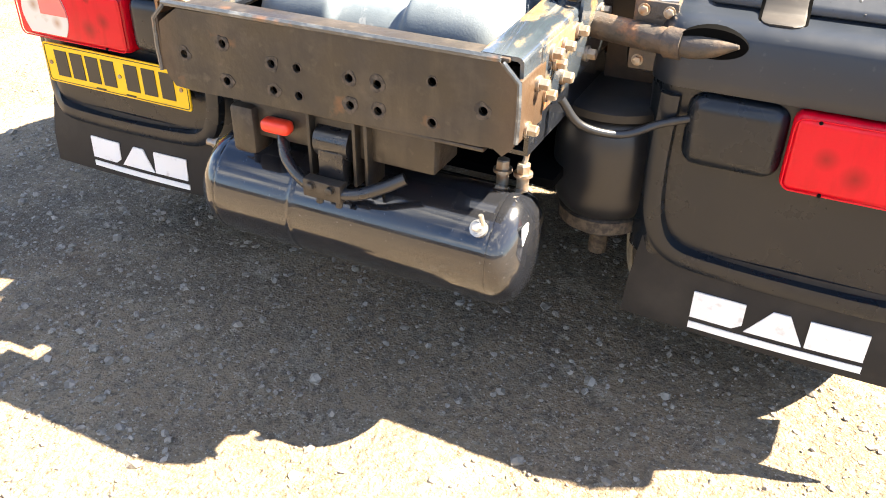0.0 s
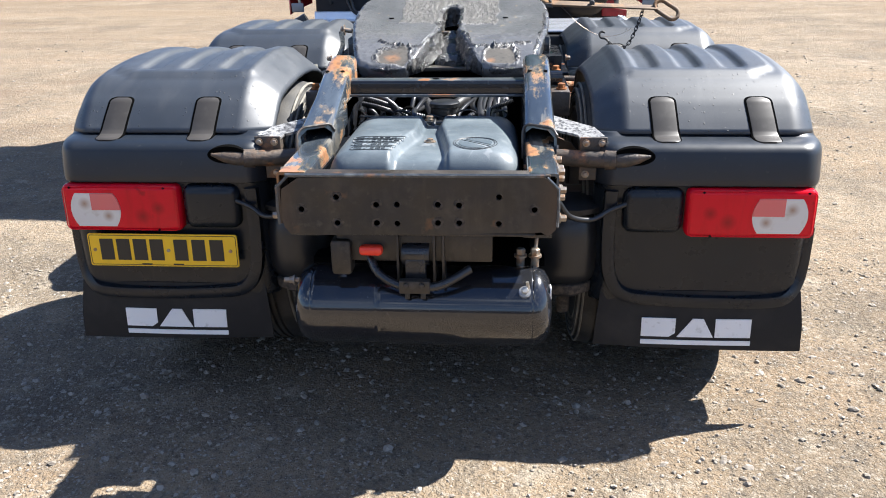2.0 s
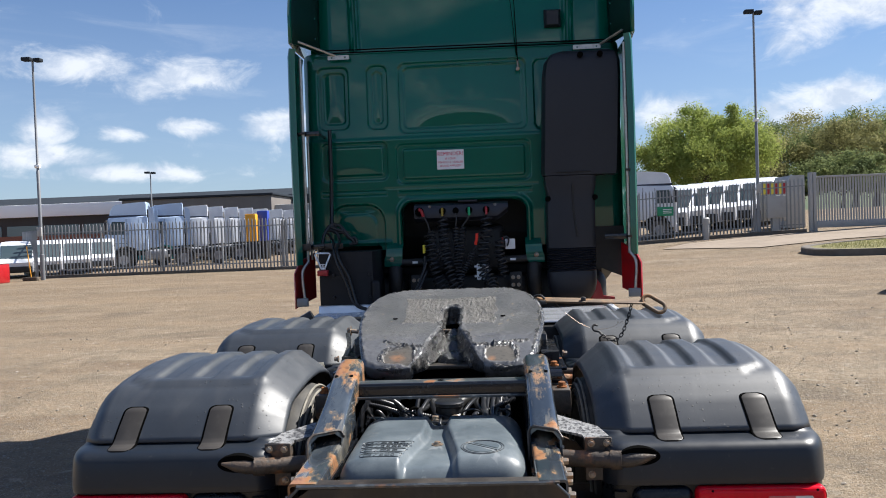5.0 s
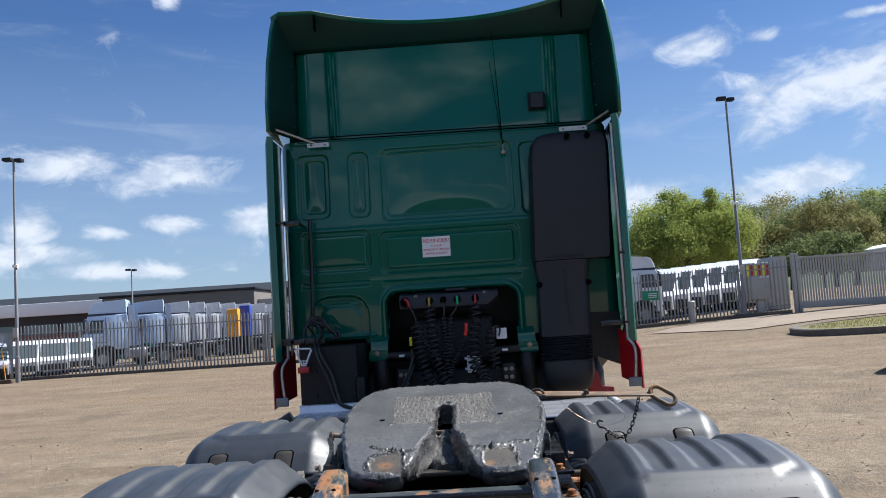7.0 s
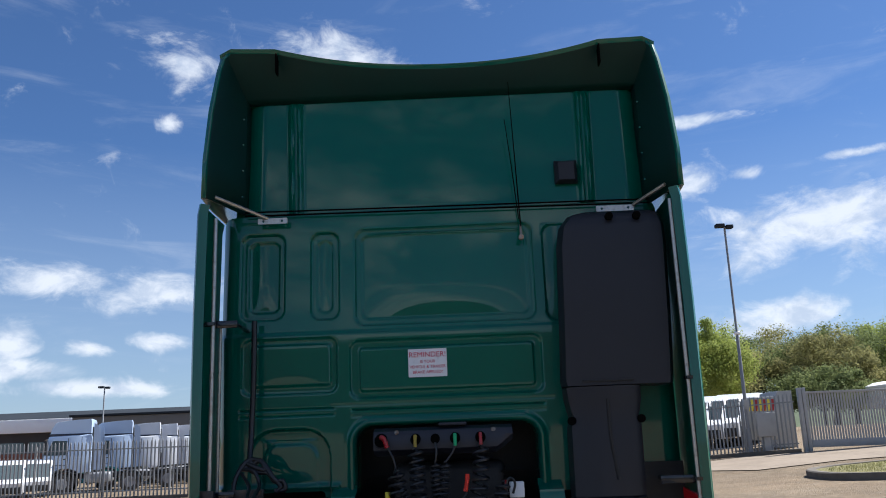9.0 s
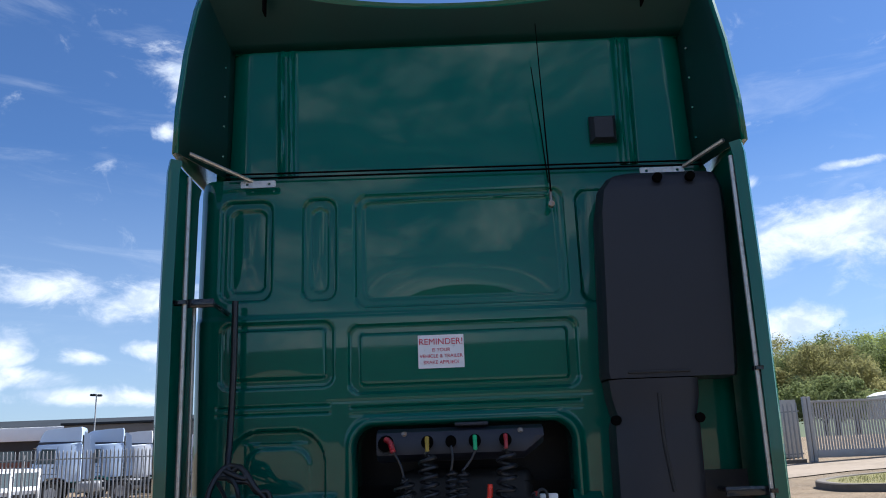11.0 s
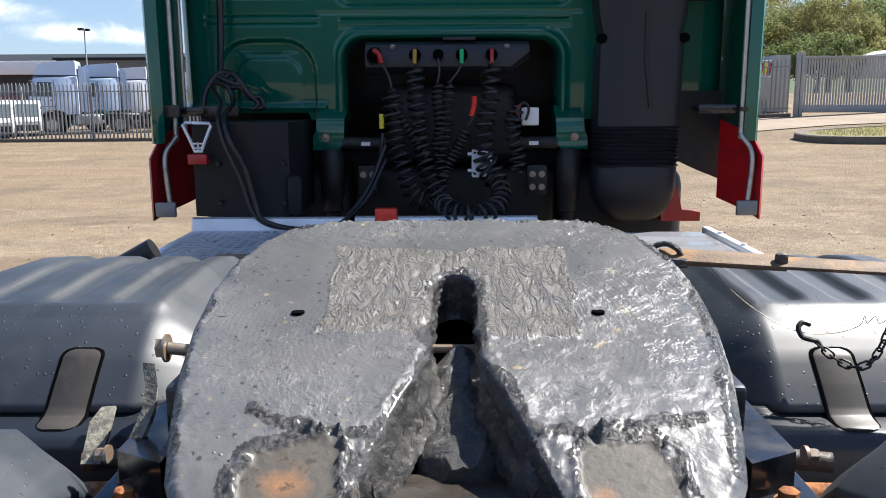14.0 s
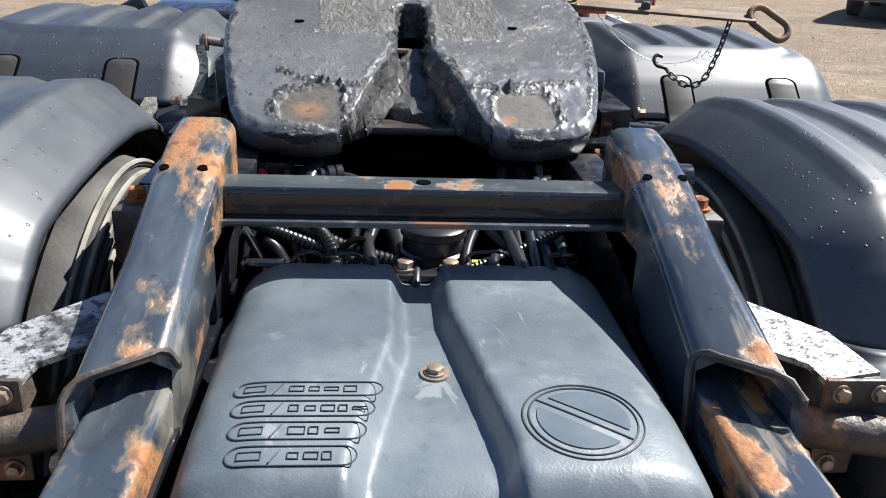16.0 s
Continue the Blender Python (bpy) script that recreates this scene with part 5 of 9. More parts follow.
def wheels():
    for sx in (-1, 1):
        for yc in (0.98, 2.275):
            wheel_root = None
            for x0, x1 in ((0.518, 0.815), (0.865, 1.165)):
                bm = B()
                w = x1 - x0
                prof = [(0.0, 0.30), (0.012, 0.33), (0.0, 0.36), (0.002, 0.40), (0.004, 0.43), (-0.008, 0.434), (-0.008, 0.442), (0.008, 0.446), (0.008, 0.454), (-0.006, 0.458), (-0.006, 0.467), (0.012, 0.471), (0.014, 0.480), (0.010, 0.483), (0.022, 0.492), (0.05, 0.5)]
                for g in (0.22, 0.30, 0.40, 0.50, 0.60, 0.70, 0.78):
                    prof += [(w * g - 0.006, 0.5), (w * g - 0.005, 0.488), (w * g + 0.005, 0.488), (w * g + 0.006, 0.5)]
                prof += [(w - 0.05, 0.5), (w - 0.028, 0.485), (w - 0.012, 0.45), (w, 0.40), (w, 0.36), (w - 0.012, 0.33), (w, 0.30)]
                rings = [[(sx * (x0 + u), yc + r * 1.04 * math.cos(a), 0.52 + r * 1.04 * math.sin(a)) for a in (2 * math.pi * k / 64 for k in range(64))] for u, r in prof]
                loft(bm, rings, True, False)
                if wheel_root is None:
                    wheel_root = part("wheel", bm, M["tyre"], truck, "dusty twin wheel tyre")
                else:
                    part("outer_tyre", bm, M["tyre"], wheel_root)
            for r in (0.405, 0.428, 0.450, 0.471, 0.490):
                bm = B()
                tube(bm, [(sx * (0.5175 + (0.012 if r > 0.48 else 0.0)), yc + r * 1.04 * math.cos(a), 0.52 + r * 1.04 * math.sin(a)) for a in (2 * math.pi * k / 72 for k in range(72))], 0.0048, 6, closed=True)
                part("sidewall_rib", bm, M["rib"], wheel_root, "dusty sidewall rib")
            bm = B()
            prof = [(0.525, 0.31), (0.56, 0.285), (0.70, 0.27), (0.72, 0.20), (0.73, 0.0005)]
            loft(bm, [[(sx * x, yc + r * math.cos(a), 0.52 + r * math.sin(a)) for a in (2 * math.pi * k / 40 for k in range(40))] for x, r in prof], True, True)
            part("rim", bm, M["dark"], wheel_root, "dark steel rim")
        for yc in (0.98, 2.275):
            bm = B()
            cyl(bm, (0, yc, 0.5), (sx * 0.73, yc, 0.5), 0.07)
            part("axle", bm, M["dark"], truck)


wheels()


def suspension():
    for sx in (-1, 1):
        bm = B()
        prof = [(0.40, 0.07), (0.445, 0.085), (0.458, 0.098), (0.475, 0.112), (0.50, 0.121), (0.55, 0.126), (0.62, 0.126), (0.665, 0.120), (0.695, 0.106), (0.715, 0.085)]
        loft(bm, [[(sx * 0.455 + r * math.cos(a), 0.47 + r * math.sin(a), z) for a in (2 * math.pi * k / 40 for k in range(40))] for z, r in prof])
        bag = part("air_spring", bm, M["hose"], truck, "black rubber air spring")
        bm = B()
        loft(bm, [[(sx * 0.455 + r * math.cos(a), 0.47 + r * math.sin(a), z) for a in (2 * math.pi * k / 32 for k in range(32))] for z, r in ((0.418, 0.092), (0.421, 0.102), (0.452, 0.104), (0.456, 0.096))])
        cyl(bm, (sx * 0.455, 0.47, 0.32), (sx * 0.455, 0.47, 0.435), 0.022, seg=12)
        part("piston", bm, M["ring"], bag, "rusty piston ring and stud")
        bm = B()
        loft(bm, [[(sx * 0.455 + r * math.cos(a), 0.47 + r * math.sin(a), z) for a in (2 * math.pi * k / 32 for k in range(32))] for z, r in ((0.708, 0.13), (0.725, 0.13), (0.73, 0.12))])
        part("top_plate", bm, M["dark"], bag)
        bm = B()
        plate(bm, [(0.40, 0.72), (0.61, 0.72), (0.47, 0.90), (0.40, 0.93)], [[(0.45, 0.755), (0.54, 0.755), (0.46, 0.86), (0.44, 0.86)]], lambda u, v, w: (sx * u, 0.55 + w, v), 0.014)
        part("gusset", bm, M["dusty"], truck, "triangular steel gusset")
        # mudguard stay: plate, clamp and pointed bar
        bm = B()
        loft(bm, [[(sx * 0.395, 0.50, 0.96), (sx * 0.395, 0.62, 0.985), (sx * 0.395, 0.62, 0.978), (sx * 0.395, 0.50, 0.953)], [(sx * 0.48, 0.43, 0.955), (sx * 0.54, 0.50, 0.965), (sx * 0.54, 0.50, 0.957), (sx * 0.48, 0.43, 0.947)], [(sx * 0.485, 0.395, 0.952), (sx * 0.565, 0.41, 0.955), (sx * 0.565, 0.41, 0.947), (sx * 0.485, 0.395, 0.944)]])
        st = part("stay_bracket", bm, M["white_scale"], truck, "flaking pale steel stay bracket")
        bm = B()
        box(bm, *sorted((sx * 0.485, sx * 0.572)), 0.388, 0.398, 0.90, 0.955, 0.004)
        box(bm, *sorted((sx * 0.485, sx * 0.572)), 0.388, 0.398, 0.815, 0.862, 0.004)
        box(bm, *sorted((sx * 0.487, sx * 0.57)), 0.395, 0.47, 0.82, 0.95, 0.01)
        part("clamp", bm, M["bar"], st, "rusty brown clamp")
        bm = B()
        tube(bm, [(sx * 0.38, 0.42, 0.885), (sx * 0.50, 0.385, 0.886), (sx * 0.58, 0.358, 0.889), (sx * 0.625, 0.345, 0.893), (sx * 0.66, 0.336, 0.899), (sx * 0.70, 0.330, 0.908)], [0.027, 0.027, 0.026, 0.024, 0.017, 0.004], 18)
        part("stay_bar", bm, M["bar"], st, "rusty pointed stay bar")
        bm = B()
        tube(bm, [(sx * 0.565, 0.362, 0.8885), (sx * 0.60, 0.352, 0.891)], 0.031, 20)
        part("collar", bm, M["bar"], st)
        for x, z in ((0.505, 0.937), (0.555, 0.937), (0.505, 0.835), (0.555, 0.835)):
            bm = B()
            hexbolt(bm, (sx * x, 0.388, z), (0, -1, 0), 0.009, 0.012)
            part("bolt", bm, M["bolt"], st)
        # dark socket in the panel round the bar's end
        bm = B()
        loft(bm, [[(sx * (0.650 + a * math.cos(t)), y, 0.904 + b * math.sin(t)) for t in (2 * math.pi * k / 24 for k in range(24))] for a, b, y in ((0.068, 0.031, 0.37), (0.066, 0.029, 0.3385))])
        part("socket", bm, M["gap"], truck, "dark oval socket")
        # stays of the front mudguards
        bm = B()
        tube(bm, [(sx * 0.39, 1.46, 0.95), (sx * 0.62, 1.47, 0.94)], 0.024, 12)
        box(bm, *sorted((sx * 0.52, sx * 0.62)), 1.38, 1.50, 0.90, 0.915, 0.003)
        part("front_stay", bm, M["rust"], truck, "rusty stay bar")


suspension()


# ---- fifth wheel ----
def fifth_wheel():
    half = [(0.0, 1.908), (0.22, 1.906), (0.29, 1.892), (0.345, 1.86), (0.388, 1.80), (0.418, 1.72), (0.431, 1.63), (0.430, 1.52), (0.412, 1.38), (0.388, 1.255), (0.370, 1.18), (0.348, 1.138), (0.310, 1.119), (0.247, 1.110), (0.195, 1.111), (0.158, 1.122), (0.138, 1.147), (0.122, 1.185), (0.102, 1.245), (0.080, 1.31), (0.056, 1.37), (0.042, 1.44), (0.040, 1.55), (0.040, 1.63), (0.034, 1.655), (0.018, 1.672), (0.0, 1.676)]
    outline = half + [(-x, y) for x, y in half[-2:0:-1]]
    sd = lambda u, v: sd_poly(u, v, outline)
    us, vs = np.arange(-0.456, 0.457, 0.0036), np.arange(1.085, 1.92, 0.0036)

    def patch(x, y):
        """Below 1 on the bare part of a ramp."""
        a = (abs(x) - (0.215 if x < 0 else 0.222)) / (0.058 if x < 0 else 0.064)
        b = (y - 1.183) / 0.054
        return (a ** 4 + b ** 4) ** 0.5 + 0.7 * noise.noise((x * 11, y * 11, 2.2)) + 0.35 * noise.noise((x * 34, y * 34, 5.2))

    def crust(x, y):
        """1 on the torn line of thick grease that crosses the plate above the ramps."""
        if abs(x) < 0.10 or abs(x) > (0.29 if x < 0 else 0.345):
            return 0.0
        line = 1.264 + 0.05 * noise.noise((x * 7, 1.7, 3.3)) + 0.016 * noise.noise((x * 30, 0.4, 6.1)) - 0.10 * max(0.0, abs(x) - 0.29)
        return math.exp(-((y - line) / 0.010) ** 2)

    def wrinkled(x, y):
        """Above 0 on the crumpled field round the throat."""
        w = noise.noise((x * 14, y * 14, 7.7)) * 0.02
        low = 1.485 if x < 0 else 1.455
        return min((0.225 if x < 0 else 0.205) - abs(x), y - low, 1.775 - y) + w

    def shape(u, v, d):
        z = 1.233 + 0.25 * (v - 1.545) + 0.055 * np.maximum(v - 1.545, 0)
        t = np.clip(1.36 - v, 0, 1)
        z = np.where(v < 1.36, 1.187 - 0.25 * t - 0.32 * t ** 1.45, z)
        e = np.clip((0.020 + d) / 0.020, 0, 1)
        throat = (np.abs(u) < 0.19) & (v < 1.74) & (v > 1.13)
        z = z - np.where(throat, 0.003, 0.013) * e ** 2
        wob = []
        for x, y, dd in zip(u, v, d):
            s = min(1.0, -dd / 0.03 + 0.15)
            k = noise.noise((x * 12, y * 8, 1.3)) * 0.0012
            if wrinkled(x, y) > 0:
                k += 0.0016 + noise.noise((x * 60, y * 24, 4.1)) * 0.0026 + noise.noise((x * 110, y * 50, 2.1)) * 0.0012
            edge = math.exp(-((dd + 0.010) / 0.008) ** 2)
            k += edge * (0.006 * noise.noise((x * 34, y * 34, 9.0)) + 0.011 * abs(noise.noise((x * 85, y * 85, 2.0))))
            # bare patch on each ramp with a torn rim of grease round it
            q = patch(x, y)
            if y < 1.36:
                if q < 1:
                    k = k * 0.3 - 0.003
                rim = 0.4 + 1.2 * noise.noise((x * 55, y * 55, 8)) + 1.1 * noise.noise((x * 120, y * 120, 3))
                low = min(1.0, max(0.0, (y - 1.125) / 0.03))
                k += (0.0085 * low * math.exp(-((q - 1.3) / 0.28) ** 2) + 0.0085 * crust(x, y)) * max(rim, -0.25)
                if q > 1:
                    k += 0.0012 * noise.noise((x * 48, y * 48, 6))
            wob.append(k * (0.35 + 0.65 * min(1, max(0, s))))
        return np.stack([u, v, z + np.array(wob)], 1)

    pts, faces, border = clipped_grid(us, vs, sd, shape)
    below = {}
    for a, b in border:
        for k in (a, b):
            if k not in below:
                x, y, z = pts[k]
                v1 = min(1.0, max(0.0, (0.185 - abs(x)) / 0.04)) * min(1.0, max(0.0, (y - 1.13) / 0.10)) * (1.0 if y < 1.74 else 0.0)
                deep = 0.055 + 0.028 * v1
                row = [k]
                for step in (0.09, 0.18, 0.27, 0.36, 0.45, 0.54, 0.63, 0.72, 0.81, 0.9, 1.0):
                    # strings of grease hang down the walls
                    w = 0.003 * noise.noise((x * 45, y * 45, step * 2.5)) + 0.002 * noise.noise((x * 110, y * 110, step * 7)) + v1 * (0.013 * noise.noise((y * 11, step * 6, 3.3 if x < 0 else 8.1)) + 0.008 * noise.noise((y * 34, step * 13, 1.1)) + 0.004 * noise.noise((y * 90, step * 30, 4.4)))
                    slope = 0.026 * v1 * step * min(1.0, max(0.0, (1.53 - y) / 0.1))
                    row.append(len(pts))
                    pts.append((x + math.copysign(w * (0.5 + 0.5 * v1) + slope, -x) - x * 0.01 * step * (1 - v1), y + w * 0.4 + (0.045 * step * step * (1 - v1) if y < 1.2 else 0.0), z - deep * step))
                below[k] = row
        for p, q, r, t in zip(below[a], below[b], below[b][1:], below[a][1:]):
            faces.append([q, p, t, r])
    # bare worn ramps, wet crust and the wrinkled field have materials of their own, which also paint sun and shade on
    # the throat walls
    fw = part("fifth_wheel", (pts, [], faces), [M["grease"], M["bare"], M["wet"], M["wrinkled"]], truck, "fifth wheel plate thick with black grease, bare rusty ramps", deg=70)
    mid = np.array([p.center[:] for p in fw.data.polygons])
    edges = sd(mid[:, 0], mid[:, 1])
    for p, edge in zip(fw.data.polygons, edges):
        c = p.center
        n1 = noise.noise((c.x * 18, c.y * 18, 1))
        q = patch(c.x, c.y) if c.y < 1.36 else 9
        if p.normal.z > 0.3 and q < 1:
            p.material_index = 1
        elif c.y < 1.116 + 0.012 * n1:
            p.material_index = 2
        # steep walls go dark for shade, except the throat's sunward left one
        elif p.normal.z < 0.35 and c.y > 1.16 and not (-0.17 < c.x < -0.03 and n1 > -0.15) or crust(c.x, c.y) > 0.3 or (1.0 < q < 1.75 + 0.7 * n1 and c.y > 1.14 + 0.03 * n1 and c.y < 1.30 and noise.noise((c.x * 45, c.y * 45, 6.6)) > -0.4) or (c.y > 1.18 and edge > (-0.022 if c.x > 0.2 else -0.010) - 0.022 * n1):
            p.material_index = 2
        # paler wrinkled grease stands for sun on the throat's left wall
        elif wrinkled(c.x, c.y) > 0 or p.normal.z < 0.35 and c.y > 1.16 and -0.17 < c.x < -0.03:
            p.material_index = 3
    for x in (-0.262, 0.24):
        bm = B()
        z = 1.2335
        cyl(bm, (x, 1.545, z - 0.004), (x, 1.545, z + 0.0025), 0.011, seg=16)
        part("grease_hole", bm, M["gap"], fw)
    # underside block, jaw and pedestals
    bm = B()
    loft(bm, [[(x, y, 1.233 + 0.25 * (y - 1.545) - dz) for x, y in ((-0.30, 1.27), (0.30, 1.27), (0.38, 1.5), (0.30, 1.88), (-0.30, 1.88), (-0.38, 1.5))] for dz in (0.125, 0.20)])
    # the shade under the plate is put into the underframe's black colour
    part("underframe", bm, M["gap"], fw, "underframe coloured black for the shade under the plate")
    bm = B()
    box(bm, -0.21, 0.21, 1.225, 1.30, 1.045, 1.062, 0.004)
    part("rear_plate", bm, M["dusty"], fw, "gritty brown plate below the throat")
    bm = B()
    rings = []
    for k in range(19):
        y = 1.525 - 0.014 * k
        z = 1.233 + 0.25 * (y - 1.545) - 0.066 - 0.002 * k
        w = (0.050 + 0.0010 * k) * min(1.0, 0.55 + 0.15 * k, 0.5 + 0.2 * (18 - k))
        ring = []
        for j in range(28):
            a = 2 * math.pi * j / 28
            g = 1 + 0.2 * noise.noise((2.5 * math.cos(a), 2.5 * math.sin(a), y * 24)) + 0.16 * noise.noise((6 * math.cos(a), 6 * math.sin(a), y * 55))
            ring.append((0.012 + w * g * math.cos(a), y, z - 0.02 + 0.040 * g * math.sin(a)))
        rings.append(ring)
    loft(bm, rings)
    part("jaw", bm, M["wet"], fw, "jaw clotted with grease")
    bm = B()
    box(bm, -0.06, 0.06, 1.535, 1.55, 1.165, 1.178, 0.004)
    part("lock_bar", bm, M["bolt"], fw, "bright lock bar in the throat")
    for sx in (-1, 1):
        bm = B()
        loft(bm, [[(sx * 0.40, 1.25, z), (sx * 0.40, 1.72, z), (sx * 0.475, 1.68, z), (sx * 0.475, 1.29, z)] for z in (1.045, 1.10)] )
        box(bm, *sorted((sx * 0.37, sx * 0.43)), 1.36, 1.60, 1.05, 1.17, 0.01)
        ped = part("pedestal", bm, M["black"], fw, "black mounting pedestal")
        bm = B()
        box(bm, *sorted((sx * 0.36, sx * 0.50)), 1.20, 1.75, 1.032, 1.046, 0.004)
        box(bm, *sorted((sx * 0.395, sx * 0.48)), 0.90, 1.22, 1.018, 1.034, 0.003)
        part("mounting_plate", bm, M["worn"], fw, "black mounting plate with rust")
        for x, y in ((0.45, 1.245), (0.405, 1.285), (0.455, 1.60)):
            bm = B()
            hexbolt(bm, (sx * x, y, 1.046), (0, 0, 1), 0.014, 0.02)
            part("bolt", bm, M["rust"], ped)
        for y in (0.94, 1.02, 1.10, 1.17):
            bm = B()
            cyl(bm, (sx * 0.44, y, 1.03), (sx * 0.44, y, 1.0352), 0.012, seg=14)
            part("slot", bm, M["gap"], ped)
        bm = B()
        box(bm, *sorted((sx * 0.308, sx * 0.385)), 0.64, 5.0, 0.902, 1.024, 0.004)
        part("subframe_rail", bm, M["black"], truck, "black subframe rail")
        bm = B()
        hexbolt(bm, (sx * 0.49, 1.30, 1.09), (sx, 0, 0), 0.01, 0.02)
        part("side_bolt", bm, M["bolt"], ped)
    for sx in (-1, 1):
        bm = B()
        tube(bm, curve([(sx * 0.42, 1.60, 0.955), (sx * 0.52, 1.60, 0.955), (sx * 0.60, 1.585, 0.955), (sx * 0.66, 1.57, 0.955)], 6), 0.018, 12)
        part("front_stay_bar", bm, M["bar"], truck, "rusty stay bar of the front mudguard")
    bm = B()
    loft(bm, [[(-0.655, 1.55, 0.96), (-0.62, 1.55, 0.96), (-0.62, 1.557, 0.955), (-0.655, 1.557, 0.955)], [(-0.665, 1.62, 1.01), (-0.625, 1.62, 1.012), (-0.625, 1.628, 1.007), (-0.665, 1.628, 1.005)], [(-0.668, 1.68, 1.016), (-0.64, 1.68, 1.018), (-0.64, 1.68, 1.012), (-0.668, 1.68, 1.010)]])
    part("flaked_strip", bm, M["dried"], truck, "flaking pale strip of the stay")
    bm = B()
    tube(bm, [(-0.43, 1.49, 1.185), (-0.464, 1.487, 1.19)], 0.010, 12)
    hexbolt(bm, (-0.464, 1.487, 1.19), (-1, 0, 0), 0.017, 0.018)
    part("pivot_bolt", bm, M["bolt"], fw, "steel pivot bolt")
    bm = B()
    loft(bm, [[(-0.455 + 0.012 * math.sin(k), 1.40 - 0.02 * k, 1.18 - 0.028 * k + s) for s in (0.0, 0.012)] + [(-0.475 + 0.012 * math.sin(k), 1.405 - 0.02 * k, 1.18 - 0.028 * k + s) for s in (0.012, 0.0)] for k in range(7)])
    part("grease_drip", bm, M["dried"], fw, "hanging strip of old dried grease")
    # release handle with its loop, chain, hook and wire
    bm = B()
    a, b = Vector((0.40, 1.832, 1.276)), Vector((0.93, 1.768, 1.2545))
    d = (b - a).normalized()
    box(bm, -0.27, 0.27, -0.004, 0.004, -0.022, 0.022, 0.002)
    bmesh.ops.transform(bm, matrix=Matrix.Translation((a + b) / 2) @ d.to_track_quat("X", "Z").to_matrix().to_4x4() @ Matrix.Rotation(radians(108), 4, "X"), verts=bm.verts)
    hd = part("release_handle", bm, M["tan_rust"], fw, "rusty release handle")
    bm = B()
    along, across = Vector((0.80, -0.30, -0.51)).normalized(), Vector((0.60, 0.40, 0.68)).normalized()
    tube(bm, [b + along * u + across * v for u, v in rrect(-0.018, 0.098, -0.012, 0.044, 0.027, 6)], 0.0095, 10, closed=True)
    part("loop", bm, M["tan_rust"], hd, "rusty loop grip")
    bm = B()
    box(bm, 0.625, 0.65, 1.785, 1.805, 1.262, 1.288, 0.008)
    part("stop", bm, M["bar"], hd)
    bm = B()
    box(bm, -0.12, 0.12, -0.006, 0.006, -0.026, 0.026, 0.003)
    bmesh.ops.transform(bm, matrix=Matrix.Translation(a + d * 0.13) @ d.to_track_quat("X", "Z").to_matrix().to_4x4() @ Matrix.Rotation(radians(108), 4, "X"), verts=bm.verts)
    part("sleeve", bm, M["tan_rust"], hd, "thicker sleeve of the handle")
    path = curve([(0.868, 1.776, 1.243), (0.845, 1.755, 1.18), (0.81, 1.735, 1.105), (0.775, 1.728, 1.078), (0.745, 1.745, 1.082), (0.715, 1.77, 1.105)], 6)
    links = resample(path, 17)
    for k, p in enumerate(links):
        t = (links[min(k + 1, 16)] - links[max(k - 1, 0)]).normalized()
        bm = B()
        tube(bm, [(u, v, 0) for u, v in rrect(-0.012, 0.012, -0.0065, 0.0065, 0.0064, 4)], 0.0022, 6, closed=True)
        bmesh.ops.transform(bm, matrix=Matrix.Translation(p) @ t.to_track_quat("X", "Z").to_matrix().to_4x4() @ Matrix.Rotation(radians(90 * (k % 2) + 20), 4, "X"), verts=bm.verts)
        part("chain_link", bm, M["dark"], hd)
    bm = B()
    tube(bm, curve([(0.716, 1.768, 1.104), (0.71, 1.775, 1.115), (0.698, 1.775, 1.118), (0.684, 1.782, 1.122), (0.678, 1.79, 1.137), (0.688, 1.797, 1.147), (0.703, 1.795, 1.143)], 5), 0.0052, 8)
    part("hook", bm, M["dark"], hd, "small dark steel hook")
    bm = B()
    tube(bm, curve([(0.50, 1.82, 1.262), (0.56, 1.81, 1.20), (0.63, 1.80, 1.15), (0.69, 1.79, 1.128), (0.745, 1.78, 1.13), (0.79, 1.778, 1.145), (0.80, 1.778, 1.165), (0.806, 1.778, 1.15), (0.82, 1.777, 1.165), (0.83, 1.777, 1.15), (0.85, 1.776, 1.17), (0.866, 1.776, 1.225)], 6), 0.0008, 5)
    part("wire", bm, M["bolt"], hd, "thin steel wire")
    # latch gear at the front corner
    bm = B()
    tube(bm, curve([(0.385, 1.85, 1.285), (0.42, 1.842, 1.298), (0.44, 1.82, 1.292), (0.452, 1.825, 1.275)], 5), 0.006, 8)
    box(bm, 0.40, 0.46, 1.80, 1.86, 1.255, 1.275, 0.005)
    part("latch", bm, M["wet"], fw)


fifth_wheel()


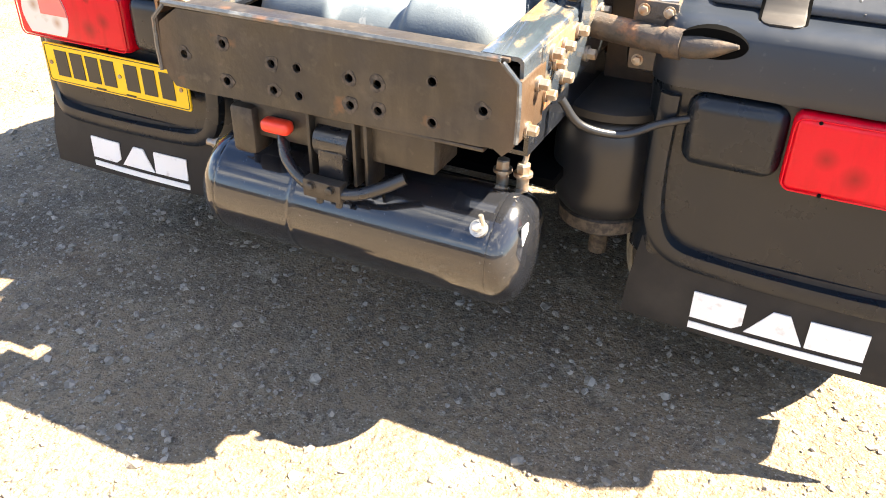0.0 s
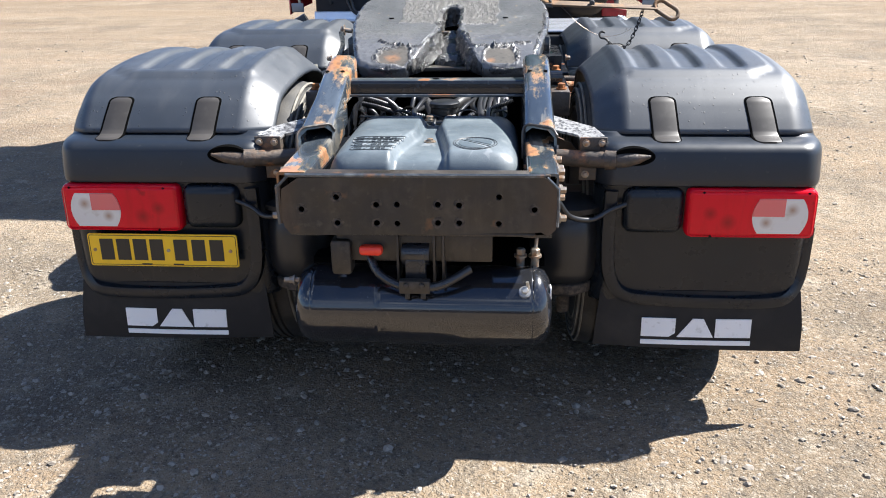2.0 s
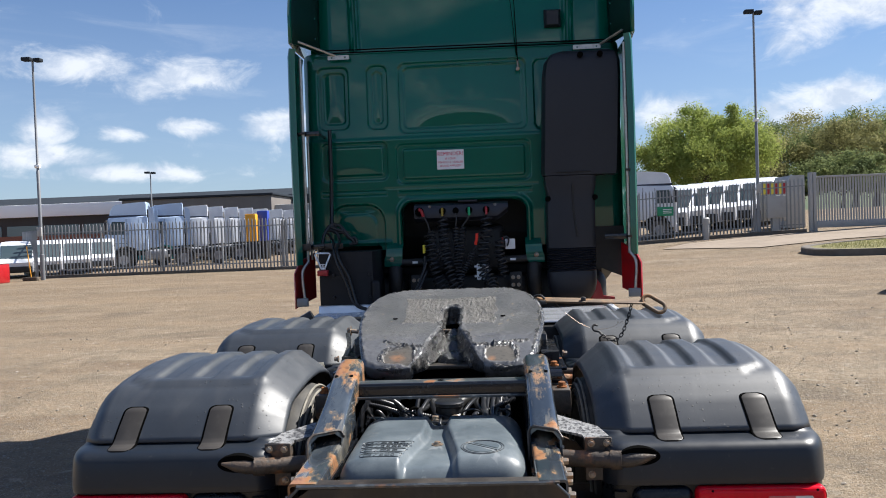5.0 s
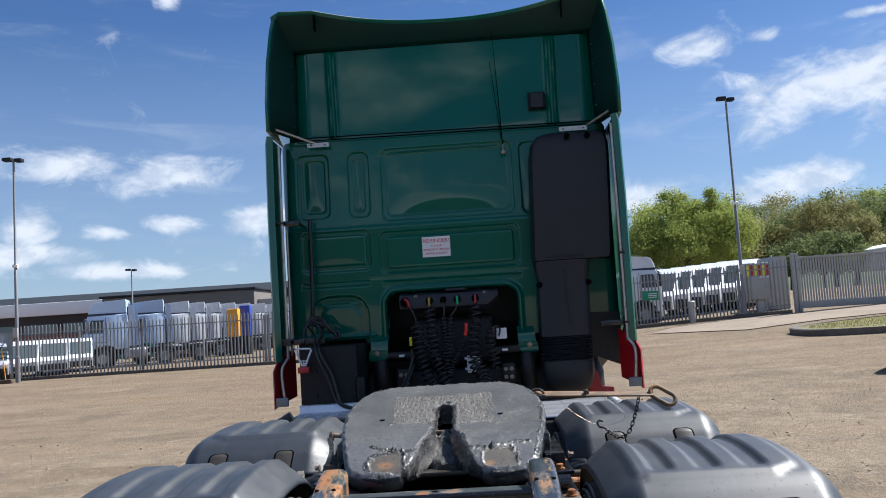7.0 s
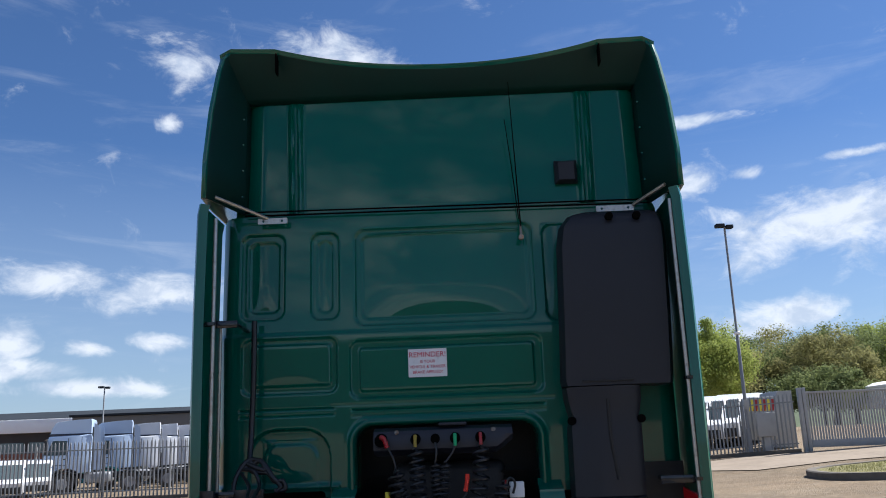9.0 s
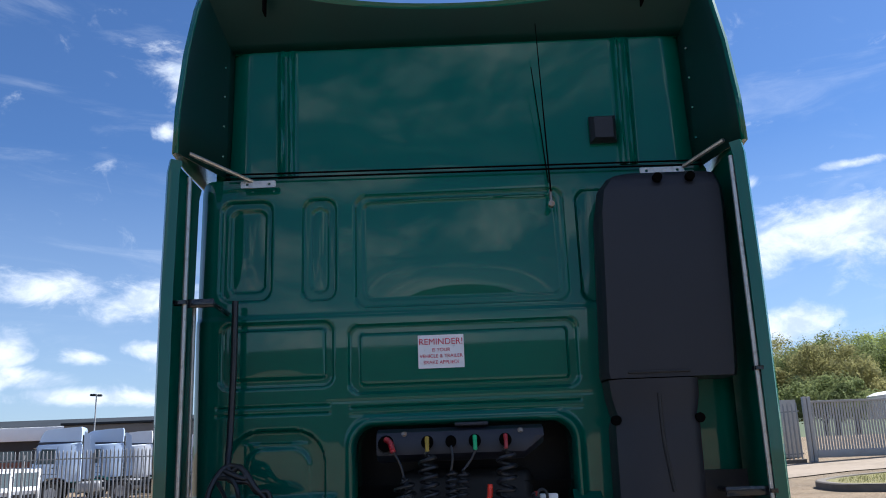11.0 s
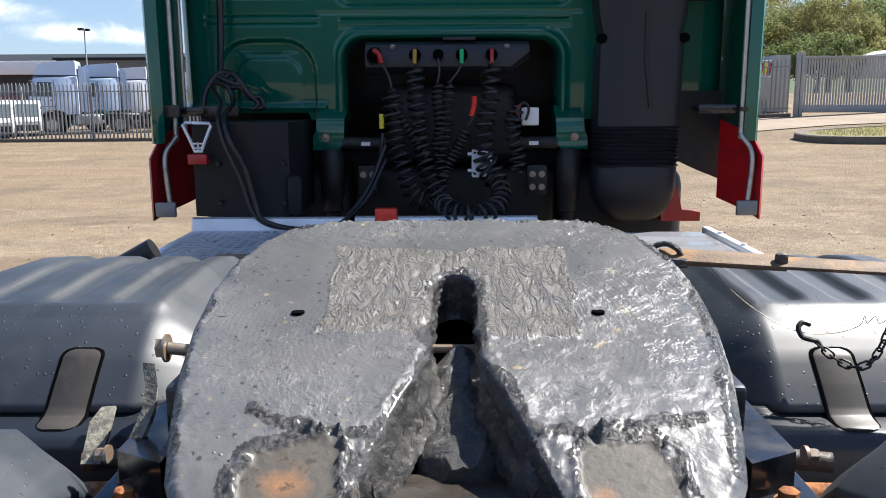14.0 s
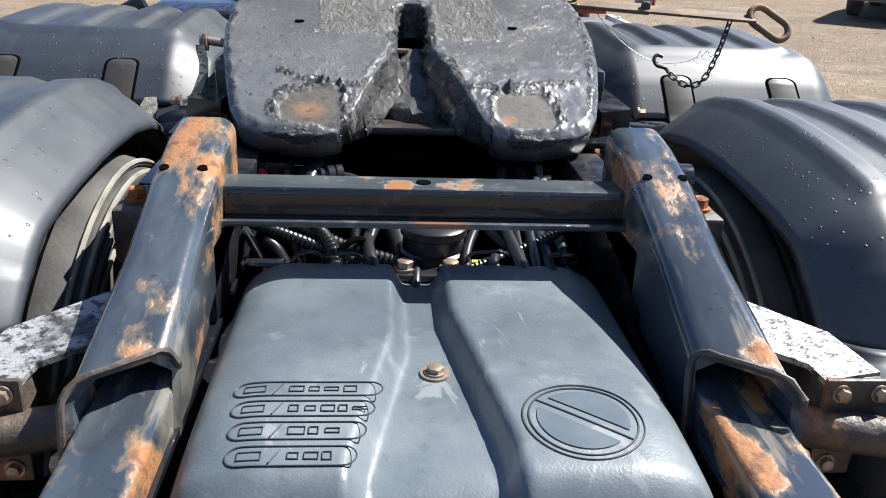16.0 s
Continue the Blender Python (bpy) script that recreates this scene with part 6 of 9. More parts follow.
def chassis_hoses():
    rnd = random.Random(9)
    runs = []
    for k in range(9):
        x = rnd.uniform(-0.27, 0.27)
        runs.append([(x, 0.60 + rnd.uniform(0, 0.1), 0.86), (x + rnd.uniform(-0.1, 0.1), 0.78, 0.92 + rnd.uniform(0, 0.05)), (x + rnd.uniform(-0.06, 0.06), 0.98, 0.93 + rnd.uniform(-0.03, 0.05)), (x + rnd.uniform(-0.05, 0.05), 1.3, 0.92)])
    for k, x in enumerate((0.159, 0.173, 0.188, 0.203)):
        runs.append([(x + 0.01, 0.60, 0.90), (x, 0.80, 0.955), (x, 1.0, 0.98 - 0.006 * (k % 2)), (x + 0.027, 1.285, 0.98), (x + 0.02, 1.6, 0.94)])
    for k, run in enumerate(runs):
        bm = B()
        line = [p + Vector((0.006 * math.sin(9 * p.y + k), 0, 0.008 * math.sin(13 * p.y + 2 * k))) for p in curve(run, 24)]
        fat = 0.008 if k % 3 else 0.0105
        tube(bm, line, [fat * (1 + (0.10 if i % 2 and k % 2 else 0)) for i in range(len(line))], 12)
        part("air_hose", bm, M["hose"], truck, "black ribbed hose")
    for x, y, turn in ((-0.20, 0.76, 0.3), (-0.165, 0.765, -0.4), (-0.14, 0.755, 0.9), (0.195, 0.765, -0.3), (0.215, 0.76, 0.5), (0.10, 0.77, 1.2)):
        bm = B()
        c, s = math.cos(turn), math.sin(turn)
        tube(bm, curve([(x - 0.02 * c, y + 0.05, 0.90), (x - 0.03 * s, y + 0.01, 0.955), (x + 0.02 * c, y - 0.015, 0.975), (x + 0.04, y + 0.02 * s, 0.955), (x + 0.03 * c, y + 0.04, 0.93)], 6), 0.0032, 6)
        part("thin_cable", bm, M["hose"], truck, "thin black cable")
    # corrugated sleeves that lie across the frame
    for k, run in enumerate(([(-0.285, 0.90, 0.99), (-0.20, 0.85, 0.975), (-0.12, 0.815, 0.952), (-0.04, 0.80, 0.935)], [(-0.29, 0.87, 0.975), (-0.22, 0.83, 0.968), (-0.13, 0.80, 0.945), (-0.06, 0.79, 0.92)], [(-0.24, 0.94, 0.985), (-0.19, 0.86, 0.982), (-0.15, 0.80, 0.96), (-0.14, 0.75, 0.915)], [(-0.26, 0.84, 0.955), (-0.235, 0.80, 0.95), (-0.215, 0.765, 0.925), (-0.21, 0.74, 0.88)], [(0.27, 0.88, 0.985), (0.21, 0.83, 0.97), (0.14, 0.81, 0.945), (0.08, 0.80, 0.925)])):
        bm = B()
        line = resample(curve([Vector(p) for p in run], 12), 61)
        fat = 0.0115 if k in (0, 2) else 0.009
        tube(bm, line, [fat * (1.12 if i % 2 else 0.9) for i in range(61)], 12)
        part("hose_sleeve", bm, M["hose"], truck, "black corrugated hose sleeve")
    bm = B()
    tube(bm, curve([(-0.135, 0.79, 0.962), (-0.115, 0.80, 0.974), (-0.10, 0.815, 0.968), (-0.105, 0.83, 0.945)], 6), 0.006, 8)
    part("hose_tie", bm, M["gap"], truck, "black tie round the hoses")
    bm = B()
    box(bm, -0.285, -0.225, 0.745, 0.775, 0.947, 0.951, 0.001)
    part("hose_bracket", bm, M["worn"], truck, "small steel hose bracket")
    # sleeves with red bands, held by a clip on the left rail
    for name, run, r, ribbed, mt, lab in (("sleeve", [(-0.36, 0.93, 0.975), (-0.337, 1.009, 0.98), (-0.309, 1.12, 0.982), (-0.305, 1.2, 0.975), (-0.30, 1.45, 0.93)], 0.0135, True, "hose", "black corrugated sleeve"),
                                          ("sleeve", [(-0.33, 0.90, 0.965), (-0.31, 0.998, 0.978), (-0.278, 1.076, 0.982), (-0.273, 1.18, 0.975), (-0.27, 1.45, 0.93)], 0.0105, False, "dark", "smooth dark hose"),
                                          ("sleeve", [(-0.235, 0.90, 0.95), (-0.23, 0.995, 0.975), (-0.221, 1.136, 0.985), (-0.19, 1.27, 0.985), (-0.15, 1.5, 0.95)], 0.012, False, "dark", "smooth dark hose"),
                                          ("sleeve", [(-0.222, 0.90, 0.96), (-0.214, 0.996, 0.982), (-0.201, 1.16, 0.99), (-0.18, 1.30, 0.985), (-0.13, 1.5, 0.95)], 0.013, True, "hose", "black corrugated sleeve"),
                                          ("sleeve", [(-0.20, 0.93, 0.955), (-0.185, 1.02, 0.985), (-0.178, 1.09, 0.98), (-0.19, 1.2, 0.95)], 0.011, True, "hose", "black corrugated sleeve"),
                                          ("sleeve", [(-0.115, 0.90, 0.93), (-0.115, 1.02, 0.965), (-0.12, 1.10, 0.955), (-0.13, 1.2, 0.92)], 0.009, True, "hose", "black corrugated sleeve"),
                                          ("coolant_pipe", [(-0.165, 1.17, 0.955), (-0.134, 1.12, 0.968), (-0.09, 1.06, 0.962), (-0.05, 0.99, 0.935), (-0.02, 0.88, 0.88)], 0.024, False, "dark", "thick dusty black pipe"),
                                          ("coolant_pipe", [(0.13, 1.30, 0.88), (0.10, 1.12, 0.945), (0.07, 1.03, 0.955), (0.04, 0.97, 0.93), (0.03, 0.86, 0.86)], 0.022, False, "dark", "thick dusty black pipe"),
                                          ("sleeve", [(0.215, 0.90, 0.95), (0.218, 1.0, 0.975), (0.235, 1.15, 0.975), (0.24, 1.4, 0.94)], 0.010, True, "hose", "black corrugated sleeve")):
        bm = B()
        line = resample(curve([Vector(p) for p in run], 14), 91)
        tube(bm, line, [r * ((1.10 if i % 2 else 0.88) if ribbed else 1.0) for i in range(91)], 12)
        part(name, bm, M[mt], truck, lab)
    for p, q, r in (((-0.3125, 1.108, 0.9825), (-0.308, 1.128, 0.9825), 0.0158), ((-0.283, 1.062, 0.9815), (-0.274, 1.09, 0.9822), 0.0122), ((-0.3075, 1.15, 0.980), (-0.3065, 1.162, 0.979), 0.0155)):
        bm = B()
        tube(bm, [p, q], r, 14)
        part("red_band", bm, M["red_tape"], truck, "red tape band")
    bm = B()
    box(bm, -0.336, -0.246, 1.132, 1.142, 0.968, 1.006, 0.002)
    box(bm, -0.256, -0.246, 1.09, 1.14, 0.95, 1.006, 0.002)
    box(bm, -0.30, -0.292, 1.126, 1.146, 0.968, 1.004, 0.002)
    part("hose_clip", bm, M["hose"], truck, "black plastic hose clip")
    bm = B()
    c0, c1 = Vector((-0.203, 1.103, 0.985)), Vector((-0.146, 1.120, 0.988))
    marks = [(0, 0.012), (0.25, 0.012), (0.26, 0.019), (0.36, 0.019), (0.37, 0.016), (0.5, 0.016), (0.51, 0.022), (0.72, 0.022), (0.73, 0.019), (0.78, 0.019), (0.79, 0.022), (1.0, 0.022)]
    tube(bm, [c0.lerp(c1, t) for t, _ in marks], [r for _, r in marks], 20)
    part("screw_cap", bm, M["hose"], truck, "black ribbed screw cap")
    for x, y in ((0.191, 1.173), (0.177, 1.086)):
        bm = B()
        tube(bm, [(x - 0.028 + u, y, 0.98 + v) for u, v in rrect(0, 0.06, -0.014, 0.014, 0.012, 4)], 0.0028, 6, closed=True)
        part("hose_tie", bm, M["gap"], truck, "black tie round the hoses")
    bm = B()
    loft(bm, [[(0.02 + r * math.cos(a), 0.85 + r * math.sin(a), z) for a in (2 * math.pi * k / 28 for k in range(28))] for z, r in ((0.86, 0.052), (0.925, 0.052), (0.929, 0.058), (0.941, 0.058), (0.945, 0.053), (0.968, 0.053), (0.972, 0.057), (0.985, 0.057), (0.99, 0.050))])
    part("canister", bm, M["hose"], truck, "black round canister")
    bm = B()
    box(bm, -0.055, 0.06, 0.755, 0.83, 0.917, 0.932, 0.005)
    part("notch_bracket", bm, M["black"], truck)
    for x in (-0.03, 0.045):
        bm = B()
        hexbolt(bm, (x, 0.782, 0.932), (0, 0, 1), 0.014, 0.016)
        part("bracket_bolt", bm, M["bolt"], truck)
    for x in (-0.14, 0.10):
        bm = B()
        box(bm, x - 0.018, x + 0.018, 0.80, 0.812, 0.93, 0.938, 0.002)
        part("tag", bm, M["yellow_plastic"], truck, "small yellow tag")
    bm = B()
    tube(bm, [(0.247, 1.05, 0.955), (0.250, 1.07, 0.985), (0.252, 1.09, 0.99)], [0.017, 0.015, 0.010], 12)
    tube(bm, [(0.252, 1.09, 0.988), (0.255, 1.14, 0.992), (0.257, 1.17, 0.996)], [0.007, 0.006, 0.009], 10)
    tube(bm, [(0.238, 1.115, 0.99), (0.272, 1.115, 0.992)], 0.006, 8)
    tube(bm, [(0.225, 1.055, 0.975), (0.275, 1.055, 0.975)], 0.010, 10)
    part("valve_cock", bm, M["rod"], truck, "pale valve cock with lever")
    # added closing pan and cross tubes below, coloured black for the shade in the chassis
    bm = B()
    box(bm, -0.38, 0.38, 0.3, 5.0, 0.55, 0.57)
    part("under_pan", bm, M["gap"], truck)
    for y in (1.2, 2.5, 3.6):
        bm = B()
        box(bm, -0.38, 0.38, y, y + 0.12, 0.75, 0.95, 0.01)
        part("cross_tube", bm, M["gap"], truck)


chassis_hoses()


# ---- cab ----
CABY = 3.87


def cab():
    # body shell that closes the cab towards the front
    bm = B()
    loft(bm, [[(-w, y, z0), (w, y, z0), (w, y, 2.6), (w * 0.97, y, z1 - 0.15), (w * 0.8, y, z1), (-w * 0.8, y, z1), (-w * 0.97, y, z1 - 0.15), (-w, y, 2.6)] for y, w, z0, z1 in ((4.0, 1.16, 1.60, 3.72), (4.3, 1.2, 1.35, 3.78), (5.5, 1.22, 1.1, 3.7), (6.0, 1.2, 1.0, 2.9))], True, False)
    c = part("cab", bm, [M["green"], M["dark"]], truck, "glossy dark green sleeper cab")
    for p in c.data.polygons:
        p.material_index = 1 if abs(p.normal.x) < 0.3 and p.center.z < 1.6 else 0
    # rear wall with its pressings
    press = [(-1.085, -0.845, 2.41, 2.885, 0.05, 0.014), (-1.045, -0.875, 2.45, 2.845, 0.04, 0.012), (-0.712, -0.553, 2.40, 2.885, 0.055, 0.014), (-0.675, -0.59, 2.44, 2.845, 0.04, 0.008), (-0.475, 0.485, 2.36, 2.895, 0.06, 0.010), (-0.44, 0.452, 2.395, 2.862, 0.045, 0.007),
             (-1.07, -0.565, 2.02, 2.315, 0.05, 0.012), (-1.02, -0.60, 2.06, 2.28, 0.02, -0.010), (-0.505, 0.50, 1.985, 2.29, 0.05, 0.012), (-0.455, 0.455, 2.02, 2.25, 0.02, -0.012), (-1.03, -0.605, 1.30, 1.850, 0.14, 0.024), (-0.955, -0.67, 1.30, 1.775, 0.08, -0.007),
             (-1.08, -0.58, 1.938, 1.952, 0.006, 0.008), (-1.08, -0.58, 1.905, 1.918, 0.006, 0.008), (-0.50, 0.50, 1.925, 1.94, 0.006, 0.010), (-0.50, 0.50, 1.895, 1.905, 0.004, 0.006), (-0.6, 0.55, 1.955, 1.965, 0.004, 0.006), (0.53, 0.7, 2.35, 2.88, 0.06, 0.012)]
    us, vs = np.arange(-1.206, 1.19, 0.0065), np.arange(1.49, 3.0, 0.0065)

    def sd(u, v):
        outer = sd_rrect(u, v, -1.195, 1.17, 1.50, 2.985, 0.04)
        hole = sd_rrect(u, v, -0.474, 0.449, 1.0, 1.843, 0.08)
        hole2 = sd_rrect(u, v, -1.2, -0.64, 1.2, 1.535, 0.02)
        return np.maximum(np.maximum(outer, -hole), -hole2)

    def shape(u, v, d):
        y = np.full(u.shape, CABY)
        for x0, x1, z0, z1, r, dep in press:
            s = sd_rrect(u, v, x0, x1, z0, z1, r)
            t = np.clip(-s / 0.011, 0, 1)
            y += 1.35 * dep * t * t * (3 - 2 * t)
        # the wall leans back above a chamfer and tucks in below it; panels are slightly pillowed
        up = np.clip((v - 2.325) / 0.02, 0, 1)
        y += up * (0.008 + 0.025 * (v - 2.33)) + (1 - up) * (0.025 * (2.33 - v) - 0.0045)
        for x0, x1, z0, z1, h in ((-0.44, 0.452, 2.395, 2.862, 0.013), (-1.04, -0.88, 2.455, 2.84, 0.008), (-0.67, -0.595, 2.445, 2.84, 0.007), (-1.02, -0.60, 2.06, 2.28, 0.004), (-0.965, -0.68, 1.56, 1.79, 0.010), (0.53, 0.7, 2.35, 2.88, 0.008)):
            a, b = (2 * u - x0 - x1) / (x1 - x0), (2 * v - z0 - z1) / (z1 - z0)
            y -= h * np.maximum(1 - a * a, 0) * (1 - np.clip((-0.1 - b) / 0.9, 0, 1) ** 2) * (np.abs(b) < 1)
        # rolled edge round the opening, corners turned forward
        hole = sd_rrect(u, v, -0.474, 0.449, 1.0, 1.843, 0.08)
        y -= 0.018 * np.exp(-((hole - 0.024) / 0.017) ** 2)
        y += 0.05 * np.clip(1 - hole / 0.012, 0, 1) ** 2
        y -= 0.014 * np.exp(-((v - 1.557) / 0.013) ** 2) * (u < -0.56)
        y += 0.10 * np.clip((np.abs(u + 0.01) - 1.10) / 0.1, 0, 1) ** 2
        return np.stack([u, y, v], 1)

    pts, faces, border = clipped_grid(us, vs, sd, shape)
    low = {}
    for a, b in border:
        for k in (a, b):
            if k not in low:
                low[k] = len(pts)
                x, y, z = pts[k]
                pts.append((x, y + 0.14, z))
        faces.append([b, a, low[a], low[b]])
    part("rear_wall", (pts, [], faces), M["green"], c, "pressed green rear wall", deg=50)
    # seam gutter
    bm = B()
    for z in (2.985, 3.005):
        tube(bm, [(-1.06, CABY - 0.004, z + 0.0), (1.12, CABY - 0.004, z - 0.02)], 0.0045, 8)
    part("seam", bm, M["gap"], c, "dark roof seam")
    # high roof rear wall with two upright ribs
    us, vs = np.arange(-1.15, 1.151, 0.0075), np.arange(2.99, 3.85, 0.02)

    def shape2(u, v, d):
        y = CABY + 0.035 + 0.05 * np.clip((v - 3.0) / 0.8, 0, 1)
        for xc in (-0.785, 0.795):
            lean = xc * (1 + 0.035 * (v - 3.0))
            s = np.abs(u - lean)
            y = y - (0.030 * np.exp(-(s / 0.036) ** 6) - 0.022 * np.exp(-(s / 0.014) ** 4)) * np.clip((3.66 - v) / 0.04, 0, 1)
        y = y + 0.05 * np.clip((np.abs(u - 0.02) - 0.98) / 0.12, 0, 1) ** 2
        return np.stack([u, y, v], 1)

    pts, faces, _ = clipped_grid(us, vs, lambda u, v: sd_rrect(u, v, -1.13, 1.14, 2.99, 3.83, 0.02), shape2)
    part("roof_rear_wall", (pts, [], faces), M["green"], c, deg=60)
    # roof collar: overhanging lip, dished in the middle
    bm = B()
    rings = []
    for k in range(41):
        x = -1.185 + 2.385 * k / 40
        s = (x - 0.01) / 1.19
        lipz = 3.788 + 0.105 * min(1, abs(s) / 0.75) ** 2.2 - (0.02 if s > 0 else -0.02) * abs(s)
        if abs(s) > 0.97:
            lipz -= 0.035
        yl = 3.74 + 0.05 * (1 - abs(s) ** 2)
        rings.append([(x, 3.95, 3.66), (x, 3.90, 3.685), (x, yl + 0.05, lipz - 0.055), (x, yl + 0.012, lipz - 0.018), (x, yl, lipz), (x, yl + 0.03, lipz + 0.012), (x, 4.3, lipz + 0.03), (x, 5.2, 3.80)])
    loft(bm, rings, False, False)
    box(bm, -1.19, 1.2, 3.97, 5.7, 3.66, 3.72)
    lip = part("roof_collar", bm, [M["green"], M["collar_shaded"]], c, "overhanging green roof collar with dished top")
    # faces under the lip take the darker green that stands for shade
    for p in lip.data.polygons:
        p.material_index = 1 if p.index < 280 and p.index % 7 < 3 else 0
    thicken(lip, 0.01, 0)
    for x, z in ((-0.875, 3.865), (0.90, 3.835)):
        bm = B()
        box(bm, x - 0.004, x + 0.004, 3.742, 3.80, z - 0.10, z + 0.012, 0.001)
        part("collar_joint", bm, M["gap"], lip, "dark joint of the collar corner")
    for sx in (-1, 1):
        # upper side collar
        bm = B()
        rings = []
        for z, yr, xr in ((2.985, 3.56, 1.205), (3.2, 3.60, 1.215), (3.5, 3.66, 1.21), (3.75, 3.715, 1.19), (3.84, 3.735, 1.175), (3.885, 3.75, 1.14)):
            dz = -0.02 * sx
            rings.append([(sx * 1.085 + 0.02, 3.96, z + dz), (sx * 1.10 + 0.02, 3.90, z + dz), (sx * (xr - 0.03) + 0.01, yr + 0.07, z + dz), (sx * (xr - 0.008) + 0.01, yr + 0.012, z + dz), (sx * xr + 0.01, yr, z + dz), (sx * (xr + 0.012) + 0.01, yr + 0.01, z + dz), (sx * (xr + 0.03) + 0.01, yr + 0.25, z + dz), (sx * (xr + 0.03) + 0.01, 5.0, z + dz)])
        loft(bm, rings, False, False)
        p = part("side_collar", bm, [M["green"], M["collar_shaded"]], c, "upper side collar")
        # inward faces get the same painted shade
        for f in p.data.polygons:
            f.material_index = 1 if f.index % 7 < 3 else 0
        thicken(p, 0.008, 0)
        # lower side deflector, with turned-in rear edge
        bm = B()
        rings = []
        yf = 3.92 if sx < 0 else 4.15
        yb = -0.07 if sx < 0 else -0.03
        for z, o in ((1.42, 0.0), (1.44, 0.0), (1.9, 0.004), (2.4, 0.006), (2.9, 0.0), (2.955, -0.01)):
            x = 1.195 + o
            rings.append([(sx * (x - 0.035), 3.60 + yb, z), (sx * (x - 0.012), 3.575 + yb, z), (sx * x, 3.565 + yb, z), (sx * (x + 0.012), 3.58 + yb, z), (sx * (x + 0.015), yf, z), (sx * (x + 0.003), yf, z), (sx * (x - 0.002), 3.62 + yb, z)])
        loft(bm, rings)
        p = part("side_deflector", bm, M["green"], c, "upright green side deflector")
        # red lower flap with grey corner plate
        bm = B()
        loft(bm, [[(sx * 1.215, 3.50, z0), (sx * 1.225, 3.51, z0), (sx * 1.215, 3.62, z0 + 0.02), (sx * 1.13, 3.76, z0 + 0.06), (sx * 1.12, 3.75, z0 + 0.06), (sx * 1.20, 3.61, z0 + 0.02)] for z0 in (1.11, 1.36)] + [[(sx * 1.185, 3.56, 1.45), (sx * 1.195, 3.57, 1.45), (sx * 1.185, 3.64, 1.46), (sx * 1.13, 3.76, 1.50), (sx * 1.12, 3.75, 1.50), (sx * 1.17, 3.63, 1.46)]])
        fl = part("lower_flap", bm, M["red"], truck, "red painted flap under the deflector")
        bm = B()
        box(bm, *sorted((sx * 1.125, sx * 1.208)), 3.495, 3.515, 1.125, 1.185, 0.006)
        part("corner_plate", bm, M["galv"], fl, "grey steel corner plate")
        # stays and rods
        bm = B()
        rx = -1.135 if sx < 0 else 1.155
        tube(bm, curve([(rx, 3.585, 2.90), (rx, 3.585, 2.2), (rx + 0.0, 3.585, 1.50), (rx + sx * -0.0, 3.575, 1.44), (rx + sx * 0.035, 3.54, 1.36), (rx + sx * 0.02, 3.53, 1.15)], 6), 0.011, 12)
        part("stay_rod", bm, M["rod"], c, "bare steel stay rod")
        for z in ((1.545, 2.36) if sx < 0 else (1.545, 2.01)):
            bm = B()
            tube(bm, [(rx - sx * 0.012, 3.568, z), (rx + sx * 0.05, 3.568, z), (rx + sx * 0.05, 3.60, z), (rx - sx * 0.012, 3.60, z)], 0.011, 4)
            if sx < 0 or z < 1.9:
                box(bm, *sorted((sx * (1.02 if sx < 0 else 0.985), rx)), 3.60, 3.612, z - 0.018, z + 0.018, 0.003)
                tube(bm, [(sx * 1.03, 3.606, z), (sx * 1.04, CABY + 0.03, z)], 0.012, 8)
            part("stay_clamp", bm, M["worn"], c, "dark steel clamp")
    # second upright rod beside the gap
    bm = B()
    tube(bm, [(-1.125, 3.68, 2.36), (-1.13, 3.70, 1.45)], 0.009, 8)
    part("stay_rod", bm, M["rod"], c)
    for (x0, x1, z), arm in (((-0.985, -0.825, 2.945), ((-0.93, 3.85, 2.96), (-1.16, 3.64, 3.03))), ((0.83, 1.03, 2.935), ((1.03, 3.84, 2.95), (1.16, 3.66, 3.0)))):
        bm = B()
        plate(bm, rrect(x0, x1, z - 0.016, z + 0.016, 0.006), [circle(x0 + 0.03, z, 0.007), circle(x1 - 0.03, z, 0.007)], lambda u, v, w: (u, CABY - 0.03 + w, v), 0.01)
        tube(bm, [arm[0], arm[1]], 0.010, 8)
        part("hinge_bracket", bm, M["rod"], c, "galvanised hinge bracket")
    for z in (3.1, 3.25, 3.4, 3.55):
        for sx in (-1, 1):
            bm = B()
            cyl(bm, (sx * 1.10 + 0.015, 3.885, z), (sx * 1.095 + 0.015, 3.875, z), 0.005, seg=8)
            part("rivet", bm, M["green"], c)
    # vent
    bm = B()
    loft(bm, [[(0.69 + sxx * w, y, z) for sxx, z in ((-1, z0), (1, z0), (1, z1), (-1, z1))] for w, y, z0, z1 in ((0.062, 3.905, 3.10, 3.23), (0.06, 3.885, 3.10, 3.228), (0.042, 3.862, 3.115, 3.215))])
    for sxx in (-1, 1):
        for z in (3.108, 3.222):
            hexbolt(bm, (0.69 + sxx * 0.054, 3.886, z), (0, -1, 0), 0.005, 0.005)
    part("vent", bm, M["intake"], c, "small black vent cover")
    # whip aerials
    bm = B()
    cyl(bm, (0.423, 3.85, 2.805), (0.423, 3.86, 2.87), 0.007, seg=10)
    cyl(bm, (0.423, 3.84, 2.80), (0.423, 3.87, 2.80), 0.014, seg=12)
    aer = part("aerial", bm, M["bolt"], c, "thin black whip aerial")
    bm = B()
    tube(bm, [(0.423, 3.85, 2.86), (0.41, 3.82, 3.25), (0.395, 3.78, 3.66)], [0.004, 0.003, 0.002], 6)
    tube(bm, [(0.415, 3.85, 2.90), (0.39, 3.83, 3.2), (0.365, 3.80, 3.45)], [0.003, 0.0025, 0.002], 6)
    part("whip", bm, M["gap"], aer)
